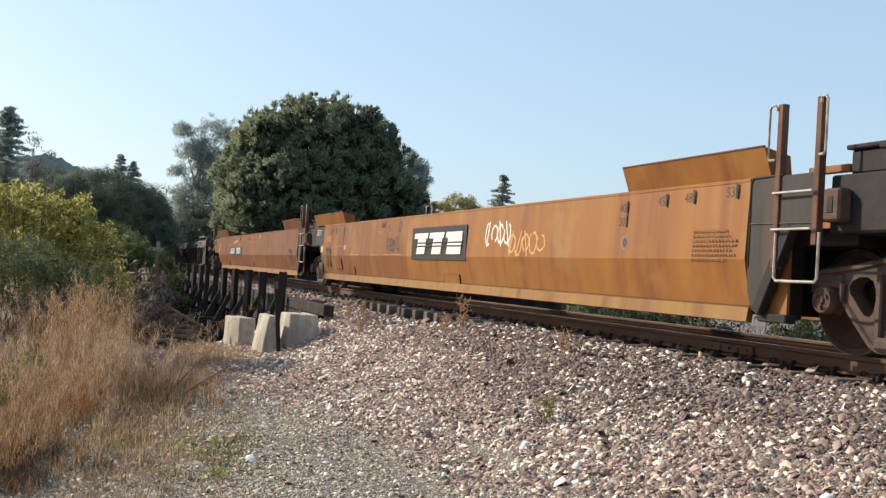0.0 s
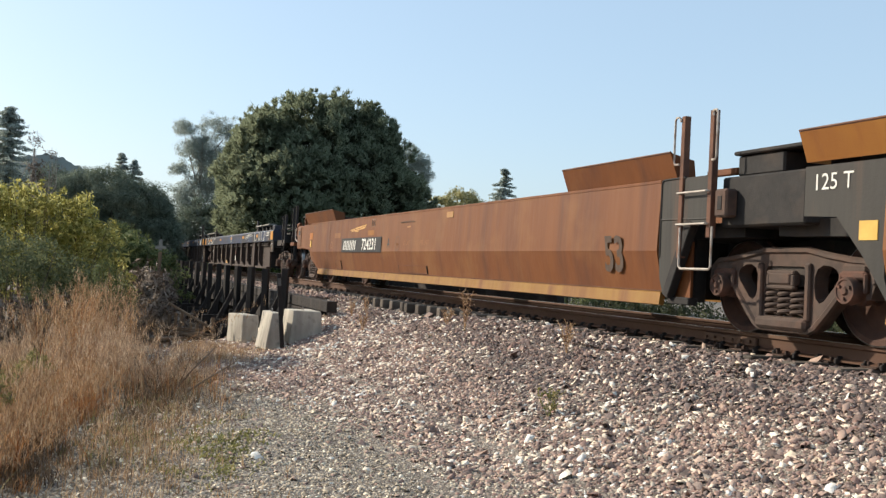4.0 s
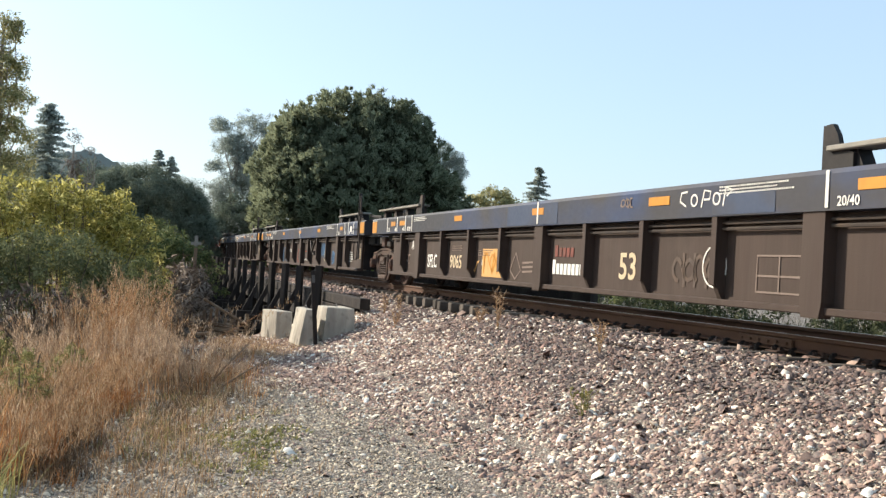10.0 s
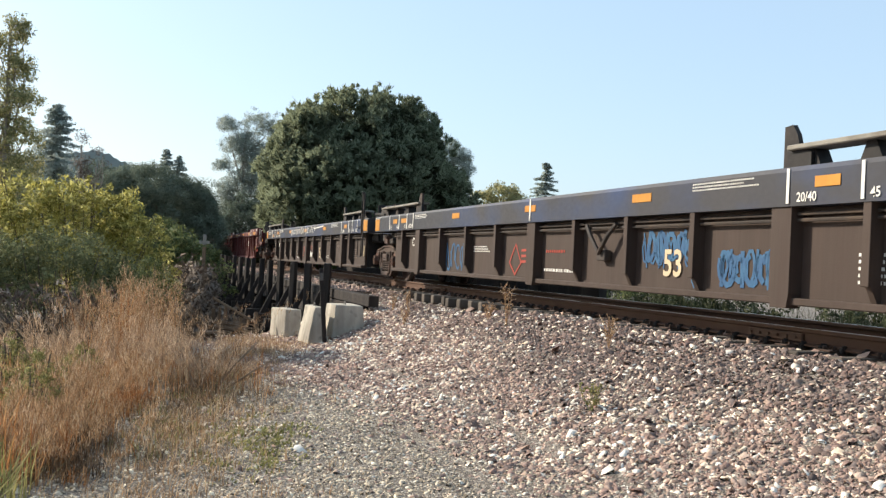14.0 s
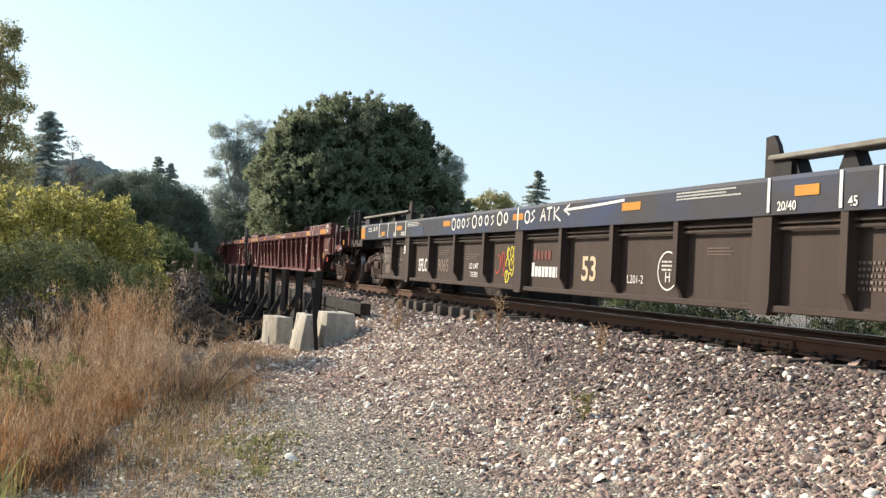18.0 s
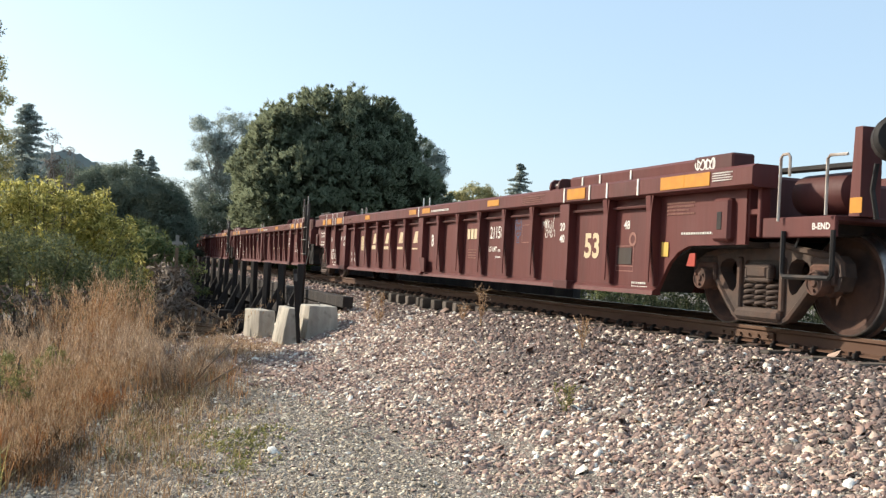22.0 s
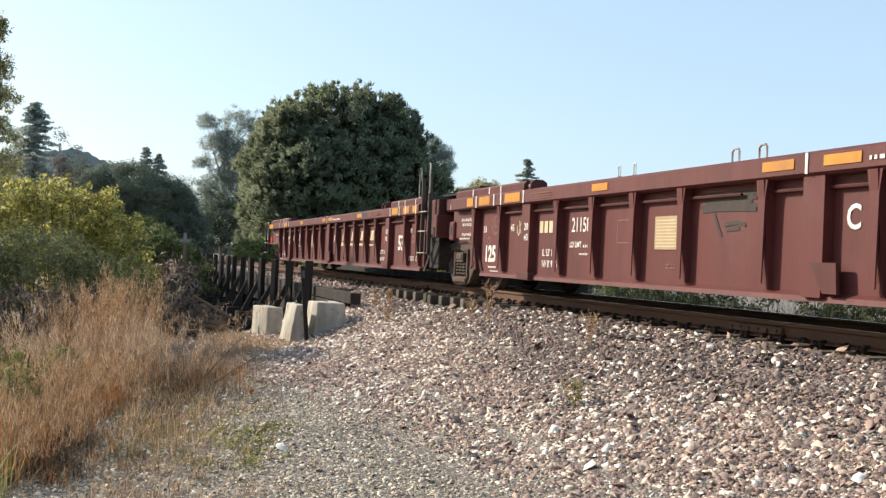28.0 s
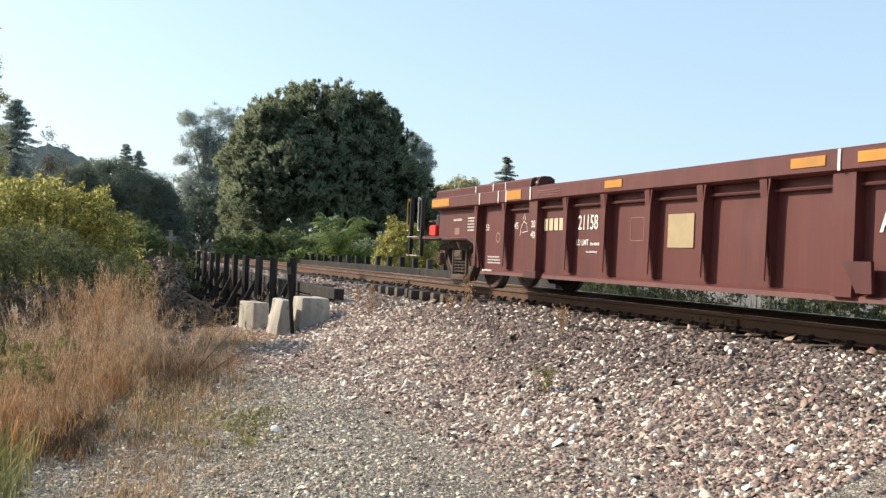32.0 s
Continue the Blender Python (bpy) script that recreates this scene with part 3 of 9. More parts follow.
def turns(n, rng):
    """Random rotation matrices."""
    q = rng.normal(size=(n, 4))
    q /= np.linalg.norm(q, axis=1)[:, None]
    w, x, y, z = q.T
    return np.stack([1 - 2 * (y * y + z * z), 2 * (x * y - z * w), 2 * (x * z + y * w), 2 * (x * y + z * w), 1 - 2 * (x * x + z * z), 2 * (y * z - x * w),
                     2 * (x * z - y * w), 2 * (y * z + x * w), 1 - 2 * (x * x + y * y)], -1).reshape(n, 3, 3)


def stones(name, xy, size, mat, seed, sink=0.25, level=None, proud=0.4):
    """Broken angular stones lying on the ground at xy, turned any way and a little tilted."""
    rng = np.random.default_rng(seed)
    n = len(xy)
    axes = np.stack([rng.uniform(0.95, 1.75, n), rng.uniform(0.6, 1.15, n), rng.uniform(0.38, 0.9, n)], -1)[:, None, :]
    v = BLOCK_V[None] * axes * rng.uniform(0.45, 1.3, (n, 8, 3)) + rng.normal(0, 0.12, (n, 8, 3))
    yaw, tilt = rng.uniform(0, 2 * np.pi, n), rng.normal(0, 0.45, (2, n))
    c, s = np.cos(yaw)[:, None], np.sin(yaw)[:, None]
    z = v[:, :, 2] + v[:, :, 0] * tilt[0][:, None] + v[:, :, 1] * tilt[1][:, None]
    x, y = v[:, :, 0] - v[:, :, 2] * tilt[0][:, None], v[:, :, 1] - v[:, :, 2] * tilt[1][:, None]
    v = np.stack([x * c - y * s, x * s + y * c, z], -1) * size[:, None, None]
    z = (ground_z(xy[:, 0], xy[:, 1]) if level is None else level) + size * rng.uniform(-sink, proud, n)
    v = v + np.stack([xy[:, 0], xy[:, 1], z], -1)[:, None, :]
    f = BLOCK_F[None] + (np.arange(n) * 8)[:, None, None]
    return new(name, bulk_mesh(name, v.reshape(-1, 3), f.reshape(-1, 3), mat))


def path_edge(x):
    """How far from the track the coarse ballast gives way to the fine gravel of the path."""
    return np.interp(x, [-22, -15, -13, -11.4, -9.1, -6.3, -3], [6.2, 5.95, 5.3, 4.6, 4.3, 4.2, 4.2])


rng = np.random.default_rng(5)
n = 176000
sx = np.where(rng.random(n) < 0.03, rng.uniform(-4.3, 3, n), -4.3 - 21.2 * rng.random(n) ** 1.18)
sy = -6.6 + 5.8 * rng.random(n)
d = -(sy - 0.5 * BEND * sx * sx)
keep = (rng.random(n) < np.clip((path_edge(sx) + 0.5 + 0.3 * wave(sx, sy, 1.1) - d) / 1.1, 0.035, 1)) & ~((sx < -22.6 + 0.8 * np.clip(d - 3, 0, 3)) & (d > 2.6))
keep &= (d > 1.36) | ((d > 0.93) & (sx > -14.2))
sx, sy, d = sx[keep], sy[keep], d[keep]
size = np.clip(np.exp(rng.normal(-4.22, 0.36, len(sx))), 0.008, 0.042)
drift = wave(sx, sy, 1.6, 3.0) + 0.6 * wave(sx, sy, 4.1, 1.0)
grey = rng.random(len(sx)) < np.clip((3.0 + 0.5 * wave(sx, sy, 0.8, 2.0) + 0.035 * (sx + 12) - d) / 0.9, 0.12, 0.88)
pale = rng.random(len(sx)) < np.clip(0.135 + 0.08 * drift, 0.03, 0.3) * np.where(grey, 0.45, 1.0)
size[pale] *= 1.22
for pick, mat, lab in ((~grey & ~pale, BALLAST, "crushed pink and tan ballast stones"), (grey & ~pale, BALLAST_GREY, "crushed dark grey ballast stones beside the track"), (pale, BALLAST_PALE, "pale quartz stones scattered through the ballast")):
    for k, seed in ((pick & (sx > -11), 7), (pick & (sx <= -11), 9)):
        tagged(stones("ballast", np.stack([sx[k], sy[k]], -1), size[k], mat, seed, 0.35, None, 0.35), lab, "ballast", kind="stuff")
# between and beyond the rails, the shoulder behind and along the bridge deck
n = 12000
sx = -95 + 99 * rng.random(n) ** 0.6
sy = rng.uniform(-1.4, 2.6, n) + 0.5 * BEND * sx * sx
tagged(stones("ballast", np.stack([sx, sy], -1)[ (sx > -23) | (np.abs(sy - 0.5 * BEND * sx * sx) < 1.3)], np.clip(np.exp(rng.normal(-3.5, 0.3, int((((sx > -23) | (np.abs(sy - 0.5 * BEND * sx * sx) < 1.3))).sum()))), 0.015, 0.06), BALLAST, 8),
       "ballast stones packed between the rails", "ballast", kind="stuff")
n = 46000
sx = -20 + 15.6 * rng.random(n) ** 0.8
sy = rng.uniform(-8.4, -3.9, n)
keep = rng.random(n) < np.clip((-sy - path_edge(sx) + 0.6) / 0.9, 0, 1)
sx, sy = sx[keep], sy[keep]
size = np.clip(np.exp(rng.normal(-4.62, 0.38, len(sx))), 0.005, 0.026)
tagged(stones("gravel", np.stack([sx, sy], -1), size, PEBBLE, 9), "fine grey gravel on the trodden path", "gravel", kind="stuff")

n = 7000
sx = -70 + 47 * rng.random(n)
sy = np.where(rng.random(n) < 0.7, rng.uniform(-2.32, -1.2, n), rng.uniform(-1.2, 2.2, n)) + 0.5 * BEND * sx * sx
tagged(stones("ballast", np.stack([sx, sy], -1), np.clip(np.exp(rng.normal(-3.6, 0.3, n)), 0.015, 0.06), BALLAST, 10, 0.25, -0.265), "ballast stones on the bridge deck", "ballast", kind="stuff")

# ---- rails, ties and fastenings ----
track = thing("railway_track", "single railway track of rusty rails on dark wooden ties", "track", kind="structure")
HEAD = [(-0.036, -0.008), (-0.030, 0.0), (0.030, 0.0), (0.036, -0.008), (0.036, -0.034), (0.012, -0.050), (0.010, -0.140), (0.075, -0.158), (0.075, -0.172),
        (-0.075, -0.172), (-0.075, -0.158), (-0.010, -0.140), (-0.012, -0.050), (-0.036, -0.034)]
rail_x = list(np.arange(-240, -60, 12.0)) + list(np.arange(-60, 42, 6.0))
for side in (-1, 1):
    s = Shape()
    s.loft([[(x, track_y(x) + side * 0.754 + p, q) for p, q in HEAD] for x in rail_x])
    part("rail", s, RAIL, track)
    s = Shape()
    s.loft([[(x, track_y(x) + side * 0.754 + p, q) for p, q in ((-0.029, 0.0006), (0.029, 0.0006), (0.029, 0.003), (-0.029, 0.003))] for x in rail_x])
    part("rail_running_surface", s, RAIL_TOP, track)
tie_mesh = Shape().box(-0.10, 0.10, -1.30, 1.30, -0.18, 0.0, 0.015).mesh("tie", TIE)
tp = Shape()
for side in (-1, 1):
    tp.box(-0.10, 0.10, side * 0.754 - 0.17, side * 0.754 + 0.17, 0.0, 0.016, 0.004)
plate_mesh = tp.mesh("tie_plate", PLATE)
sp = Shape()
for side in (-1, 1):
    for a in (-0.062, 0.062):
        for b in (-0.098, 0.098):
            sp.box(a - 0.013, a + 0.013, side * 0.754 + b - 0.02, side * 0.754 + b + 0.02, 0.016, 0.055, 0.005)
            sp.box(a - 0.028, a + 0.028, side * 0.754 + b * 0.85 - 0.012, side * 0.754 + b * 0.85 + 0.012, 0.02, 0.045, 0.004)
spike_mesh = sp.mesh("spike", PLATE)
rng = random.Random(3)
for i in range(205):
    x = 6.0 - i * 0.585
    m = pose(x, track_y(x) + rng.uniform(-0.06, 0.05), -0.188 + rng.uniform(-0.006, 0.004), 0, 0, rng.uniform(-1.2, 1.2))
    tie = part("tie", tie_mesh, TIE, track, "", m)
    part("tie_plate", plate_mesh, PLATE, tie)
    if x > -30:
        part("spike", spike_mesh, PLATE, tie)
# rail anchors clipped under the near rail
anchor_mesh = Shape().box(-0.022, 0.022, -0.115, -0.05, -0.20, -0.142, 0.01).box(-0.012, 0.012, -0.09, -0.03, -0.15, -0.122, 0.006).mesh("rail_anchor", BLACK)
for i in range(46):
    x = 4.24 - i * 0.585
    for dx in (-0.135, 0.135):
        part("rail_anchor", anchor_mesh, BLACK, track, "", pose(x + dx + rng.uniform(-0.02, 0.02), track_y(x) - 0.754, rng.uniform(-0.006, 0.006), 0, 0, rng.uniform(-8, 8)))
# joint bars
for x in (-9.0, -20.9):
    s = Shape().box(-0.46, 0.46, -0.05, -0.013, -0.138, -0.052, 0.008)
    for k in range(6):
        s.lathe([(0.016, -0.075), (0.016, -0.05)], 6, pose(-0.38 + k * 0.152, 0, -0.095))
    part("joint_bar", s, RAIL, track, "", pose(x, track_y(x) - 0.754, 0))

# ---- the timber trestle over the ravine ----
trestle = thing("trestle_bridge", "black creosoted timber trestle with braced side posts and ballast curbs", "bridge", kind="structure")


def along(x, off, z):
    return (x, track_y(x) + off, z)


rng = random.Random(12)
TX0, TX1 = -23.3, -86.0
for off, x0 in ((-2.45, -20.1), (2.35, -19.5)):
    for row, (z0, z1) in enumerate(((-0.50, -0.26), (-0.78, -0.51), (-1.06, -0.79))):
        x = x0 - row * 0.9
        while x > TX1:
            x2 = x - rng.choice((4.8, 6.1))
            part("curb_timber", Shape().beam(along(x, off, (z0 + z1) / 2 + rng.uniform(-0.01, 0.01)), along(x2 + 0.03, off, (z0 + z1) / 2), 0.22, z1 - z0 - 0.012, 0.012), CREOSOTE, trestle)
            x = x2
for off in (-1.9, -1.1, -0.4, 0.4, 1.1, 1.9):
    part("stringer", Shape().beam(along(-22.5, off, -0.95), along(TX1, off, -0.95), 0.3, 0.5), CREOSOTE, trestle)
deck = Shape()
for a, b in zip(rail_x, rail_x[1:]):
    if a >= -90 and b <= -20:
        deck.beam(along(a - 0.05, 0, -0.45), along(b + 0.05, 0, -0.45), 4.7, 0.36, 0.01)
part("deck", deck, SOIL, trestle, "ballast bed of grey stone")
x, k = -24.0, 0
while x > TX1:
    lean = rng.uniform(-0.02, 0.02)
    top = 0.32 + rng.uniform(-0.03, 0.03)
    part("post", Shape().beam(along(x, -2.72, -1.6), along(x + lean, -2.72 + rng.uniform(-0.03, 0.03), top), 0.17, 0.17, 0.015), CREOSOTE, trestle)
    part("outrigger", Shape().beam(along(x, -1.9, -1.5), along(x, -3.5, -1.5), 0.22, 0.26, 0.015), CREOSOTE, trestle)
    part("brace", Shape().beam(along(x - 0.11, -3.25, -1.38), along(x - 0.11, -2.76, -0.3 + rng.uniform(-0.15, 0.1)), 0.07, 0.14, 0.01), CREOSOTE, trestle)
    if k % 2 == 0:
        for off in (-2.0, -1.0, 1.0, 2.0):
            part("pile", Shape().tube([along(x, off * 1.25, -5.2), along(x, off, -1.2)], 0.19, 10, 0.16), CREOSOTE, trestle)
        part("bent_cap", Shape().beam(along(x, -2.6, -1.35), along(x, 2.6, -1.35), 0.34, 0.34, 0.015), CREOSOTE, trestle)
        part("sway_brace", Shape().beam(along(x - 0.22, -2.7, -4.6), along(x - 0.22, 2.2, -1.6), 0.08, 0.22), CREOSOTE, trestle)
    x -= 2.5 + rng.uniform(-0.06, 0.06)
    k += 1
x = -20.2
while x > TX1:
    part("far_post", Shape().beam(along(x, 2.72, -1.5), along(x, 2.72, 0.42 + rng.uniform(-0.03, 0.05)), 0.16, 0.2, 0.012), CREOSOTE, trestle)
    x -= 1.5 + rng.uniform(-0.08, 0.08)
x = -19.6
while x > TX1:
    part("far_curb", Shape().beam(along(x, 2.56, -0.03 + rng.uniform(-0.01, 0.01)), along(x - 4.87, 2.56, -0.03), 0.2, 0.32, 0.012), CREOSOTE, trestle)
    x -= 4.9

# ---- concrete blocks and marker post at the bridge end ----


def concrete_block(label, m, length, depth, height, slope_l, slope_r, back_slope=0.1):
    """A cast block with battered ends and faces, chipped along its edges."""
    bm = bmesh.new()
    bmesh.ops.create_cube(bm, size=1)
    for v in bm.verts:
        up = v.co.z > 0
        v.co.x *= length
        v.co.y *= depth
        v.co.z = (v.co.z + 0.5) * height
        if up:
            v.co.x += slope_l if v.co.x < 0 else -slope_r
            v.co.y += back_slope if v.co.y < 0 else -back_slope
    bmesh.ops.bevel(bm, geom=list(bm.edges), offset=0.025, segments=2, affect="EDGES", profile=0.6)
    bmesh.ops.subdivide_edges(bm, edges=[e for e in bm.edges if e.calc_length() > 0.2], cuts=4, use_grid_fill=True)
    for v in bm.verts:
        v.co += 0.012 * noise.noise_vector(v.co * 7 + Vector((length * 9, 0, 0)))
    me = bpy.data.meshes.new("concrete_block")
    bm.to_mesh(me)
    bm.free()
    me.materials.append(CONCRETE)
    ob = new("concrete_block", me)
    ob.matrix_basis = m
    # a lifting loop of bent bar set in the top
    loop = Shape().tube([(-0.07, 0, height - 0.03), (-0.06, 0, height + 0.04), (0, 0, height + 0.06), (0.06, 0, height + 0.04), (0.07, 0, height - 0.03)], 0.009, 6)
    part("lifting_loop", loop, GALV, ob)
    return tagged(ob, label, "concrete block", "concrete blocks at the bridge end")


concrete_block("sunlit battered concrete block beside the trestle", pose(-20.27, -4.16, -1.19, 0, 0, 13), 0.80, 0.36, 0.60, 0.01, 0.01, 0.01)
concrete_block("pale concrete block with sloping sides by the marker post", pose(-18.62, -3.90, -1.13, 0, 0, 2), 0.9, 0.40, 0.69, 0.03, 0.03, 0.115)
concrete_block("weathered concrete block with sloping sides half sunk in ballast", pose(-18.80, -3.28, -1.02, 0, 0, 1), 0.82, 0.64, 0.62, 0.03, 0.03, 0.05)
marker = thing("marker_post", "flat dark steel marker post with a worn reflector", "post", at=pose(-17.8, -3.84, -1.05, 5.5))
part("stake", Shape().box(-0.02, 0.02, -0.038, 0.038, 0, 1.34, 0.008), CREOSOTE, marker)
part("reflector", Shape().box(0.021, 0.026, -0.028, 0.028, 1.12, 1.26, 0.003), GALV, marker)


# ---- the train: articulated well cars on shared bogies ----
SPEED, GAIN, WHEEL_R = 5.037, 0.0224, 0.483
ROLLING, TURNING = [], []
BOGIES = dict(g1=71.3, g2=50.85, g3a=30.45, g3b=26.05, g4=5.6, g5=-14.7, g6a=-34.8, g6b=-39.25, g7=-59.4, g8=-79.6, end=-100.0)


def ring(cx, cz, r, n=20, a0=0.0, a1=2 * math.pi):
    return [(cx + r * math.cos(a0 + (a1 - a0) * i / n), cz + r * math.sin(a0 + (a1 - a0) * i / n)) for i in range(n + 1)]


def bogie_meshes():
    """The meshes that all bogies share."""
    m = {}
    # side frame: a cast plate with two windows and the spring opening, flanged along its edges
    half = [(0.0, 0.84), (0.32, 0.84), (0.58, 0.79), (0.88, 0.75), (1.04, 0.74), (1.13, 0.67), (1.15, 0.55), (1.10, 0.42), (1.05, 0.41), (1.035, 0.52), (0.99, 0.60), (0.915, 0.63),
            (0.84, 0.60), (0.795, 0.51), (0.72, 0.43), (0.60, 0.30), (0.43, 0.13), (0.35, 0.09), (0.0, 0.085)]
    outer = half + [(-x, z) for x, z in half[-2:0:-1]]
    win = [(0.715, 0.615), (0.68, 0.665), (0.60, 0.70), (0.51, 0.705), (0.44, 0.67), (0.405, 0.60), (0.40, 0.50), (0.425, 0.40), (0.47, 0.355), (0.53, 0.375), (0.62, 0.47), (0.70, 0.555)]
    hole = [(-0.29, 0.24), (-0.26, 0.21), (0.26, 0.21), (0.29, 0.24), (0.29, 0.64), (0.25, 0.69), (-0.25, 0.69), (-0.29, 0.64)]
    bm = bmesh.new()
    edges = []
    for loop in (outer, win, [(-x, z) for x, z in win], hole):
        vs = [bm.verts.new((x, -0.08, z)) for x, z in loop]
        edges += [bm.edges.new((vs[i], vs[(i + 1) % len(vs)])) for i in range(len(vs))]
    bmesh.ops.triangle_fill(bm, use_beauty=True, edges=edges)
    out = bmesh.ops.extrude_face_region(bm, geom=list(bm.faces))
    bmesh.ops.translate(bm, vec=(0, 0.16, 0), verts=[g for g in out["geom"] if isinstance(g, bmesh.types.BMVert)])
    bmesh.ops.recalc_face_normals(bm, faces=bm.faces)
    bm.verts.ensure_lookup_table()
    vs, fs = [tuple(v.co) for v in bm.verts], []
    bm.verts.index_update()
    fs = [tuple(v.index for v in q.verts) for q in bm.faces]
    bm.free()
    f = Shape().add(vs, fs)
    f.tube([(x, -0.075, z) for x, z in half[11:] + [(-x, z) for x, z in half[-2:10:-1]]], 0.035, 6)
    f.tube([(x, -0.075, z) for x, z in [(-x, z) for x, z in half[6:0:-1]] + half[:7]], 0.035, 6)
    f.box(-0.36, 0.36, -0.15, 0.12, 0.085, 0.20, 0.03)
    for s in (-1, 1):
        f.box(s * 0.34 - 0.035, s * 0.34 + 0.035, -0.12, 0.1, 0.18, 0.72, 0.015)
        f.box(s * 0.915 - 0.17, s * 0.915 + 0.17, -0.11, 0.11, 0.62, 0.74, 0.04)
    m["frame"] = f.mesh("side_frame", RUST_STEEL)
    b = Shape().lathe([(0.0, -0.165), (0.03, -0.165), (0.042, -0.148), (0.092, -0.145), (0.098, -0.155), (0.112, -0.155), (0.122, -0.138), (0.124, -0.07), (0.108, -0.06), (0.105, 0.0), (0.125, 0.02), (0.125, 0.10), (0.0, 0.10)], 24)
    for i in range(3):
        a = i * 2.094 + 0.5
        b.lathe([(0.016, -0.168), (0.016, -0.14)], 6, pose(0.068 * math.cos(a), 0, 0.068 * math.sin(a)))
    m["bearing"] = b.mesh("bearing", BEARING, True)
    m["adapter"] = Shape().box(-0.15, 0.15, -0.125, 0.11, 0.10, 0.18, 0.02).box(-0.17, -0.12, -0.125, 0.1, -0.02, 0.16, 0.015).box(0.12, 0.17, -0.125, 0.1, -0.02, 0.16, 0.015).mesh("bearing_adapter", BEARING)
    m["spring"] = Shape().tube([(0.078 * math.cos(a * 0.6), 0.06 * math.sin(a * 0.6), 0.215 + 0.0054 * a) for a in range(50)], 0.021, 6).mesh("spring", RUST_STEEL, True)
    m["wedge"] = Shape().prism([(-0.30, 0.70), (0.30, 0.70), (0.30, 0.66), (0.26, 0.655), (0.21, 0.50), (-0.21, 0.50), (-0.26, 0.655), (-0.30, 0.66)], -0.05, 0.05).mesh("friction_wedge", GREASE)
    m["bolster"] = Shape().box(-0.17, 0.17, -1.16, 1.16, 0.50, 0.64, 0.03).box(-0.30, 0.30, -0.4, 0.4, 0.55, 0.74, 0.03).mesh("bolster", RUST_STEEL)
    m["bolster_end"] = Shape().box(-0.20, 0.20, -0.15, -0.085, 0.60, 0.65, 0.015).box(-0.20, 0.20, -0.15, -0.085, 0.465, 0.51, 0.015).box(-0.20, -0.15, -0.15, -0.085, 0.50, 0.61, 0.012).box(0.15, 0.20, -0.15, -0.085, 0.50, 0.61, 0.012).mesh("bolster_end", RUST_STEEL)
    m["brake"] = Shape().beam((0, -0.75, 0.40), (0, 0.75, 0.40), 0.06, 0.1).box(-0.05, 0.09, -0.80, -0.68, 0.30, 0.56, 0.02).box(-0.05, 0.09, 0.68, 0.80, 0.30, 0.56, 0.02).mesh("brake_beam", BLACK)
    # wheel: tread, flange, dished plate and hub
    m["wheel"] = Shape().lathe([(0.0, -0.075), (0.115, -0.075), (0.135, -0.05), (0.19, -0.01), (0.34, 0.005), (0.40, -0.03), (0.425, -0.062), (0.475, -0.064),
                                (0.483, -0.058), (0.487, 0.03), (0.512, 0.05), (0.51, 0.072), (0.42, 0.074), (0.38, 0.04), (0.2, 0.03), (0.12, 0.08), (0.0, 0.08)], 40).mesh("wheel", WHEEL, True)
    m["tread"] = Shape().lathe([(0.470, -0.0665), (0.4835, -0.060), (0.4885, 0.03), (0.488, 0.034), (0.470, 0.034), (0.470, -0.0665)], 40, None, True).mesh("tread", TREAD, True)
    m["axle"] = Shape().lathe([(0.0, -1.12), (0.078, -1.12), (0.078, -0.86), (0.09, -0.84), (0.085, -0.3), (0.08, 0.0), (0.085, 0.3), (0.09, 0.84), (0.078, 0.86), (0.078, 1.12), (0.0, 1.12)], 16).mesh("wheelset", GREASE, True)
    return m


BOGIE = bogie_meshes()


def bogie(s0, label):
    t = thing("bogie", label, "bogie", "bogies of the train")
    for sy in (-1, 1):
        turn = pose(0, sy * 1.0, 0, 0, 0, 0 if sy < 0 else 180)
        fr = part("side_frame", BOGIE["frame"], None, t, "", turn)
        for x in (-0.18, 0.0, 0.18):
            part("spring", BOGIE["spring"], None, fr, "", pose(x, -0.055, 0))
        part("friction_wedge", BOGIE["wedge"], None, fr)
        part("bolster_end", BOGIE["bolster_end"], None, fr)
        for x in (-0.915, 0.915):
            part("bearing", BOGIE["bearing"], None, fr, "round end cap with bolts", pose(x, -0.05, WHEEL_R))
            part("bearing_adapter", BOGIE["adapter"], None, fr, "", pose(x, 0, WHEEL_R))
    part("bolster", BOGIE["bolster"], None, t)
    for x in (-0.37, 0.37):
        part("brake_beam", BOGIE["brake"], None, t, "", pose(x, 0, 0, 0, 0, 0 if x > 0 else 180))
    for x in (-0.915, 0.915):
        ws = part("wheelset", BOGIE["axle"], None, t, "rust-brown wheels pressed on a greasy axle", pose(x, 0, WHEEL_R))
        for sy in (-1, 1):
            w = part("wheel", BOGIE["wheel"], None, ws, "", pose(0, sy * 0.755, 0, 0, 0, 0 if sy < 0 else 180))
            part("tread", BOGIE["tread"], None, ws, "bright worn tread", pose(0, sy * 0.755, 0, 0, 0, 0 if sy < 0 else 180))
        TURNING.append((ws, s0, x))
    ROLLING.append((t, s0))


PIVOTS = dict(g1=71.53, g2=51.05, g3a=30.74, g3b=26.37, g4=5.9, g5=-14.45, g6a=-34.62, g6b=-39.02, g7=-59.25, g8=-79.52, end=-99.9)
for key, s0 in PIVOTS.items():
    bogie(s0, "four-wheeled cast-steel bogie, brown with rust and grease")


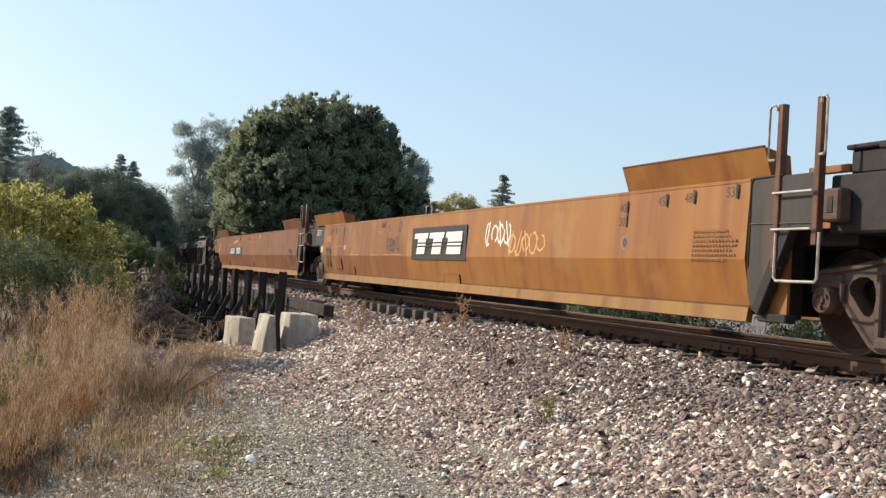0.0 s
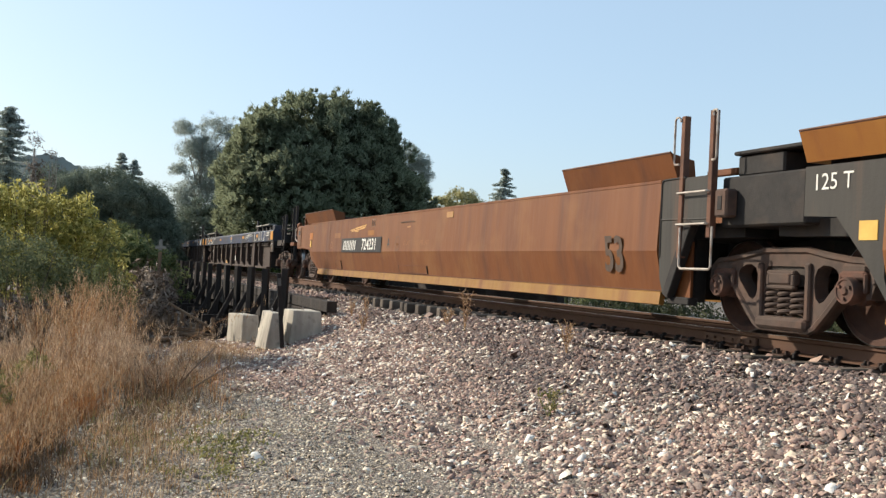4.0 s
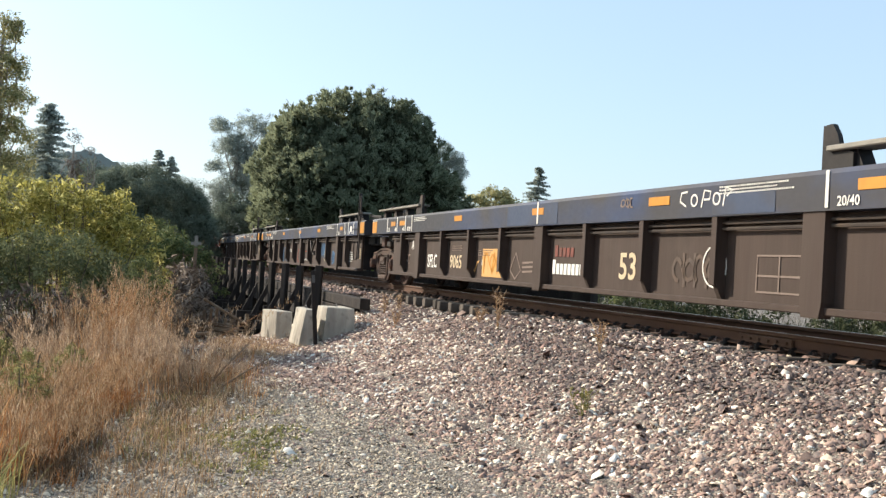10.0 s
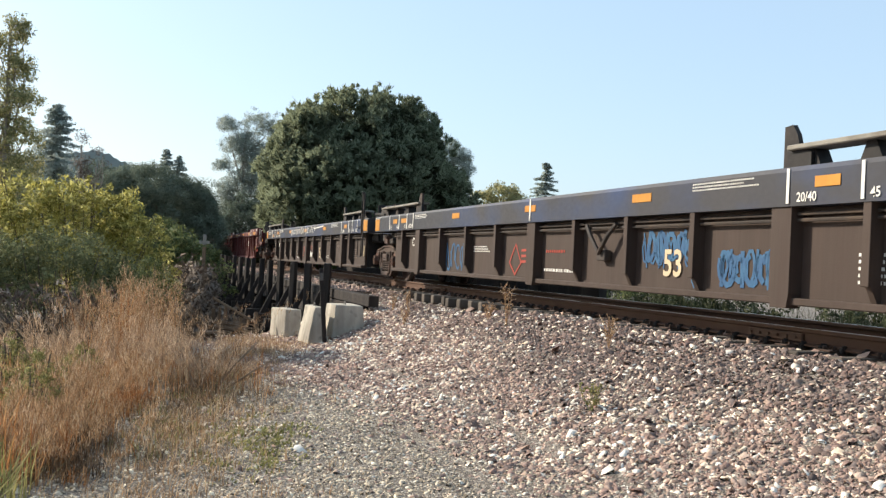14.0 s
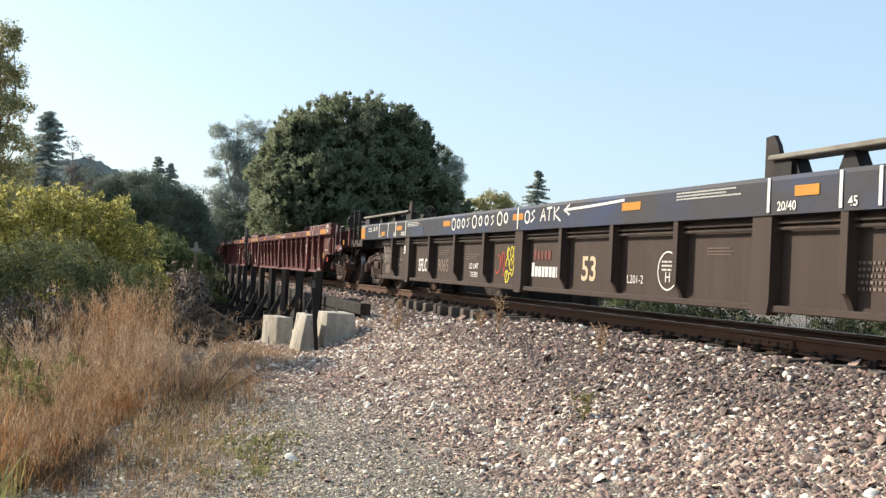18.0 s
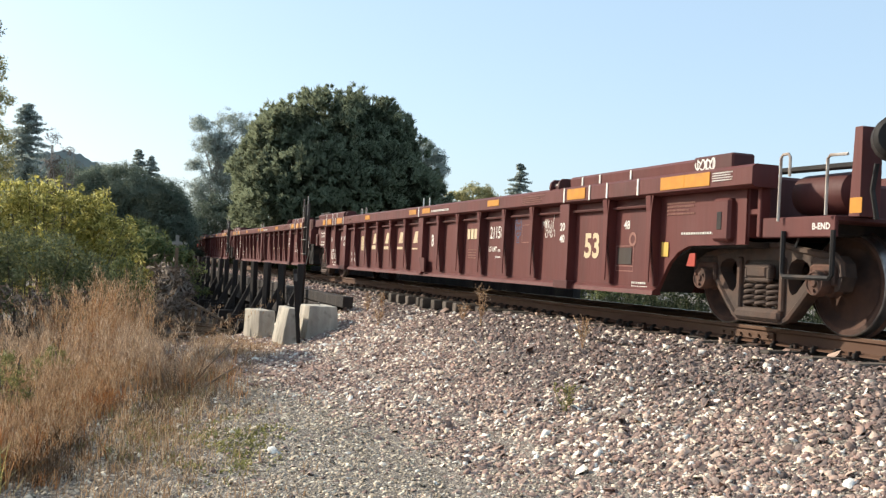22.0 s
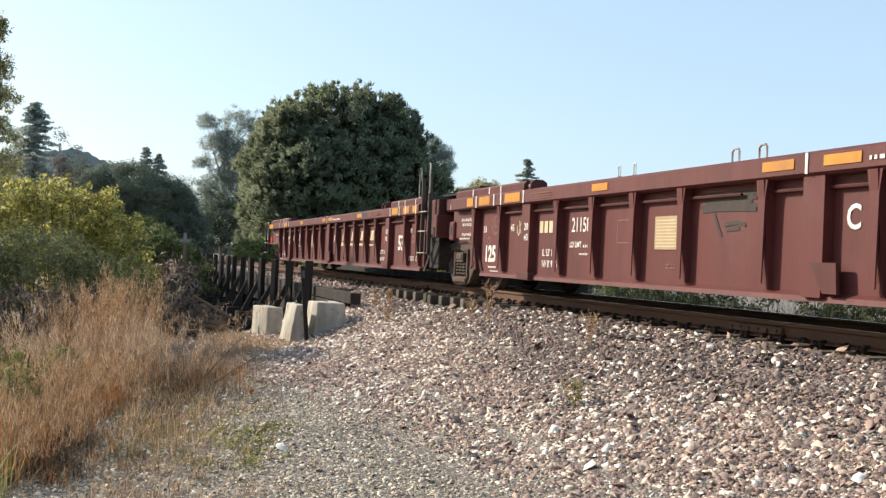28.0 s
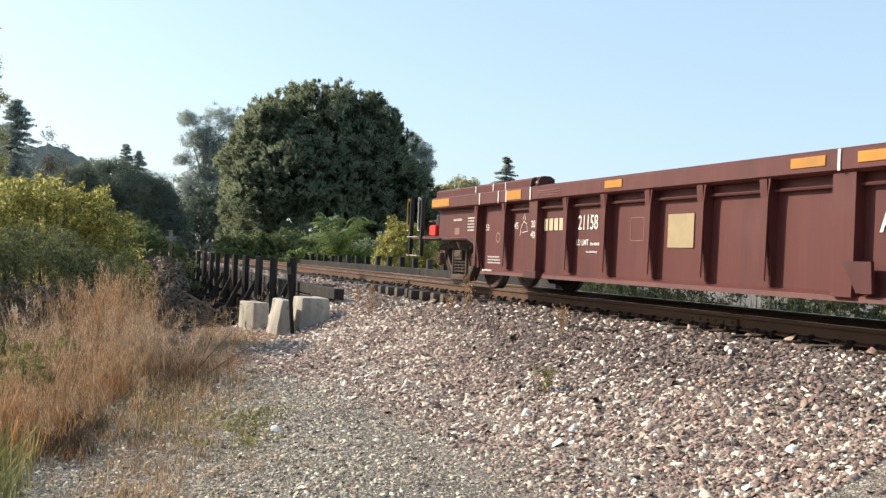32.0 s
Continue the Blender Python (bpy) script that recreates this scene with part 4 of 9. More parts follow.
def upright(car, x, y, z0, z1, mat, grab=PALE_STEEL, side=-1, loop=0.5, proud=0.0, name="ladder_upright"):
    """A channel post with a looped handhold at its top."""
    w = 0.035 if mat in (RUST_STEEL, RUST_RED) else 0.026
    zt = z1 - proud
    s = Shape().box(x - w, x + w, y - 0.012, y + 0.012, z0, zt, 0.006)
    s.box(x - w, x - w + 0.012, y, y + 0.06, z0, zt, 0.004).box(x + w - 0.012, x + w, y, y + 0.06, z0, zt, 0.004)
    p = part(name, s, mat, car)
    a = x + side * 0.035
    b = a + side * 0.085
    part("grab_iron", Shape().tube([(a, y - 0.02, zt - 0.06), (a, y - 0.02, z1 - 0.03), (a + side * 0.015, y - 0.03, z1 - 0.01), (b - side * 0.02, y - 0.03, z1 - 0.01), (b, y - 0.03, z1 - 0.04), (b, y - 0.03, z1 - loop), (b - side * 0.02, y - 0.03, z1 - loop - 0.03), (a, y - 0.02, z1 - loop - 0.03)], 0.012, 6), grab, p, "pale bent handhold", smooth=True)
    return p


def rungs(car, xa, xb, y, heights, mat=PALE_STEEL):
    for z in heights:
        part("rung", Shape().tube([(xa, y, z), (xa, y - 0.06, z), (xb, y - 0.06, z), (xb, y, z)], 0.012, 6), mat, car)


def stirrup(car, xa, xb, y, z0, z1, mat):
    part("step_stirrup", Shape().tube([(xa, y, z1), (xa, y, z0 + 0.03), (xa + 0.03, y, z0), (xb - 0.03, y, z0), (xb, y, z0 + 0.03), (xb, y, z1)], 0.014, 6), mat, car, smooth=True)


def coupler(car, x, sign, mat):
    """Centre sill end, draft gear, coupler with its knuckle, uncoupling bar and hose."""
    part("centre_sill", Shape().box(*sorted((x - sign * 1.6, x + sign * 1.0)), -0.33, 0.33, 0.72, 1.05, 0.02), mat, car)
    c = part("coupler", Shape().box(*sorted((x + sign * 1.0, x + sign * 1.75)), -0.08, 0.08, 0.76, 0.94, 0.02), RUST_STEEL, car)
    part("knuckle", Shape().prism([(x + sign * 1.7, -0.17), (x + sign * 1.95, -0.20), (x + sign * 2.02, -0.10), (x + sign * 1.86, -0.04), (x + sign * 1.86, 0.16), (x + sign * 1.7, 0.18)], 0.70, 1.0, "z"), RUST_STEEL, c)
    part("uncoupling_bar", Shape().tube([(x + sign * 1.55, -0.1, 0.98), (x + sign * 1.15, -0.3, 0.98), (x + sign * 1.1, -1.3, 0.96), (x + sign * 1.1, -1.36, 0.80)], 0.014, 6), BLACK, car, smooth=True)
    part("brake_hose", Shape().tube([(x + sign * 1.2, -0.32, 0.75), (x + sign * 1.5, -0.33, 0.62), (x + sign * 1.8, -0.3, 0.50), (x + sign * 2.15, -0.27, 0.46)], 0.028, 8), RUBBER, car, smooth=True)


def floor_and_ends(car, x0, x1, mat, top, wall=1.22):
    """Cross members and plates that carry the containers, and the bulkheads of the well."""
    for k, x in enumerate((x0 + 0.9, x0 + 3.4, (x0 + x1) / 2, x1 - 3.4, x1 - 0.9)):
        part("cross_member", Shape().box(x - 0.3, x + 0.3, -wall, wall, 0.29, 0.37, 0.012), mat, car)
    for x, s in ((x0, 1), (x1, -1)):
        part("bulkhead", Shape().prism([(x, 0.32), (x + s * 0.06, 0.32), (x - s * 0.02, 1.15), (x - s * 0.12, 1.15)], -wall, wall), mat, car)


def articulated_end(car, xt, s, mat):
    """The arm that rests on a shared bogie, seen from the side as a dark mass; xt: bogie centre, s: -1 at the rear end, 1 at the front."""
    part("body_bolster", Shape().prism([(xt - s * 2.1, 0.95), (xt - s * 1.9, 0.72), (xt - s * 0.5, 0.78), (xt + s * 0.12, 0.82), (xt + s * 0.12, 1.06), (xt - s * 0.6, 1.14), (xt - s * 2.1, 1.14)], -0.42, 0.42), mat, car)
    part("side_bearing_arm", Shape().prism([(xt - s * 1.5, 0.95), (xt - s * 0.25, 0.97), (xt - s * 0.25, 1.12), (xt - s * 1.5, 1.12)], -1.2, 1.2), mat, car)


# -- orange well cars with smooth folded sides --
def smooth_car(label, xr, xf, rear, front, ORANGE=ORANGE, split=None, rear_paint=None):
    """Sides of plate folded inwards below a crease. xr, xf: bogie centres; rear, front: 'shared' or 'coupler'."""
    c = (xr + xf) / 2
    car = thing("well_car", label, "well car", "well cars of the train")
    h = (xf - xr) / 2
    a0 = -h + (1.85 if rear == "shared" else 1.5)
    a1 = h - (1.38 if front == "shared" else 1.5)
    for sy in (-1, 1):
        def sec(x, zb, top=1.57, push=0.0):
            zk = max(0.82, zb + 0.02)
            pts = [(1.47, top), (1.50 - push, zk), (1.39 - push if zb < 0.6 else 1.49 - push, max(zb, 0.31)), (1.37 - push, max(zb, 0.31)), (1.478 - push, zk - 0.004), (1.44, top)]
            return [(x, sy * y, z) for y, z in pts]
        xs = [(a0, 0.31)] if rear == "shared" else [(a0 - 0.9, 0.92), (a0, 0.86), (a0 + 0.25, 0.62), (a0 + 0.85, 0.31)]
        xs += [(a0 + 1.2, 0.31), (c - c + 0.0, 0.31), (a1 - 0.8, 0.31)]
        xs += [(a1, 0.31)] if front == "shared" else [(a1 + 0.9, 0.92)]
        if split is None:
            sd = part("side_plate", Shape().loft([sec(x, z) for x, z in xs]), ORANGE, car)
        else:
            part("side_plate", Shape().loft([sec(x, 0.31) for x in (a0, split - 0.003)]), rear_paint, car, "duller orange side plate")
            sd = part("side_plate", Shape().loft([sec(x, 0.31) for x in (split, a1)]), ORANGE, car, "paler orange side plate")
        lo0, lo1 = (a0 if rear == "shared" else a0 + 0.85), a1
        part("bottom_sill", Shape().loft([[(x, sy * y, z) for y, z in ((1.37, 0.31), (1.408, 0.375), (1.428, 0.365), (1.446, 0.235), (1.38, 0.225))] for x in (lo0, 0.0, lo1)]), ORANGE_EDGE, car, "yellow-orange lower sill")
        part("sill_seam", Shape().tube([(lo0, sy * 1.409, 0.385), (lo1, sy * 1.409, 0.385)], 0.007, 4), RUST_RED, car)
        part("top_rail", Shape().box(a0, a1, min(sy * 1.43, sy * 1.476), max(sy * 1.43, sy * 1.476), 1.555, 1.592, 0.006), ORANGE, sd)
        # flared container guides near both ends
        for x0, x1, inner in ((a0 - (0.95 if rear == "shared" else 0.5), a0 + (2.05 if rear == "shared" else 2.75), 1), (a1 - 2.25, a1 + 0.28, -1)):
            part("guide_flare", Shape().loft([[(x, sy * y, z) for y, z in ((1.46, 1.59), (1.56 if tall else 1.50, 1.59 + 0.27 * tall), (1.54 if tall else 1.48, 1.59 + 0.275 * tall), (1.44, 1.59))] for x, tall in ((x0, 1), (x1, 1))]), ORANGE, sd)
            part("flare_lip", Shape().tube([(x0, sy * 1.555, 1.862), (x1, sy * 1.555, 1.862)], 0.012, 5), RUST_RED, sd)
            for x in (x0 + 0.02, x1 - 0.02):
                part("flare_end", Shape().prism([(sy * 1.46, 1.59), (sy * 1.55, 1.86), (sy * 1.25, 1.80), (sy * 1.22, 1.59)], x - 0.01, x + 0.01, "x"), ORANGE, sd)
        # grey end panels past the painted side
        if front == "shared":
            ep = part("end_panel", Shape().prism([(a1 + 0.006, 1.585), (a1 + 0.88, 1.585), (a1 + 0.88, 1.10), (a1 + 0.50, 1.08), (a1 + 0.20, 0.42), (a1 + 0.10, 0.36), (a1 + 0.03, 0.52), (a1 + 0.006, 0.72)], sy * 1.47, sy * 1.44), ORANGE_GREY, car, "grey primed end panel")
            part("panel_seam", Shape().tube([(a1 + 0.02, sy * 1.472, 1.155), (a1 + 0.86, sy * 1.472, 1.145)], 0.009, 5), ORANGE_GREY, ep)
            part("panel_rim", Shape().tube([(a1 + 0.02, sy * 1.472, 0.75), (a1 + 0.012, sy * 1.472, 1.54), (a1 + 0.05, sy * 1.472, 1.585), (a1 + 0.46, sy * 1.472, 1.592)], 0.012, 5), BLACK, ep)
            part("end_brace", Shape().beam((a1 + 0.15, sy * 1.43, 0.33), (a1 + 0.56, sy * 1.43, 1.14), 0.10, 0.12), BLACK, car)
            part("end_brace", Shape().box(a1 + 0.10, a1 + 0.30, min(sy * 1.20, sy * 1.05), max(sy * 1.20, sy * 1.05), 0.28, 1.14, 0.01), BLACK, car)
            part("end_brace", Shape().box(a1 + 0.12, a1 + 0.52, min(sy * 1.42, sy * 1.30), max(sy * 1.42, sy * 1.30), 0.25, 0.33, 0.01), BLACK, car)
            part("end_floor", Shape().prism([(a1 + 0.16, 0.33), (a1 + 0.46, 0.33), (a1 + 0.46, 0.92), (a1 + 0.42, 0.92), (a1 + 0.18, 0.42)], sy * 1.36, sy * 1.33), ORANGE, car)
        if rear == "shared":
            part("end_panel", Shape().prism([(a0 - 0.006, 1.55), (a0 - 0.95, 1.55), (a0 - 0.95, 1.12), (a0 - 0.55, 1.10), (a0 - 0.25, 0.78), (a0 + 0.10, 0.32), (a0 - 0.006, 0.6)], sy * 1.47, sy * 1.44), ORANGE_GREY, car, "dark grey end panel")
    floor_and_ends(car, a0 + 0.3, a1 - 0.3, BLACK, 1.5, 1.34)
    for xt, s, kind in ((-h, -1, rear), (h, 1, front)):
        if kind == "shared":
            articulated_end(car, xt, s, BLACK)
    if front == "shared":
        part("end_platform", Shape().box(h - 0.95, h + 0.35, -1.25, 1.25, 1.20, 1.46, 0.015), BLACK, car)
        part("end_box", Shape().box(h - 0.44, h + 0.80, -1.36, -0.2, 1.06, 1.56, 0.02), BLACK, car)
        part("end_box", Shape().box(h - 0.28, h + 0.42, -1.30, -0.4, 1.56, 1.77, 0.02), BLACK, car)
        part("walkway", Shape().box(h - 0.30, h + 1.2, -1.34, 1.3, 1.77, 1.81, 0.01), BLACK, car)
        part("roof_bracket", Shape().box(h - 0.80, h - 0.30, -1.30, -1.24, 1.59, 1.66, 0.01), ORANGE, car)
        bk = part("jacking_bracket", Shape().box(h - 0.37, h - 0.17, -1.50, -1.36, 1.15, 1.43, 0.02), RUST_STEEL, car, "rust-brown bracket with a slot")
        part("bracket_slot", Shape().box(h - 0.31, h - 0.24, -1.506, -1.495, 1.22, 1.36, 0.012), BLACK, bk)
        for x in (h - 0.98, h - 0.47):
            upright(car, x, -1.48, 0.74 if x < h - 0.7 else 0.95, 2.24, RUST_RED, PALE_STEEL, -1 if x < h - 0.7 else 1, 0.48)
        rungs(car, h - 0.98, h - 0.47, -1.47, (1.09, 1.42))
        stirrup(car, h - 0.96, h - 0.40, -1.49, 0.63, 1.06, PALE_STEEL)
    else:
        coupler(car, h, 1, BLACK)
    if rear == "coupler":
        b = -h - 0.32
        part("end_body", Shape().box(b, -h + 0.9, -1.46, -1.0, 0.90, 1.56, 0.02), ORANGE, car, "rust-brown boxed end above the bogie")
        part("end_body", Shape().box(b, -h + 0.9, 1.0, 1.46, 0.90, 1.56, 0.02), ORANGE, car)
        part("end_door", Shape().box(b + 0.04, b + 0.52, -1.475, -1.455, 0.98, 1.52, 0.01), DARK_ORANGE, car, "rusty access door")
        part("door_window", Shape().box(b + 0.22, b + 0.43, -1.485, -1.474, 1.30, 1.42, 0.006), ORANGE_GREY, car)
        ear = Shape().box(b - 0.18, b - 0.10, -1.46, -1.36, 1.28, 1.64, 0.02).box(b + 0.04, b + 0.12, -1.46, -1.36, 1.50, 1.64, 0.02).box(b - 0.14, b + 0.12, -1.46, -1.36, 1.58, 1.66, 0.02).box(b - 0.14, b + 0.12, -1.46, -1.36, 1.26, 1.34, 0.02)
        part("lifting_eye", ear, ORANGE, car)
        ribbon("chalk_mark", scrawl(b + 0.12, b + 0.44, 1.05, 1.28, 71, 4), 0.010, -1.479, DIM, car, "small pale chalked scrawl")
        part("underframe", Shape().box(b - 0.1, -h + 1.6, -1.1, 1.1, 0.82, 1.1, 0.02), BLACK, car)
        part("roof_walk", Shape().box(b + 0.35, -h + 1.45, -1.4, 1.4, 1.80, 1.84, 0.01), BLACK, car)
        for x in (0.30, 0.78, 1.22):
            part("roof_bracket", Shape().box(-h + x - 0.03, -h + x + 0.03, -1.40, -1.34, 1.56, 1.80, 0.006), ORANGE, car)
        part("deck", Shape().box(-h - 1.45, b, -1.3, 1.3, 1.08, 1.16, 0.012), ORANGE, car)
        part("crossover_step", Shape().box(-h - 1.4, -h - 0.75, -1.25, 1.25, 1.45, 1.49, 0.01), BLACK, car)
        upright(car, -h - 1.30, -1.42, 1.05, 2.14, BLACK, BLACK, -1, 0.62)
        upright(car, -h - 0.86, -1.42, 0.60, 2.19, BLACK, BLACK, -1, 0.66)
        part("step_plate", Shape().box(-h - 1.34, -h - 0.82, -1.46, -1.2, 1.0, 1.1, 0.01), ORANGE, car)
        stirrup(car, -h - 1.22, -h - 0.86, -1.44, 0.60, 1.0, BLACK)
        part("cut_lever", Shape().tube([(b + 0.05, -1.48, 1.12), (b - 0.1, -1.5, 1.2), (b - 0.12, -1.5, 1.42), (b + 0.04, -1.5, 1.5)], 0.02, 6), PALE_STEEL, car, smooth=True)
        coupler(car, -h, -1, BLACK)
    ROLLING.append((car, c))
    return car, h, a0, a1


DARK_ORANGE = material("rust_brown_door_paint", (0.20, 0.095, 0.05), (0.15, 0.07, 0.04), 4, 0.75, 0, 0.2, 50, (0.28, 0.12, 0.045), 2, 0.4, STREAK)
YS = -1.505


def hatch(car, x0, x1, z0, z1, mat):
    """A shallow riveted cover on the inward-sloping lower plate."""
    def y(z, proud):
        return -(1.5 - (0.82 - z) * 0.2157) - proud
    cover = part("hatch", Shape().prism([(y(z0, 0.012), z0), (y(z1, 0.012), z1), (y(z1, -0.02), z1), (y(z0, -0.02), z0)], x0, x1, "x"), mat, car)
    for z in (z0, z1):
        part("hatch_edge", Shape().tube([(x0, y(z, 0.012), z), (x1, y(z, 0.012), z)], 0.006, 4), RUST_RED, cover)
    # dark side tubes draw in the shade beside the cover, heavier on the right
    for x, w in ((x0, 0.008), (x1, 0.014)):
        part("hatch_edge", Shape().tube([(x, y(z0, 0.010), z0), (x, y(z1, 0.010), z1)], w, 4), GREASE, cover)


def framed_placard(car, x0, x1, z0, z1, seed):
    """A small riveted frame round a faded printed card, high on the side."""
    y = -1.494 + 0.04 * (z0 - 0.82)
    card = part("placard", Shape().prism([(y, z0), (y + 0.04 * (z1 - z0), z1), (y + 0.03, z1), (y + 0.03, z0)], x0, x1, "x"), BLOTCH, car, "faded printed placard in a thin frame")
    y -= 0.006
    ring_ = [(x0, y, z0), (x1, y, z0), (x1, y + 0.006, z1), (x0, y + 0.006, z1), (x0, y, z0)]
    part("placard_frame", Shape().tube(ring_, 0.007, 4), DIM, card)
    bars("small_print", x0 + 0.03, x1 - 0.02, z0 + 0.02, z1 - 0.02, y - 0.001, DARK_SPRAY, card, 3, seed)


# the unit ahead, of which the rear end alone is seen
lead, h, a0, a1 = smooth_car("orange and dark grey well car with its end platform showing", BOGIES["g1"], BOGIES["g1"] + 20.4, "shared", "coupler")
part("end_box", Shape().box(-h + 0.25, -h + 1.1, -1.36, -0.2, 1.06, 1.74, 0.02), BLACK, lead)
part("walkway", Shape().box(-h + 0.1, -h + 1.9, -1.38, 1.3, 1.74, 1.80, 0.01), BLACK, lead)

car, h, a0, a1 = smooth_car("pale orange well car with black panel and scrawled tags", BOGIES["g2"], BOGIES["g1"], "shared", "shared", ORANGE_PALE, -1.45, ORANGE_MID)
yk = lambda z: -1.506 if z > 0.82 else -1.5 + (0.82 - z) * 0.22 - 0.010
plate("sign_panel", -1.12, 1.66, 0.76, 1.345, -1.4985, BLACK_PAINT, car, "black panel with pale slanted shapes")
for x0, x1, inset in ((-0.95, -0.22, 0.14), (-0.12, 0.62, 0.14), (0.72, 1.48, 0.05)):
    plate("sign_shape", x0, x1, 1.14, 1.24, -1.512, WHITE, car, slant=0.04)
    plate("sign_shape", x0 + inset, x1 - inset, 0.86, 1.14, -1.512, WHITE, car, slant=0.08)
for z in (0.99, 1.05):
    plate("sign_stripe", -0.98, 1.5, z, z + 0.022, -1.519, BLACK_PAINT, car)
ribbon("graffiti", scrawl(2.4, 3.35, 0.98, 1.36, 4, 4), 0.035, -1.5025, WHITE, car, "white sprayed tag", slope=0.04)
ribbon("graffiti", scrawl(3.3, 4.5, 0.84, 1.20, 5, 5), 0.03, -1.5025, PALE_SPRAY, car, "faded sprayed tag", slope=0.04)
tag = [[(-2.62, 1.32), (-2.69, 1.43), (-2.76, 1.42), (-2.79, 1.25), (-2.77, 1.06), (-2.69, 0.94), (-2.61, 1.04), (-2.58, 1.17), (-2.68, 1.16), (-2.74, 1.11)], [(-2.61, 1.04), (-2.57, 0.90), (-2.54, 0.80)],
       [(-2.50 + 0.065 * math.cos(a), 1.09 + 0.085 * math.sin(a)) for a in (0.3, 1.2, 2.2, 3.1, 4.0, 5.0, 6.0, 6.6)], [(-2.42, 1.15), (-2.39, 0.98), (-2.33, 1.15)], [(-2.34, 1.02), (-2.26, 1.09), (-2.29, 1.14), (-2.34, 1.06), (-2.30, 0.96), (-2.23, 0.97)],
       [(-2.21, 0.97), (-2.18, 1.18), (-2.12, 1.21), (-2.08, 1.10), (-2.13, 0.96), (-2.02, 0.96), (-1.91, 0.88)], [(-1.91, 0.88), (-1.98, 1.06), (-2.04, 1.24), (-2.06, 1.39), (-2.01, 1.49), (-1.94, 1.49), (-1.89, 1.40), (-1.93, 1.31), (-1.99, 1.32), (-1.98, 1.38)],
       [(-2.53, 0.94), (-2.36, 0.955), (-2.18, 0.91), (-2.38, 0.92)], [(-2.81, 1.04), (-2.80, 1.00)], [(-1.91, 1.07), (-1.90, 1.03)], [(-1.90, 0.99), (-1.89, 0.95)]]
ribbon("graffiti", tag, 0.034, -1.5025, BLACK_PAINT, car, "dark sprayed tag", slope=0.04)
ribbon("round_stencil", [ring(6.63, 1.0, 0.075)], 0.025, -1.5025, DIM, car, slope=0.04)
ribbon("round_stencil", [ring(6.63, 1.0, 0.03)], 0.03, -1.5025, BLUE_GREY, car, slope=0.04)
for txt, x, z in (("40", 6.52, 1.40), ("20", 6.52, 1.24), ("45", 7.33, 1.44), ("48", 7.84, 1.45), ("53", 8.55, 1.47)):
    lettering("stencil", txt, 0.10, BLACK_PAINT, car, x, -1.502 + 0.04 * (z - 0.82), z, lean=-2.3)
    plate("load_line", x + 0.10, x + 0.13, z - 0.06, z + 0.08, -1.487, BLACK_PAINT, car)
bars("small_print", 7.98, 8.74, 0.80, 1.14, -1.506, FAINT, car, 6, 2)
hatch(car, 0.55, 1.30, 0.36, 0.52, ORANGE_PALE)
lettering("stencil", "125 T", 0.14, WHITE, car, -8.98, -1.476, 1.40)
plate("placard", -8.66, -8.46, 0.90, 1.06, -1.47, YELLOW, car, "yellow placard")
lettering("stencil", "53", 0.44, DARK_SPRAY, car, -7.73, -1.500, 0.76, 0.016, 0.8, 0, 7)
for txt, x, z in (("48", -7.46, 1.43), ("45", -7.01, 1.41), ("40", -6.16, 1.42), ("20", -6.16, 1.28)):
    lettering("stencil", txt, 0.10, DARK_SPRAY, car, x, -1.502 + 0.04 * (z - 0.82), z, lean=-2.3)
for x in (-7.60, -7.14, -6.34):
    plate("load_line", x, x + 0.025, 1.36, 1.50, -1.481, DARK_SPRAY, car)
ribbon("round_stencil", [ring(-6.16, 0.97, 0.085)], 0.018, -1.5025, BLACK_PAINT, car, slope=0.04)
plate("stencil_patch", -6.255, -6.065, 0.88, 1.06, -1.4925, BEIGE, car, "", 0.002)
hatch(car, -6.97, -6.44, 0.50, 0.74, ORANGE_MID)
part("weld_seam", Shape().tube([(-6.38, -1.473, 1.54), (-6.36, -1.4985, 0.84)], 0.006, 4), RUST_RED, car)
plate("repaint_patch", -7.98, -7.55, 1.16, 1.30, -1.4905, REFLEX_DULL, car, "", 0.002)
for x, mat in ((-8.98, BLACK), (-8.52, RUST_RED)):
    upright(car, x, 1.44, 1.10, 2.35, mat, PALE_STEEL, 1, 0.40)
# pale strokes hold both scuffs and the crease's highlight, as colour
ribbon("scuff", [[(-5.75, 0.835), (-5.3, 0.845), (-4.9, 0.84)], [(-5.6, 0.865), (-5.35, 0.868)], [(-3.9, 0.835), (-3.4, 0.84)], [(-2.95, 0.85), (-2.6, 0.845), (-2.1, 0.85), (-1.7, 0.845)]], 0.016, -1.503, BLOTCH, car, "pale scuffs and painted highlight along the crease", slope=0.04)
ribbon("scuff", [[(-3.47, 1.34), (-3.33, 1.31), (-3.22, 1.26)], [(-7.4, 1.02), (-6.9, 1.035), (-6.45, 1.05)], [(-5.5, 1.20), (-5.42, 1.33), (-5.38, 1.42)], [(-5.66, 1.18), (-5.62, 1.30)]], 0.014, -1.5025, BLOTCH, car, slope=0.04)
hatch(car, -5.84, -5.30, 0.40, 0.57, ORANGE_MID)
framed_placard(car, -3.25, -2.96, 1.385, 1.525, 31)

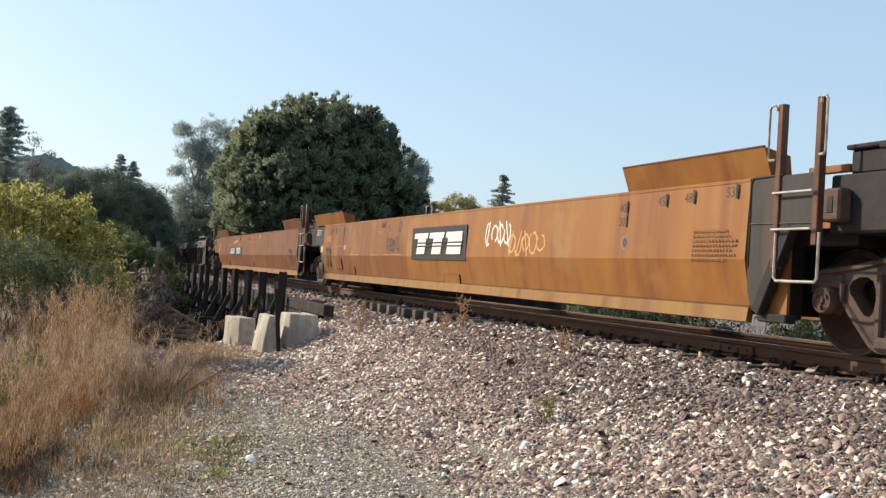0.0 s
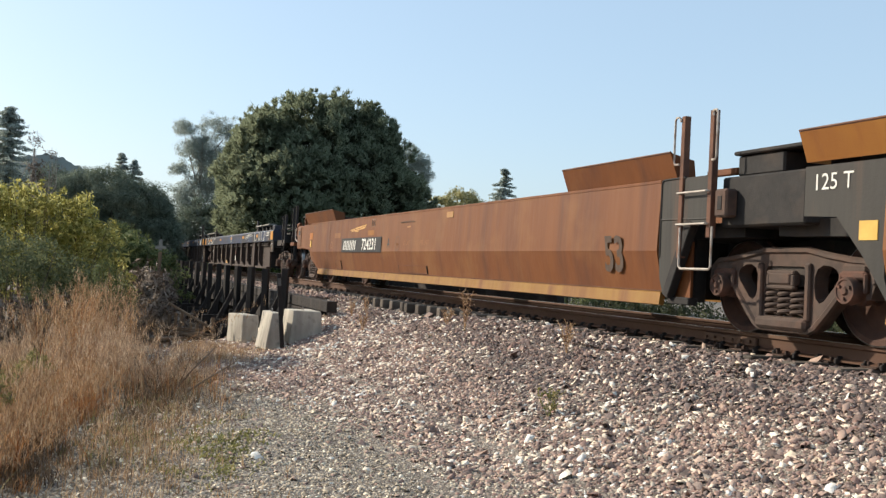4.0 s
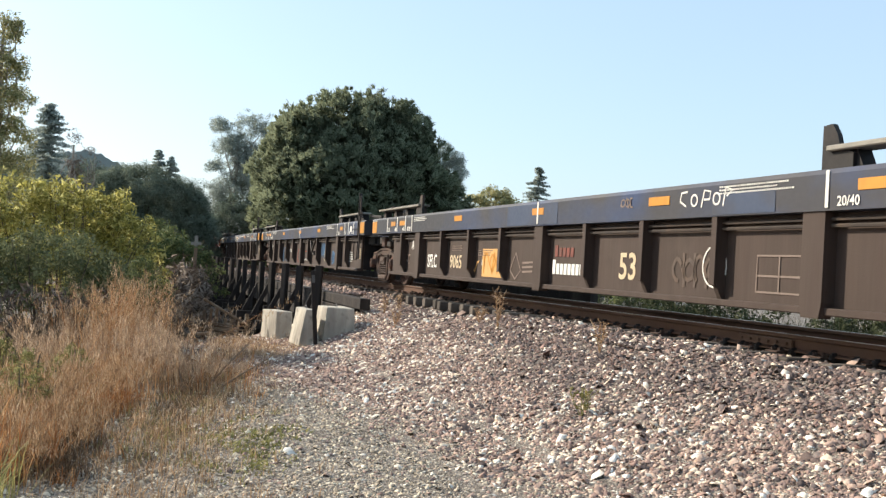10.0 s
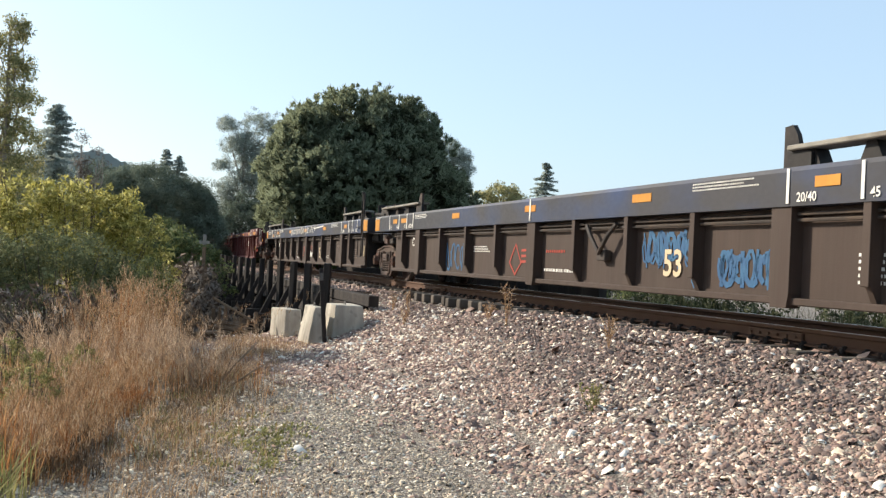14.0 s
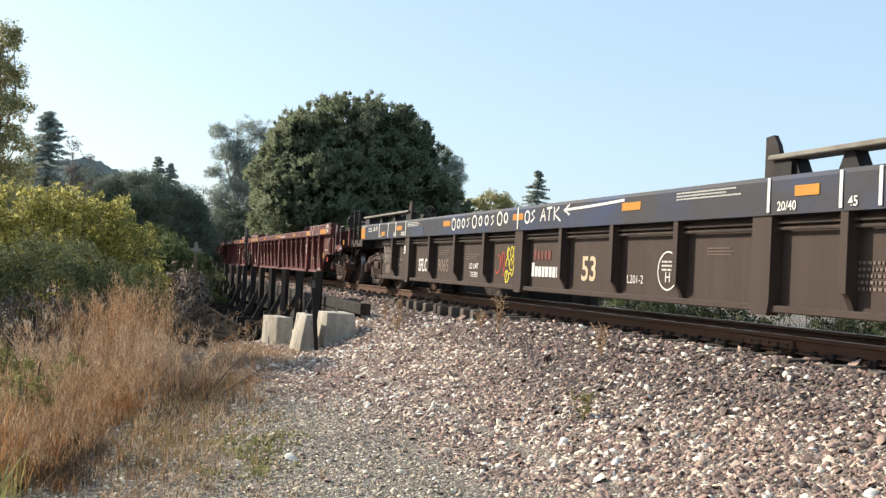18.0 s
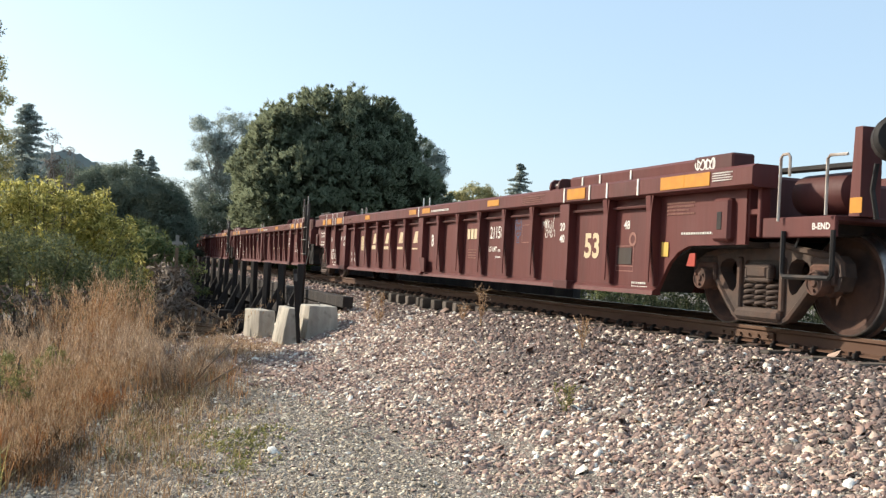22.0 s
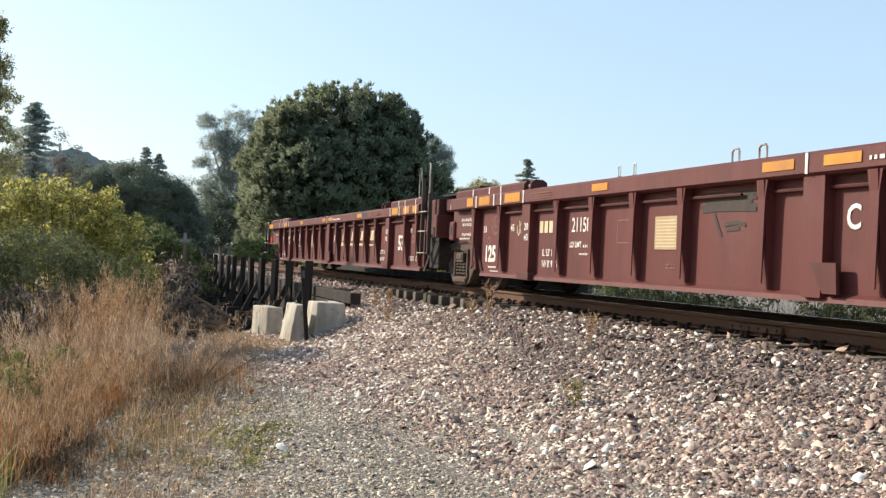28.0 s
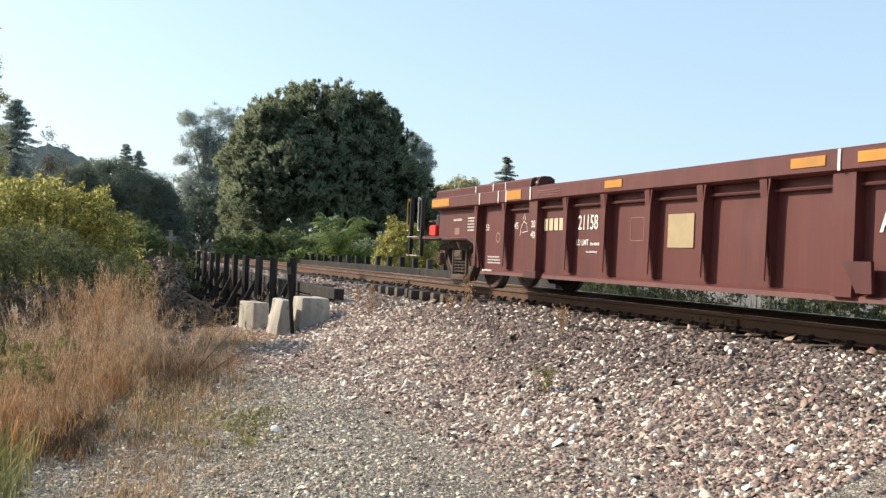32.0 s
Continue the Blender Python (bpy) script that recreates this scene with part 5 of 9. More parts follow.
car, h, a0, a1 = smooth_car("rust-streaked orange well car with a black number panel", BOGIES["g3a"], BOGIES["g2"], "coupler", "shared")
plate("number_panel", -5.10, -1.76, 0.80, 1.13, -1.503, BLACK_PAINT, car, "black number panel")
for k in range(8):
    plate("owner_mark", -4.93 + k * 0.145, -4.87 + k * 0.145, 0.855, 1.075, -1.510, WHITE, car, slant=0.07, thick=0.003)
lettering("number", "724231", 0.23, WHITE, car, -2.72, -1.5115, 0.965, 0.006, 1.18, 0.15)
lettering("stencil", "A", 0.19, BLACK_PAINT, car, -1.28, -1.502 + 0.04 * (0.98 - 0.82), 0.98, 0.006, lean=-2.3)
ribbon("round_stencil", [ring(-0.67, 0.98, 0.14, 24)], 0.013, -1.5025, DARK_SPRAY, car, slope=0.04)
bars("small_print", -0.76, -0.58, 0.95, 1.01, -1.503, FAINT, car, 1, 3)
hatch(car, -0.66, 1.05, 0.41, 0.55, ORANGE)
hatch(car, -5.84, -5.27, 0.40, 0.60, ORANGE)
ribbon("round_stencil", [ring(-6.17, 0.98, 0.075)], 0.020, -1.5025, FAINT, car, "worn round stencil", slope=0.04)
part("weld_seam", Shape().tube([(-6.41, -1.473, 1.54), (-6.39, -1.4985, 0.84)], 0.006, 4), RUST_RED, car)
plate("repaint_patch", -5.89, -5.32, 1.15, 1.27, -1.4885, ORANGE_MID, car, "", 0.001)
plate("repaint_patch", -2.87, -2.39, 1.17, 1.28, -1.4885, ORANGE_PALE, car, "", 0.001)
plate("placard", 2.08, 2.40, 1.40, 1.50, -1.479, BLOTCH, car, "faded printed placard")
framed_placard(car, -2.62, -2.33, 1.37, 1.51, 33)
plate("placard", -8.60, -8.46, 0.95, 1.12, -1.503, YELLOW, car, "yellow placard")
plate("repaint_patch", -8.74, -8.36, 1.15, 1.33, -1.4905, REFLEX_DULL, car, "square of fresher orange paint", 0.002)
lettering("stencil", "53", 0.11, DARK_SPRAY, car, -8.22, -1.502 + 0.04 * (1.45 - 0.82), 1.45, 0.003, lean=-2.3)
lettering("stencil", "LD LMT", 0.085, FAINT, car, -0.08, -1.502 + 0.04 * (0.98 - 0.82), 0.98, 0.001, lean=-2.3)
lettering("stencil", "PER UNIT", 0.085, FAINT, car, 0.98, -1.502 + 0.04 * (0.98 - 0.82), 0.98, 0.001, lean=-2.3)
bars("small_print", -0.5, 0.45, 1.38, 1.43, -1.487, DARK_SPRAY, car, 1, 9)
ribbon("scrape", [[(-4.4, 1.315), (-4.1, 1.33), (-3.6, 1.365), (-3.06, 1.41)], [(-4.32, 1.29), (-3.9, 1.305), (-3.45, 1.345), (-3.1, 1.375)], [(-3.95, 1.355), (-3.5, 1.385), (-3.25, 1.395)], [(-4.0, 1.28), (-3.7, 1.29)], [(-3.55, 1.325), (-3.2, 1.345)]], 0.022, -1.5025, PALE_SPRAY, car, "long ragged scrape through the paint", slope=0.04)
ribbon("scrape", [[(-0.1, 1.29), (0.1, 1.30)]], 0.03, -1.5025, BLOTCH, car, slope=0.04)
lettering("stencil", "53", 0.40, DARK_SPRAY, car, 7.9, -1.500, 0.76, 0.014, 0.8, 0, 7)


# -- dark brown well cars with a blue-grey top chord --
def ribbed_car(label, xr, xf, rear, front):
    c, h = (xr + xf) / 2, (xf - xr) / 2
    car = thing("well_car", label, "well car", "well cars of the train")
    p0, p1 = -h + (2.15 if rear == "shared" else 1.72), h - 0.97
    k0 = -h + (0.70 if rear == "shared" else 0.01)
    k1 = h + (-0.12 if front == "shared" else 0.38)
    o = 0.46 if rear == "shared" else 0.35
    m0 = -h + 0.70
    for sy in (-1, 1):
        ch = part("top_chord", Shape().loft([[(x, sy * y, z) for y, z in ((1.52, 1.175), (1.525, 1.50), (1.50, 1.545), (1.20, 1.545), (1.18, 1.175))] for x in (k0, -3, 3, k1)]), BLUE_GREY, car, "faded blue-grey box chord")
        part("side_panel", Shape().box(p0, p1, min(sy * 1.36, sy * 1.30), max(sy * 1.36, sy * 1.30), 0.30, 1.18, 0.008), DUSTY, car)
        part("bottom_sill", Shape().box(p0, p1, min(sy * 1.46, sy * 1.30), max(sy * 1.46, sy * 1.30), 0.25, 0.32, 0.01), DUSTY, car)
        for r in (0, 1.53, -1.55, 3.05, -3.09, 4.57, -4.65, 6.12, -6.22, 7.28, -7.45):
            w = 0.15 if r in (0, 6.12, -6.22) else 0.035
            x = o + r
            if w > 0.1:
                rib = Shape().prism([(x - w, 1.18), (x + w, 1.18), (x + w, 0.36), (x + w * 0.8, 0.22), (x - w * 0.8, 0.22), (x - w, 0.36)], sy * 1.36, sy * 1.50)
            else:
                rib = Shape().prism([(1.36 * sy, 1.18), (1.50 * sy, 1.18), (1.49 * sy, 0.50), (1.40 * sy, 0.32), (1.36 * sy, 0.32)], x - w, x + w, "x")
                rib.box(x - w - 0.015, x + w + 0.015, min(sy * 1.51, sy * 1.495), max(sy * 1.51, sy * 1.495), 0.46, 1.18, 0.004)
            part("rib", rib, DUSTY, car)
        for z in (1.05, 1.11):
            part("conduit", Shape().tube([(p0 + 0.1, sy * 1.42, z), (o - 1.55, sy * 1.42, z), (o, sy * 1.42, z), (p1 - 0.1, sy * 1.42, z)], 0.018, 6), DUSTY_DARK, car, smooth=True)
        # raised guides with their sloping walkway over each end
        for x0, x1, s in ((k0 + (0.40 if rear == "shared" else 0.05), o - 6.32, 1), (h - 3.55, h - 0.70, -1)):
            inner = x1 if s > 0 else x0
            part("guide_plate", Shape().prism([(inner - s * 0.30, 1.545), (inner + s * 0.10, 1.545), (inner + s * 0.10, 1.95), (inner - s * 0.02, 1.96), (inner - s * 0.09, 1.86), (inner - s * 0.13, 1.74), (inner - s * 0.30, 1.68)], sy * 1.44, sy * 1.39), BLACK, ch)
            for k in range(4):
                x = x0 + 0.25 + (x1 - x0 - 0.5) * k / 3
                part("guide_post", Shape().prism([(x - 0.14, 1.545), (x + 0.14, 1.545), (x + 0.05, 1.72), (x - 0.05, 1.72)], sy * 1.40, sy * 1.25), BLACK, ch)
            part("guide_rail", Shape().beam((x0, sy * 1.36, 1.735), (x1, sy * 1.36, 1.745), 0.26, 0.05), GREY_DECK, ch, "weathered grey guide rail")
        if sy > 0:
            continue
        y = -1.527
        # reflectors, load lines and stencils along the chord
        for x, w in ((o, 0.42), (3.92, 0.46), (-3.15, 0.42), (h - 2.9, 0.34)) + (((m0 + 1.9, 0.34), (m0 + 2.65, 0.42)) if rear == "shared" else ((m0 + 1.52, 0.32), (m0 + 2.90, 0.42))):
            low = 0.10 if rear != "shared" and x == m0 + 1.52 else 0
            part("reflector", Shape().box(x - w / 2, x + w / 2, y - 0.004, y + 0.002, 1.335 - low, 1.435 - low, 0.002), REFLEX, ch, "orange reflective strip")
        part("end_marker", Shape().box(k1 - 0.46, k1 - 0.03, y - 0.004, y + 0.002, 1.22, 1.50, 0.003), REFLEX, ch, "orange end marker")
        part("end_marker", Shape().box(k0 + 0.03, k0 + 0.44, y - 0.004, y + 0.002, 1.20, 1.47, 0.003), REFLEX, ch, "orange end marker")
        for x in (o, h - 3.45, h - 2.45, h - 1.98, h - 1.35) + ((m0 + 1.42, m0 + 2.25, m0 + 2.9, m0 + 3.4) if rear == "shared" else (m0 + 1.14, m0 + 1.94, m0 + 2.60, m0 + 3.4)):
            part("load_line", Shape().box(x - 0.022, x + 0.022, y - 0.006, y + 0.001, 1.20, 1.53, 0.002), WHITE, ch)
        for txt, x in (("20/40", h - 3.18), ("45", h - 2.30), ("48", h - 1.82), ("53", h - 1.50), ("53", m0 + (1.57 if rear == "shared" else 1.27)), ("48", m0 + (2.12 if rear == "shared" else 1.84)), ("45", m0 + (2.74 if rear == "shared" else 2.48)), ("40/20", m0 + 3.18)):
            if rear == "shared" or x != m0 + 1.84:
                lettering("stencil", txt, 0.085, WHITE, ch, x, y - 0.003, 1.25, 0.002)
        bars("small_print", h - 5.1, h - 3.85, 1.40, 1.50, y, WHITE, ch, 2, 11)
        bars("small_print", m0 + 3.55, m0 + 4.45, 1.40, 1.50, y, WHITE, ch, 2, 12)
        bars("small_print", k0 + 0.04, k0 + 0.60, 1.475, 1.53, y, WHITE, ch, 2, 13)
    floor_and_ends(car, p0 + 0.1, p1 - 0.1, BLACK, 1.4, 1.28)
    part("end_wall", Shape().box(p1 + 0.0, p1 + 0.03, -1.3, 1.3, 0.3, 1.17, 0.006), BLACK, car)
    for xt, s, kind in ((-h, -1, rear), (h, 1, front)):
        if kind == "shared":
            articulated_end(car, xt, s, BLACK)
            part("end_beam", Shape().box(*sorted((xt - s * 0.9, xt + s * 0.05 if s > 0 else xt + 0.72)), -1.2, 1.2, 1.2, 1.5, 0.015), BLACK, car)
        else:
            part("underframe", Shape().box(*sorted((xt - s * 2.0, xt + s * 0.35)), -1.2, 1.2, 0.98, 1.17, 0.015), BLACK, car)
            ce = k1 if s > 0 else k0
            part("end_wall", Shape().box(*sorted((ce - s * 0.05, ce - s * 0.01)), -1.5, 1.5, 0.98, 1.52, 0.01), BLACK, car)
            coupler(car, xt, s, BLACK)
            part("deck", Shape().box(*sorted((xt + s * 0.40, xt + s * 1.65)), -1.35, 1.35, 1.12, 1.17, 0.01), BLACK, car)
            part("deck_edge", Shape().box(*sorted((xt + s * 0.40, xt + s * 1.65)), -1.38, -1.33, 1.02, 1.20, 0.01), DUSTY_DARK, car)
            for z in (1.42, 1.58):
                part("end_rail", Shape().beam((xt + s * 0.36, -1.2, z), (xt + s * 1.75, -1.2, z - 0.02), 0.05, 0.06), BLACK, car)
            part("crossover", Shape().box(*sorted((xt + s * 0.5, xt + s * 1.5)), -1.2, 1.2, 1.66, 1.70, 0.008), BLACK, car)
            for x, top in ((xt + 1.38, 1.96), (xt + 1.80, 1.99)) if s > 0 else ((xt - 0.81, 1.96), (xt - 1.35, 1.98)):
                upright(car, x, -1.40, 1.12, top, BLACK, BLACK, -1, 0.45)
            sx_ = xt + 1.62 if s > 0 else xt - 1.18
            stirrup(car, sx_ - 0.2, sx_ + 0.2, -1.42, 0.58, 1.1, BLACK)
            ca, cb = (k0 + 0.12, k0 + 0.55) if s < 0 else (k1 - 0.55, k1 - 0.10)
            part("chord_box", Shape().box(ca, cb, -1.46, -1.2, 1.545, 1.70, 0.015), BLUE_GREY, car)
    if front == "shared":
        # added black block stands in for shade between the panel and the bogie
        part("end_shroud", Shape().box(p1 + 0.034, h - 0.14, -1.14, 1.14, 0.93, 1.17, 0.01), BLACK, car)
        upright(car, h - 0.74, -1.55, 1.15, 2.25, BLACK, BLACK, 1, 0.5)
        part("ladder_upright", Shape().box(h - 0.69, h - 0.64, -1.54, -1.5, 0.56, 2.20, 0.008), DUSTY_DARK, car)
        part("grab_iron", Shape().tube([(h - 0.64, -1.5, 1.75), (h - 0.44, -1.52, 1.75), (h - 0.41, -1.52, 1.72), (h - 0.41, -1.52, 1.60)], 0.014, 6), BLACK, car, smooth=True)
        rungs(car, h - 1.35, h - 0.80, -1.50, (1.33,), BLACK)
        stirrup(car, h - 1.22, h - 0.82, -1.52, 0.55, 1.02, BLACK)
        for z in (1.62, 1.52):
            part("end_rail", Shape().beam((h - 0.6, -1.25, z + 0.06), (h + 0.55, -1.25, z), 0.05, 0.07), BLACK, car)
        part("placard", Shape().box(h - 1.14, h - 1.03, -1.372, -1.362, 0.56, 0.84, 0.004), BEIGE, car, "beige printed placard")
    if rear == "shared":
        # another added black block for the shade under the rear chord
        part("end_shroud", Shape().box(-h + 0.72, p0 - 0.004, -1.12, 1.12, 0.93, 1.17, 0.01), BLACK, car)
        part("bearing_block", Shape().box(-h + 0.80, -h + 1.10, -1.30, -1.0, 0.88, 1.10, 0.02), WHEEL, car, "rust-brown pad block")
        part("bearing_block", Shape().box(-h + 1.30, -h + 1.62, -1.30, -1.0, 0.88, 1.02, 0.02), BLACK, car)
        for k in range(5):
            part("brake_rigging", Shape().box(-h + 0.78 + 0.12 * k, -h + 0.86 + 0.12 * k, -1.2 + 0.05 * (k % 2), -0.95, 1.72, 1.80 + 0.03 * ((k * 2) % 3), 0.015), BLACK, car)
    # brake gear on the end platform
    part("brake_cylinder", Shape().lathe([(0.0, -0.25), (0.11, -0.25), (0.12, -0.2), (0.12, 0.2), (0.10, 0.28), (0, 0.28)], 16, pose(-h + 1.35, -0.85, 1.68, 0, 0, 90)), BLACK, car, smooth=True)
    part("brake_lever", Shape().beam((-h + 0.75, -1.0, 1.60), (-h + 1.7, -1.0, 1.66), 0.05, 0.09), BLACK, car)
    ROLLING.append((car, c))
    return car, h


YP = -1.364


def shared_stencils(car, letter, number_mat=CREAM, dx=0.0):
    lettering("stencil", letter, 0.17, WHITE, car, -6.02, -1.504, 0.90, 0.004)
    lettering("stencil", "SFLC", 0.25, WHITE, car, -5.08, YP - 0.002, 0.58, 0.007, 0.80)
    lettering("number", "9065", 0.235, number_mat, car, -3.62 + dx, YP - 0.002, 0.585, 0.006)
    lettering("stencil", "LD LMT", 0.095, WHITE, car, -2.0, YP - 0.002, 0.60, 0.002)
    lettering("stencil", "115700", 0.095, WHITE, car, -2.0, YP - 0.002, 0.45, 0.002)
    bars("small_print", -2.4, -1.7, 0.72, 0.84, YP - 0.002, DIM, car, 2, 28)
    bars("small_print", -3.85 + dx, -3.2 + dx, 0.80, 0.92, YP - 0.002, DIM, car, 2, 29)
    # the maker's words, one block for each letter
    for k in range(10):
        tall = 0.21 if k == 0 else 0.155
        part("word_mark", Shape().box(0.74 + dx + k * 0.127, 0.84 + dx + k * 0.127, YP - 0.006, YP + 0.002, 0.475, 0.475 + tall, 0.025), WHITE, car)
    for k in range(5):
        part("word_mark", Shape().box(0.80 + dx + k * 0.13, 0.90 + dx + k * 0.13, YP - 0.006, YP + 0.002, 0.73, 0.895 if k == 0 else 0.86, 0.025), FADED_RED, car, "faded red word mark")
    lettering("stencil", "125-T", 0.20, DIM, car, -7.0, YP - 0.003, 0.60, 0.006)
    bars("small_print", 7.5, 8.2, 0.50, 0.78, YP - 0.002, DIM, car, 4, 21)


car, h = ribbed_car("dusty brown well car with blue-grey chord and white tag", BOGIES["g4"], BOGIES["g3b"], "shared", "coupler")
shared_stencils(car, "A")
lettering("stencil", "53", 0.32, CREAM, car, 2.97, YP - 0.003, 0.61, 0.008)
part("graffiti", Shape().box(-2.2, -1.25, YP - 0.003, YP + 0.002, 0.36, 0.84, 0.05), PALE_SPRAY, car, "patch of pale sprayed paint")
ribbon("graffiti", scrawl(-2.15, -1.3, 0.42, 0.78, 31, 3), 0.05, YP - 0.006, REFLEX, car)
ribbon("mark", [[(-0.9, 0.5), (-0.68, 0.78), (-0.46, 0.5), (-0.68, 0.36), (-0.9, 0.5)], [(-0.4, 0.62), (0.1, 0.64)], [(-0.4, 0.55), (0.1, 0.57)], [(-0.4, 0.48), (0.1, 0.5)]], 0.03, YP - 0.005, DIM, car)
ribbon("round_stencil", [ring(4.86, 0.66, 0.22, 24)], 0.02, YP - 0.005, WHITE, car)
ribbon("graffiti", scrawl(4.0, 4.9, 0.42, 0.80, 32, 4), 0.05, YP - 0.004, DARK_SPRAY, car)
ribbon("stencil_box", [[(5.6, 0.42), (6.3, 0.42), (6.3, 0.78), (5.6, 0.78), (5.6, 0.42)], [(5.95, 0.42), (5.95, 0.78)], [(5.6, 0.58), (6.3, 0.58)]], 0.02, YP - 0.005, DIM, car)
ribbon("graffiti", [[(4.5, 1.30), (4.38, 1.36), (4.40, 1.45), (4.52, 1.46)], ring(4.66, 1.36, 0.06), [(4.8, 1.28), (4.85, 1.46), (4.97, 1.44), (4.95, 1.36), (4.85, 1.36)], ring(5.08, 1.36, 0.06), [(5.2, 1.28), (5.24, 1.47), (5.36, 1.44), (5.26, 1.38)]], 0.022, -1.531, WHITE, car, "white chalked tag")
ribbon("graffiti", scrawl(3.0, 3.35, 1.33, 1.46, 33, 3), 0.018, -1.531, DIM, car)
lettering("stencil", "THIS BRAKE BEAM", 0.050, WHITE, car, h - 0.72, -1.5275, 1.455, 0.002)
lettering("stencil", "STANDARD TO CAR", 0.050, WHITE, car, h - 0.72, -1.5275, 1.375, 0.002)
plate("latch_plate", h - 0.46, h - 0.24, 1.22, 1.28, -1.526, DIM, car, "small grey latch plate", 0.012)
plate("repaint_patch", -0.75, 1.15, 1.19, 1.50, -1.5245, BLUE_PATCH, car, "", 0.002)
plate("repaint_patch", 5.0, 6.05, 1.19, 1.42, -1.5245, BLUE_PATCH, car, "", 0.002)
ribbon("graffiti", [[(-2.75, 0.42), (-2.68, 0.52), (-2.55, 0.44), (-2.45, 0.60), (-2.35, 0.62)]], 0.04, YP - 0.006, PALE_SPRAY, car)
part("end_placard", Shape().box(h - 0.10, h + 0.36, -1.50, -1.46, 0.82, 1.175, 0.006), DUSTY_DARK, car)
bars("small_print", h - 0.02, h + 0.20, 1.08, 1.13, -1.501, WHITE, car, 1, 16)
bars("small_print", h - 0.04, h + 0.04, 0.91, 0.96, -1.501, DIM, car, 1, 18)
bars("small_print", h + 0.12, h + 0.20, 0.91, 0.96, -1.501, DIM, car, 1, 19)
plate("arrow_mark", h + 0.075, h + 0.09, 0.88, 0.97, -1.501, PALE_SPRAY, car, "", 0.002)

car, h = ribbed_car("dusty brown well car with blue chord and bright blue graffiti", BOGIES["g5"], BOGIES["g4"], "shared", "shared")
lettering("stencil", "C", 0.17, WHITE, car, -6.02, -1.504, 0.90, 0.004)
ribbon("graffiti", scrawl(-4.1, -3.0, 0.36, 0.88, 41, 4), 0.05, YP - 0.004, BLUE_SPRAY, car, "blue sprayed letters")
bars("small_print", -2.5, -1.6, 0.72, 0.84, YP - 0.002, WHITE, car, 2, 22)
ribbon("mark", [[(-0.7, 0.55), (-0.45, 0.85), (-0.2, 0.55), (-0.45, 0.36), (-0.7, 0.55)], [(-0.2, 0.75), (0.2, 0.76)], [(-0.2, 0.66), (0.2, 0.67)], [(-0.2, 0.57), (0.2, 0.58)]], 0.04, YP - 0.005, RED_SPRAY, car)
for k in range(3):
    bars("word_mark", 0.72 + k * 0.37, 1.14 + k * 0.37, 0.44, 0.525, YP, WHITE, car, 1, 61 + k)
bars("word_mark", 0.78, 1.45, 0.72, 0.80, YP, RED_SPRAY, car, 1, 66, "faded red word mark")
part("hanging_chain", Shape().tube([(2.35, -1.47, 1.08), (2.5, -1.49, 0.95), (2.78, -1.5, 0.72), (3.0, -1.49, 0.95), (3.2, -1.47, 1.10)], 0.032, 6), DUSTY_DARK, car, smooth=True)
part("chain_shoe", Shape().box(2.66, 2.9, -1.47, -1.37, 0.62, 0.76, 0.012), DUSTY_DARK, car)
lettering("stencil", "53", 0.30, CREAM, car, 4.44, YP - 0.012, 0.60, 0.008)
ribbon("graffiti", scrawl(3.75, 4.95, 0.62, 1.0, 42, 5), 0.065, YP - 0.004, BLUE_SPRAY, car, "blue sprayed letters")
ribbon("graffiti", [[(4.7, 0.7), (4.95, 0.5), (5.05, 0.42), (4.9, 0.36), (4.85, 0.44)]], 0.04, YP - 0.006, BLUE_SPRAY, car)
ribbon("graffiti", scrawl(5.4, 6.5, 0.38, 0.76, 43, 5), 0.07, YP - 0.004, BLUE_SPRAY, car, "blue sprayed letters")
ribbon("graffiti", scrawl(5.35, 6.5, 0.42, 0.78, 44, 7), 0.045, YP - 0.005, BLUE_SPRAY, car, "blue sprayed letters")
ribbon("graffiti", scrawl(3.7, 5.0, 0.55, 0.98, 45, 8), 0.03, YP - 0.005, BLUE_SPRAY, car, "blue sprayed letters")
ribbon("graffiti", [[(6.4, 0.7), (6.52, 0.5), (6.4, 0.36), (6.5, 0.3), (6.56, 0.45)]], 0.04, YP - 0.006, BLUE_SPRAY, car)
bars("small_print", 7.5, 8.3, 0.48, 0.78, YP - 0.002, WHITE, car, 4, 23)
part("placard", Shape().box(h - 1.75, h - 1.55, -1.533, -1.526, 1.27, 1.42, 0.003), WHITE, car, "white card")

car, h = ribbed_car("dusty brown well car with long white scrawl along its chord", BOGIES["g6a"], BOGIES["g5"], "coupler", "shared")
tank = part("air_reservoir", Shape().lathe([(0.0, -0.34), (0.12, -0.34), (0.19, -0.29), (0.20, -0.22), (0.20, 0.22), (0.19, 0.29), (0.12, 0.34), (0.0, 0.34)], 22, pose(h + 0.10, -0.98, 1.69, 0, 0, 90)), BLACK, car, "large black air reservoir", smooth=True)
for x in (h - 0.30, h - 0.16, h + 0.40):
    part("reservoir_cradle", Shape().box(x - 0.035, x + 0.035, -1.22, -0.74, 1.42, 1.90 if x < h - 0.2 else 1.62, 0.015), BLACK, tank)
shared_stencils(car, "B", DIM, -0.13)
plate("repaint_patch", -5.5, -4.65, 1.19, 1.38, -1.5245, BLUE_PATCH, car, "", 0.002)
bw = Shape().tube([(0.17 * math.cos(i * math.pi / 10), 0, 0.17 * math.sin(i * math.pi / 10)) for i in range(21)], 0.012, 5)
for i in range(5):
    bw.tube([(0, 0, 0), (0.17 * math.cos(i * 1.257), 0, 0.17 * math.sin(i * 1.257))], 0.009, 4)
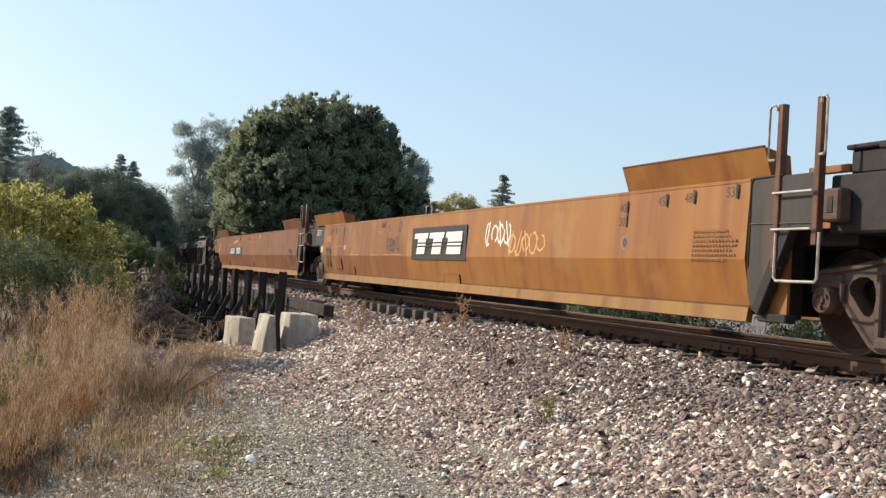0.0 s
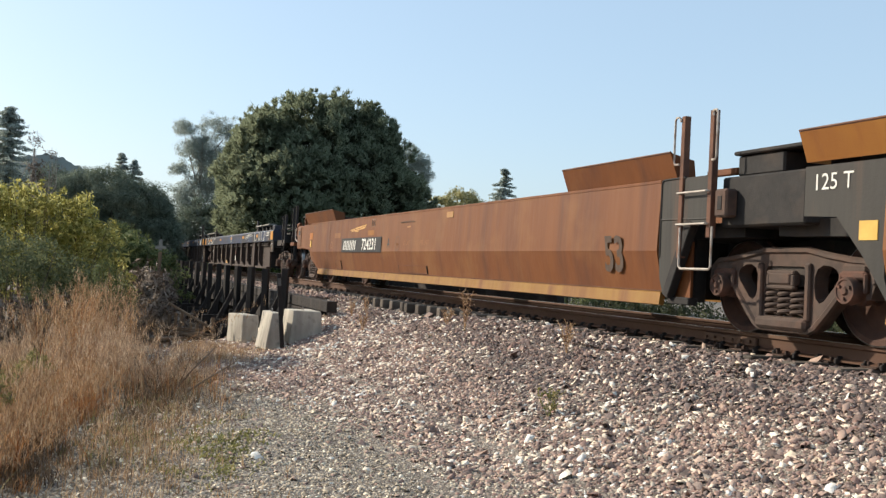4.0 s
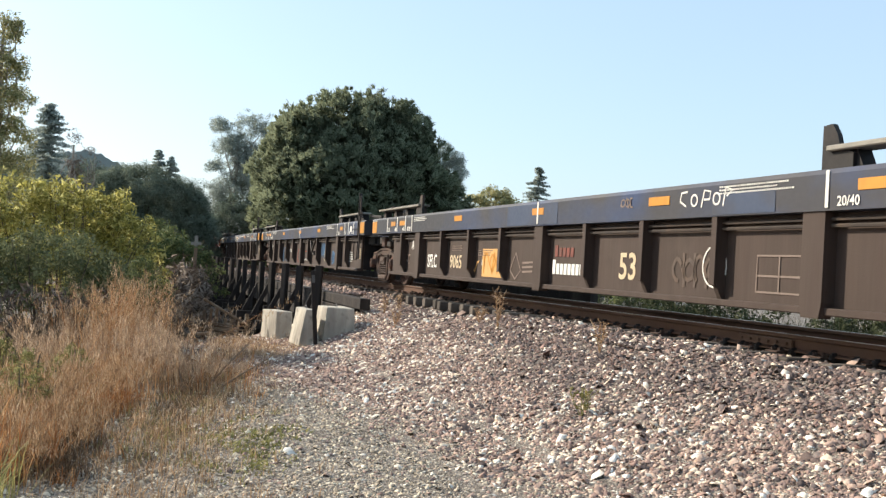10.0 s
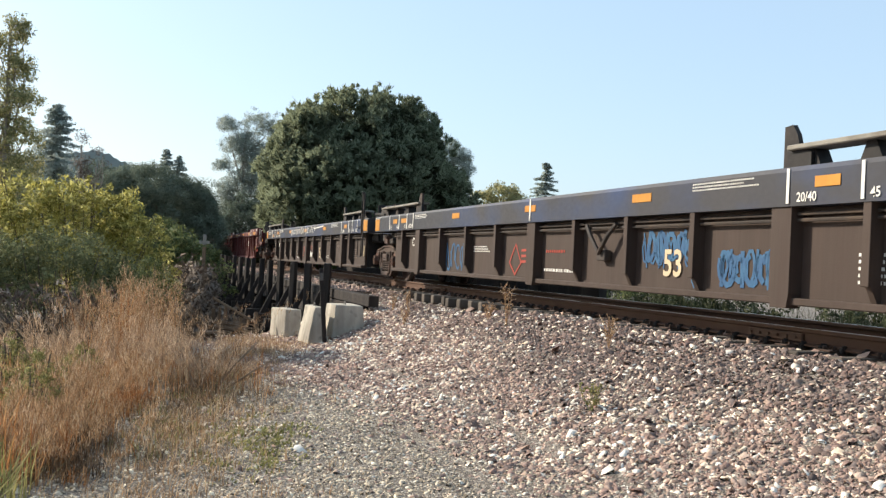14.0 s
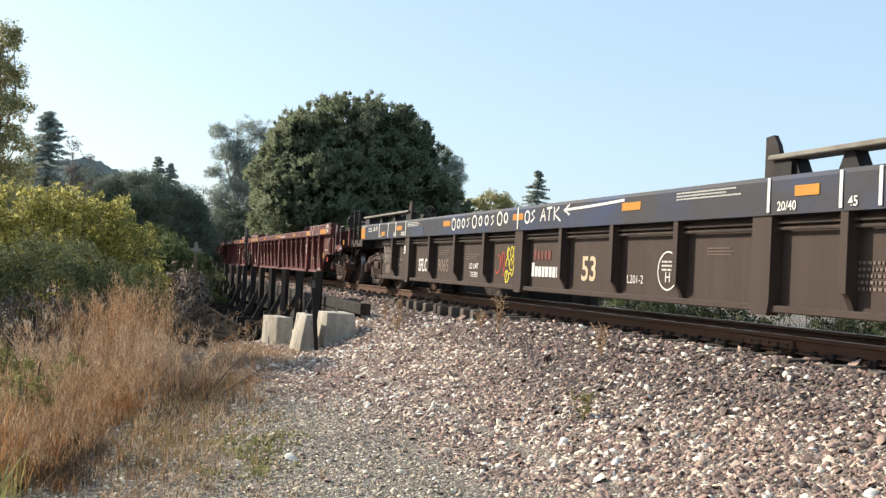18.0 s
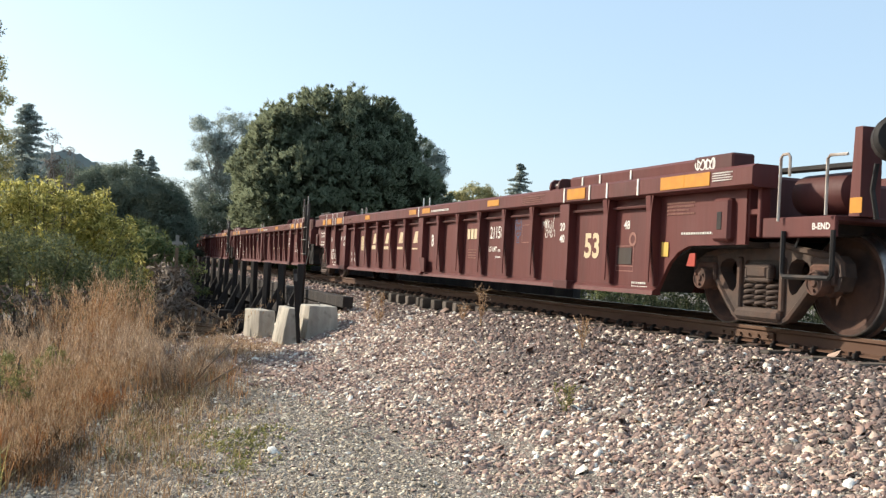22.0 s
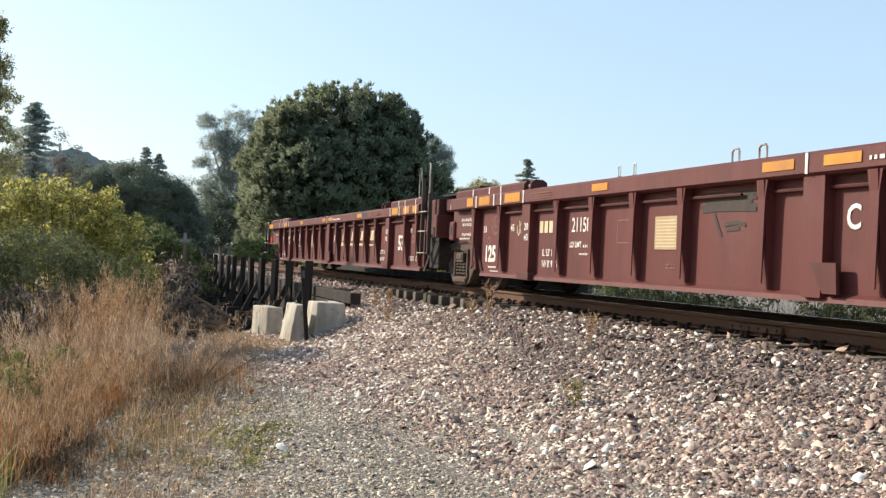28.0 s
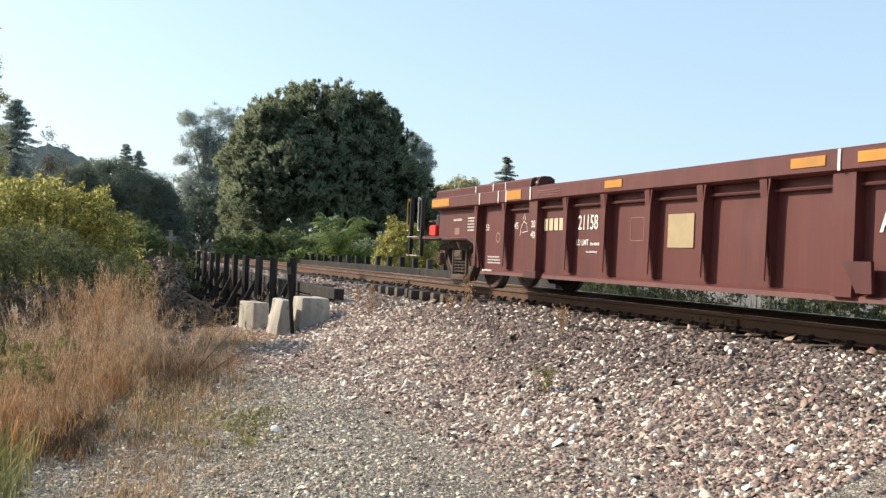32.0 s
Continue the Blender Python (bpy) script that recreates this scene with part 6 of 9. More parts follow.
part("brake_wheel", bw, BLACK, car, "small black spoked brake wheel", pose(-6.10, -0.95, 1.72, 0, 0, 25))
part("brake_housing", Shape().box(-6.55, -6.25, -1.05, -0.85, 1.5, 1.72, 0.03), BLACK, car)
ribbon("graffiti", scrawl(-0.5, 0.26, 0.34, 0.56, 51, 5) + scrawl(-0.48, 0.26, 0.54, 0.76, 52, 5) + scrawl(-0.45, 0.24, 0.74, 0.94, 55, 5), 0.028, YP - 0.004, YELLOW_SPRAY, car, "yellow sprayed letters")
ribbon("mark", scrawl(-0.95, -0.5, 0.45, 0.85, 53, 2), 0.03, YP - 0.005, RED_SPRAY, car)
lettering("stencil", "53", 0.32, CREAM, car, 2.54, YP - 0.003, 0.60, 0.008)
lettering("stencil", "L201-2", 0.10, WHITE, car, 3.80, YP - 0.002, 0.50)
ribbon("round_stencil", [ring(4.56, 0.62, 0.22, 24)], 0.02, YP - 0.005, WHITE, car)
lettering("stencil", "H", 0.12, WHITE, car, 4.56, YP - 0.004, 0.54)
bars("small_print", 4.43, 4.69, 0.62, 0.76, YP - 0.003, WHITE, car, 2, 26)
bars("small_print", 5.35, 5.85, 0.80, 0.90, YP, DIM, car, 2, 27)
loops = []
for k, x in enumerate((-2.74, -2.46, -2.20, -1.95, -1.62, -1.32, -1.02, -0.75, -0.42, -0.15)):
    loops.append(ring(x, 1.36 + 0.01 * k * 0.3, 0.105 if k in (0, 4, 8) else 0.075, 12) if k not in (3, 7) else [(x + 0.06, 1.44), (x - 0.05, 1.42), (x + 0.05, 1.35), (x - 0.06, 1.29)])
loops += [ring(0.72, 1.37, 0.09, 12), [(1.0, 1.46), (0.88, 1.42), (1.0, 1.35), (0.86, 1.29)], [(1.22, 1.29), (1.32, 1.47), (1.40, 1.29)], [(1.25, 1.36), (1.38, 1.37)],
          [(1.44, 1.47), (1.62, 1.475)], [(1.53, 1.47), (1.52, 1.29)], [(1.70, 1.48), (1.70, 1.29)], [(1.86, 1.47), (1.70, 1.38), (1.92, 1.27)], [(2.2, 1.49), (2.02, 1.42), (2.2, 1.35)], [(2.02, 1.42), (2.9, 1.44), (3.5, 1.46), (3.75, 1.47)]]
ribbon("graffiti", loops, 0.035, -1.531, WHITE, car, "long white painted scrawl with an arrow")
for z, (xa, xb), seed in ((0.84, (-8.28, -7.35), 54), (0.62, (-8.2, -7.4), 57), (0.38, (-8.12, -7.62), 58)):
    ribbon("graffiti", scrawl(xa, xb, z, z + 0.22, seed, 6), 0.011, YP - 0.005, PALE_STEEL, car, "white sprayed tag")
ribbon("graffiti", scrawl(-h + 1.27, -h + 1.67, 1.36, 1.48, 56, 5), 0.014, -1.531, WHITE, car, "white chalked tag")
ribbon("graffiti", scrawl(-h + 0.50, -h + 0.72, 1.24, 1.44, 59, 3), 0.014, -1.531, BLUE_SPRAY, car, "small blue tag")
bars("small_print", -h + 0.80, -h + 1.18, 1.36, 1.48, -1.529, WHITE, car, 1, 17)


# -- mineral red well cars with close ribs --
def red_car(label, xr, xf, rear, front, o=0.33, off=None):
    c, h = (xr + xf) / 2, (xf - xr) / 2
    car = thing("well_car", label, "well car", "well cars of the train")
    p0, p1 = -h + 2.0, h - (1.30 if front == "shared" else 1.15)
    k0 = -h + (0.66 if rear == "shared" else -0.30)
    k1 = h + (-1.30 if front == "shared" else 0.66)
    for sy in (-1, 1):
        ch = part("top_chord", Shape().loft([[(x, sy * y, z) for y, z in ((1.50, 1.38), (1.54, 1.405), (1.54, 1.57), (1.50, 1.60), (1.24, 1.60), (1.24, 1.38))] for x in (k0, 0.0, k1)]), MAROON, car)
        def flat(sec):
            return Shape().prism(sec, sy * 1.385, sy * 1.34)
        outline = [(k0 + 0.04, 1.385), (k0 + 0.04, 0.86), (p0 - 0.75, 0.86), (p0 - 0.45, 0.78), (p0 - 0.2, 0.60), (p0, 0.29)]
        outline += [(p1, 0.29), (p1 + 0.02, 1.385)] if front == "shared" else [(p1 - 0.08, 0.29), (p1 + 0.16, 0.62), (p1 + 0.34, 0.75), (p1 + 0.55, 0.82), (h + 0.38, 0.83), (h + 0.38, 1.385)]
        part("side_panel", flat(outline), MAROON, car)
        part("arch_edge", Shape().tube([(x, sy * 1.40, z) for x, z in ((k0 + 0.3, 0.84), (p0 - 0.75, 0.85), (p0 - 0.45, 0.77), (p0 - 0.2, 0.59), (p0 + 0.0, 0.29))], 0.03, 6), MAROON_DARK, car)
        part("bottom_sill", Shape().loft([[(x, sy * y, z) for y, z in ((1.36, 0.35), (1.40, 0.34), (1.45, 0.31), (1.46, 0.26), (1.34, 0.26))] for x in (p0, 0.0, p1 - 0.05)]), MAROON, car)
        k = -8
        while k <= 8:
            x = (off or {}).get(k, o + 1.05 * k - 0.1 * (k == -8) + (0.30 if front == "shared" else 0.13) * (k == 7) + 0.1 * (k == 8))
            wide = k in (-6, 0, 6)
            if wide:
                w = 0.14
                rib = Shape().prism([(x - w, 1.385), (x + w, 1.385), (x + w, 0.56), (x + w * 0.9, 0.30), (x - w * 0.9, 0.30), (x - w, 0.56)], sy * 1.385, sy * 1.50)
                if k:
                    part("rib_foot", Shape().box(x - w - 0.06, x + w + 0.08, min(sy * 1.53, sy * 1.40), max(sy * 1.53, sy * 1.40), 0.25, 0.36, 0.008), MAROON_DARK, car)
            else:
                rib = Shape().prism([(1.385 * sy, 1.385), (1.53 * sy, 1.385), (1.51 * sy, 1.15), (1.44 * sy, 0.45), (1.44 * sy, 0.36), (1.385 * sy, 0.36)], x - 0.045, x + 0.045, "x")
                rib.prism([(x - 0.085, 1.385), (x + 0.085, 1.385), (x + 0.055, 1.20), (x + 0.04, 0.40), (x - 0.04, 0.40), (x - 0.055, 1.20)], sy * 1.50, sy * 1.515, "y",)
            if p0 - 0.45 < x < p1 + 0.05 or wide:
                part("rib", rib, MAROON, car)
            if x + 0.2 < p1 - 0.6 and x > p0:
                part("tie_rod", Shape().tube([(x + 0.06, sy * 1.43, 1.275), (x + 0.98, sy * 1.43, 1.275)], 0.018, 6), MAROON_DARK, car)
            k += 1
        if sy < 0:
            part("hinged_step", Shape().prism([(o + 0.20, 0.34), (o + 0.38, 0.34), (o + 0.36, 0.61), (o + 0.02, 0.61)], -1.515, -1.48), MAROON_DARK, car)
        # raised guides with hinge blocks and pale marks
        for x0, x1, hx in ((k0, o - 6.32, o - 6.25), (o + 6.34, k1 if front == "shared" else h - 0.47, o + 6.0)):
            part("guide_rail", Shape().loft([[(x, sy * y, z) for y, z in ((1.44, 1.60), (1.45, 1.71), (1.42, 1.74), (1.22, 1.74), (1.22, 1.60))] for x in (x0, x1)]), MAROON, ch)
            hb = part("hinge_block", Shape().box(hx - 0.10, hx + 0.10, min(sy * 1.47, sy * 1.26), max(sy * 1.47, sy * 1.26), 1.595, 1.66, 0.015), MAROON_DARK, ch)
            for e in (-0.13, 0.13):
                part("hinge_cheek", Shape().prism([(sy * 1.50, 1.54), (sy * 1.53, 1.62), (sy * 1.52, 1.69), (sy * 1.47, 1.735), (sy * 1.34, 1.74), (sy * 1.27, 1.70), (sy * 1.26, 1.56)], hx + e - 0.022, hx + e + 0.022, "x"), MAROON_DARK, hb)
            part("hinge_pin", Shape().tube([(hx - 0.14, sy * 1.44, 1.655), (hx + 0.14, sy * 1.44, 1.655)], 0.028, 8), PALE_STEEL, hb)
        if sy > 0:
            continue
        y = -1.545
        for x, w in ((o - 0.42, 0.46), (o + 0.43, 0.46), (o + 3.83, 0.48), (o - 3.92, 0.42)):
            part("reflector", Shape().box(x - w / 2, x + w / 2, y - 0.004, y + 0.003, 1.45, 1.545, 0.002), REFLEX, ch, "orange reflective strip")
        fr = h - 3.40 if front == "shared" else h - 3.40
        rear_end = (k0 + 0.02, k0 + 0.95) if rear == "coupler" else (o - 8.74, o - 8.44)
        lead_end = ((h - 3.24, h - 2.78), (h - 2.36, h - 1.95), (h - 1.70, h - 1.40)) if front == "shared" else ((h - 3.29, h - 2.78), (h - 0.97, h - 0.5), (h - 0.496, h - 0.03))
        for a, b in lead_end + ((rear_end, (o - 8.16, o - 7.68), (o - 7.05, o - 6.45)) if rear == "shared" else (rear_end, (o - 7.22, o - 6.65))):
            part("reflector", Shape().box(a, b, y - 0.004, y + 0.003, 1.425, 1.565, 0.002), REFLEX, ch, "orange reflective strip")
        for x in (o - 0.02, h - 3.38, h - 2.66, h - 2.20, h - 1.46, o - 8.29, o - 7.50, o - 7.2, o - 6.32):
            part("load_line", Shape().box(x - 0.018, x + 0.018, y - 0.006, y + 0.003, 1.395, 1.585, 0.002), WHITE, ch)
        for x in (h - 3.05, h - 2.57, h - 1.80, o - 8.7, o - 7.95, o - 7.45):
            part("load_line", Shape().box(x - 0.018, x + 0.018, -1.456, -1.448, 1.61, 1.72, 0.002), WHITE, ch)
        bars("small_print", 5.3, 6.1, 1.44, 1.55, y, GHOST, ch, 3, 31)
        bars("small_print", o + 0.75, o + 1.75, 1.46, 1.53, y, WHITE, ch, 1, 32)
        bars("small_print", o - 6.05, o - 5.25, 1.44, 1.54, y, GHOST, ch, 2, 33)
        ym = -1.388
        lettering("stencil", "20", 0.10, WHITE, car, o + 6.27, -1.504, 1.07, 0.003)
        lettering("stencil", "40", 0.10, WHITE, car, o + 6.27, -1.504, 0.91, 0.003)
        lettering("stencil", "53", 0.30, CREAM if front != "shared" else WHITE, car, o + (7.06 if front == "shared" else 6.92), ym - 0.002, 0.81, 0.012)
        lettering("stencil", "48", 0.10, WHITE, car, o + 7.80, ym - 0.002, 1.07, 0.002)
        ribbon("round_stencil", [ring(o + 7.95, 0.90, 0.07, 16)], 0.035, ym - 0.003, GHOST, car)
        if rear == "shared":
            lettering("stencil", "1251", 0.25, WHITE, car, o - 7.88, ym - 0.002, 0.62, 0.012, 0.92)
            lettering("stencil", "53", 0.10, WHITE, car, o - 8.22, ym - 0.002, 1.03, 0.002)
            lettering("stencil", "45", 0.10, WHITE, car, o - 7.05, ym - 0.002, 1.04, 0.002)
        else:
            lettering("stencil", "53", 0.10, WHITE, car, -8.10, ym - 0.002, 1.02, 0.002)
            lettering("stencil", "45", 0.10, WHITE, car, -6.95, ym - 0.002, 1.03, 0.002)
            ribbon("round_stencil", [ring(-7.65, 0.86, 0.075, 16)], 0.03, ym - 0.003, GHOST, car)
            bars("small_print", -8.05, -7.5, 0.44, 0.58, ym, WHITE, car, 2, 48)
            bars("small_print", -8.05, -7.65, 0.31, 0.37, -1.475, WHITE, car, 1, 49)
            bars("small_print", -9.7, -9.2, 1.16, 1.24, ym, WHITE, car, 1, 50)
            plate("print_patch", -9.62, -9.38, 0.92, 1.04, ym, GHOST, car)
            ribbon("graffiti", [[(-6.80, 0.88), (-6.77, 1.02), (-6.68, 1.10), (-6.57, 1.06), (-6.54, 0.95), (-6.72, 0.93)], [(-6.72, 1.12), (-6.66, 1.22), (-6.62, 1.12)]], 0.014, ym - 0.004, WHITE, car, "thin white drawing")
        lettering("stencil", "20", 0.10, WHITE, car, o - 6.27, -1.504, 1.04, 0.002)
        lettering("stencil", "40", 0.10, WHITE, car, o - 6.27, -1.504, 0.88, 0.002)
        if rear == "shared":
            for k, line in enumerate(("SPECIAL BRAKE BEAM", "SEE BADGE PLATE", "", "36 INCH WHEELS")):
                if line:
                    lettering("stencil", line, 0.05, WHITE, car, -h + 1.16, -1.406, 1.215 - 0.085 * k, 0.001, 0.8)
            bars("small_print", -h + 0.82, -h + 1.38, 0.875, 0.935, -1.402, WHITE, car, 1, 36)
            ribbon("graffiti", [ring(o - 7.75, 1.14, 0.17, 14, 2.6, 6.8), ring(o - 7.75, 1.16, 0.09, 10), ring(o - 7.81, 1.18, 0.03, 6), ring(o - 7.69, 1.18, 0.03, 6), [(o - 7.88, 0.98), (o - 7.8, 0.95), (o - 7.66, 0.97)]], 0.011, ym - 0.003, GHOST, car, "thin chalked animal face")
            ribbon("round_stencil", [ring(o - 8.03, 0.845, 0.06, 14)], 0.016, ym - 0.003, GHOST, car)
            ribbon("round_stencil", [ring(o - 7.58, 0.855, 0.07, 14), ring(o - 7.58, 0.855, 0.035, 10)], 0.024, ym - 0.003, BEIGE, car)
            for dz in (0.0, 0.07, 0.14):
                bars("small_print", o - 8.02 + dz, o - 7.55 - dz * 0.3, 0.46 - dz - 0.06, 0.46 - dz, ym, WHITE, car, 1, int(60 + 100 * dz))
        else:
            bars("small_print", -9.0, -8.5, 0.98, 1.24, ym, WHITE, car, 4, 35)
        if rear == "shared":
            lettering("stencil", "IL 53' 1-3/4", 0.095, WHITE, car, o - 5.64, ym - 0.002, 0.66, 0.002, 0.85)
            lettering("stencil", "IW 8' 9-7/8", 0.095, WHITE, car, o - 5.64, ym - 0.002, 0.50, 0.002, 0.85)
    floor_and_ends(car, p0 + 0.1, p1 - 0.1, MAROON_DARK, 1.4, 1.30)
    part("well_floor", Shape().box(p0 + 0.2, p1 - 0.2, -1.28, 1.28, 0.38, 0.40, 0.004), MAROON_DARK, car)
    for xt, s, kind in ((-h, -1, rear), (h, 1, front)):
        if kind == "shared":
            articulated_end(car, xt, s, BLACK)
    if rear == "shared":
        part("end_body", Shape().box(-h + 0.42, -h + 1.4, -1.40, 1.40, 0.88, 1.62, 0.03), MAROON, car)
        for x in (-h + 1.28, -h + 1.83):
            upright(car, x, 1.48, 0.58, 2.37, DUSTY_DARK, WHITE, 1, 0.40, 0.20)
        part("jacking_pad", Shape().box(-h + 0.36, -h + 0.60, -1.45, -1.2, 0.86, 1.20, 0.02), MAROON, car)
        part("pad_slot", Shape().box(-h + 0.44, -h + 0.52, -1.456, -1.445, 0.95, 1.12, 0.03), BLACK, car)
        part("roof_plate", Shape().box(-h + 0.5, -h + 1.6, -1.36, 1.36, 1.755, 1.80, 0.01), BLACK, car)
        bars("small_print", -h + 0.40, -h + 0.72, 1.42, 1.52, -1.456, WHITE, car, 3, 38)
    if front == "shared":
        part("end_body", Shape().box(h - 1.25, h - 0.50, -1.38, 1.38, 0.98, 1.66, 0.015), MAROON_DARK, car)
        part("jacking_pad", Shape().box(h - 0.62, h - 0.38, -1.45, -1.1, 0.92, 1.36, 0.015), MAROON, car)
        part("pad_slot", Shape().box(h - 0.56, h - 0.47, -1.466, -1.455, 0.92, 1.12, 0.03), BLACK, car)
        part("roof_plate", Shape().box(h - 0.62, h + 0.72, -1.30, 1.30, 1.70, 1.735, 0.01), BLACK, car)
        part("end_beam", Shape().box(h - 0.45, h + 0.25, -1.25, 1.25, 1.42, 1.66, 0.03), MAROON_DARK, car)
        part("end_brace", Shape().prism([(h - 1.28, 0.26), (h - 1.18, 0.26), (h - 0.62, 0.80), (h - 0.62, 0.95)], -1.40, -1.385), BLACK, car)
        part("end_brace", Shape().prism([(h - 1.28, 0.26), (h - 1.18, 0.26), (h - 0.62, 0.80), (h - 0.62, 0.95)], 1.34, 1.40), BLACK, car)
        # black block that fills the opening under the end
        part("end_shroud", Shape().box(h - 1.20, h - 0.62, -1.30, 1.30, 0.32, 0.96, 0.02), BLACK, car)
        for x, top, s in ((h - 1.20, 2.30, -1), (h - 0.75, 2.36, 1)):
            upright(car, x, -1.50, 0.58, top, DUSTY_DARK, PALE_STEEL, s, 0.55, 0.20)
        rungs(car, h - 1.20, h - 0.75, -1.50, (0.62, 1.04, 1.42))
        bars("small_print", h - 1.12, h - 0.86, 0.80, 1.02, -1.39, WHITE, car, 4, 39)
    else:
        # brake wheel end with its platform
        coupler(car, h, 1, BLACK)
        part("underframe", Shape().box(h - 1.0, h + 1.3, -1.05, 1.05, 0.92, 1.05, 0.02), BLACK, car)
        part("arch_lining", Shape().prism([(p1 - 0.1, 0.30), (p1 + 0.14, 0.62), (p1 + 0.53, 0.80), (h + 0.36, 0.81), (h + 0.36, 0.86), (p1 + 0.5, 0.86), (p1 - 0.12, 0.6)], -1.34, -0.9), BLACK, car)
        part("end_body", Shape().box(h - 0.7, h + 0.30, -1.26, 1.26, 0.90, 1.54, 0.03), MAROON_DARK, car)
        blk = part("guide_block", Shape().box(h - 0.46, h + 0.24, -1.47, -1.2, 1.56, 1.75, 0.02), MAROON_DARK, car)
        ribbon("graffiti", scrawl(h - 0.42, h - 0.06, 1.60, 1.72, 76, 4), 0.018, -1.473, WHITE, blk, "white sprayed tag")
        pad = part("jacking_pad", Shape().box(h - 0.10, h + 0.20, -1.46, -1.30, 0.86, 1.30, 0.03), MAROON, car)
        part("pad_slot", Shape().box(h + 0.00, h + 0.08, -1.466, -1.455, 0.98, 1.16, 0.03), BLACK, pad)
        part("red_plate", Shape().prism([(h - 0.68, 0.60), (h - 0.52, 0.60), (h - 0.52, 0.74), (h - 0.62, 0.74)], -1.36, -1.342), RED_SPRAY, car)
        for x in (h + 0.36, h + 0.54):
            part("end_post", Shape().box(x - 0.03, x + 0.03, -1.36, -1.24, 0.90, 1.40, 0.01), MAROON, car)
        part("end_post_tie", Shape().box(h + 0.34, h + 0.56, -1.35, -1.25, 1.12, 1.18, 0.01), MAROON, car)
        part("air_reservoir", Shape().lathe([(0.0, -0.40), (0.12, -0.40), (0.19, -0.34), (0.20, -0.26), (0.20, 0.26), (0.19, 0.34), (0.12, 0.40), (0.0, 0.40)], 20, pose(h + 0.95, -0.85, 1.33, 0, 0, 90)), MAROON_DARK, car, "mineral red air reservoir", smooth=True)
        part("end_rail", Shape().beam((h + 0.30, -1.0, 1.58), (h + 1.6, -1.0, 1.56), 0.12, 0.05), BLACK, car)
        part("deck", Shape().box(h + 0.66, h + 1.66, -1.38, 1.38, 1.03, 1.08, 0.01), MAROON_DARK, car)
        edge = part("deck_edge", Shape().box(h + 0.66, h + 1.66, -1.40, -1.36, 0.89, 1.08, 0.01), MAROON, car)
        lettering("stencil", "B-END", 0.055, WHITE, edge, h + 1.48, -1.402, 0.985, 0.002)
        plate("end_mark", h + 1.83, h + 1.97, 1.09, 1.22, -1.40, REFLEX, car, "orange reflective strip")
        part("brake_mast", Shape().prism([(h + 1.61, 1.08), (h + 1.74, 1.08), (h + 1.74, 1.86), (h + 1.65, 1.86)], -1.22, -1.0), MAROON, car)
        part("brake_housing", Shape().lathe([(0.0, -0.20), (0.15, -0.20), (0.19, -0.16), (0.20, 0.0), (0.17, 0.12), (0.0, 0.12)], 18, pose(h + 2.02, -1.12, 1.72, 0, 0, 50)), BLACK, car, smooth=True)
        wheel = Shape().tube([(0, 0.30 * math.cos(a), 0.30 * math.sin(a)) for a in [i * math.pi / 12 for i in range(25)]], 0.018, 6)
        for i in range(6):
            a = i * math.pi / 3 + 0.3
            wheel.tube([(-0.04, 0, 0), (0, 0.30 * math.cos(a), 0.30 * math.sin(a))], 0.013, 5)
        wheel.tube([(-0.3, 0, 0), (0.02, 0, 0)], 0.035, 8)
        part("brake_wheel", wheel, BLACK, car, "black spoked hand brake wheel", pose(h + 2.36, -1.1, 1.74, 0, 0, -40))
        part("brake_chain", Shape().tube([(h + 1.9, -1.2, 1.52), (h + 1.86, -1.2, 1.3), (h + 1.9, -1.18, 1.05)], 0.022, 6), BLACK, car)
        part("grab_iron", Shape().tube([(h + 0.94, -1.44, 1.04), (h + 0.95, -1.44, 1.63), (h + 0.98, -1.44, 1.66), (h + 1.05, -1.44, 1.66), (h + 1.08, -1.44, 1.63), (h + 1.08, -1.44, 1.45)], 0.014, 6), PALE_STEEL, car, smooth=True)
        part("grab_iron", Shape().tube([(h + 1.58, -1.44, 1.08), (h + 1.58, -1.44, 1.57), (h + 1.61, -1.44, 1.60), (h + 1.78, -1.40, 1.60)], 0.014, 6), PALE_STEEL, car, smooth=True)
        part("step_stirrup", Shape().tube([(h + 1.00, -1.42, 0.95), (h + 1.00, -1.42, 0.56), (h + 1.03, -1.42, 0.53), (h + 1.63, -1.42, 0.53), (h + 1.66, -1.42, 0.56), (h + 1.66, -1.42, 0.95)], 0.024, 6), BLACK, car, smooth=True)
    if rear == "coupler":
        coupler(car, -h, -1, BLACK)
        part("underframe", Shape().box(-h - 0.28, -h + 1.5, -1.1, 1.1, 0.90, 1.08, 0.02), BLACK, car)
        part("end_body", Shape().box(-h - 0.28, -h + 0.6, -1.38, 1.38, 0.90, 1.55, 0.03), MAROON, car)
        part("deck", Shape().box(-h - 2.0, -h - 0.28, -1.38, 1.38, 0.84, 0.90, 0.01), MAROON_DARK, car)
        part("crossover", Shape().box(-h - 1.4, -h - 0.3, -1.2, 1.2, 1.18, 1.22, 0.01), MAROON_DARK, car)
        for x, s in ((-h - 1.28, -1), (-h - 1.96, -1)):
            upright(car, x, -1.40, 0.52, 1.67, BLACK, YELLOW if x < -h - 1.5 else WHITE, s, 0.62)
        for x in (-h - 1.28, -h - 1.96):
            upright(car, x, 1.40, 0.52, 1.67, BLACK, BLACK, -1, 0.62)
        rungs(car, -h - 1.96, -h - 1.28, -1.40, (0.52, 0.89))
        dev = part("rear_marker", Shape().box(-h - 0.80, -h - 0.44, -1.40, -1.1, 0.90, 1.11, 0.02), RED_LAMP, car, "bright red end-of-train marker")
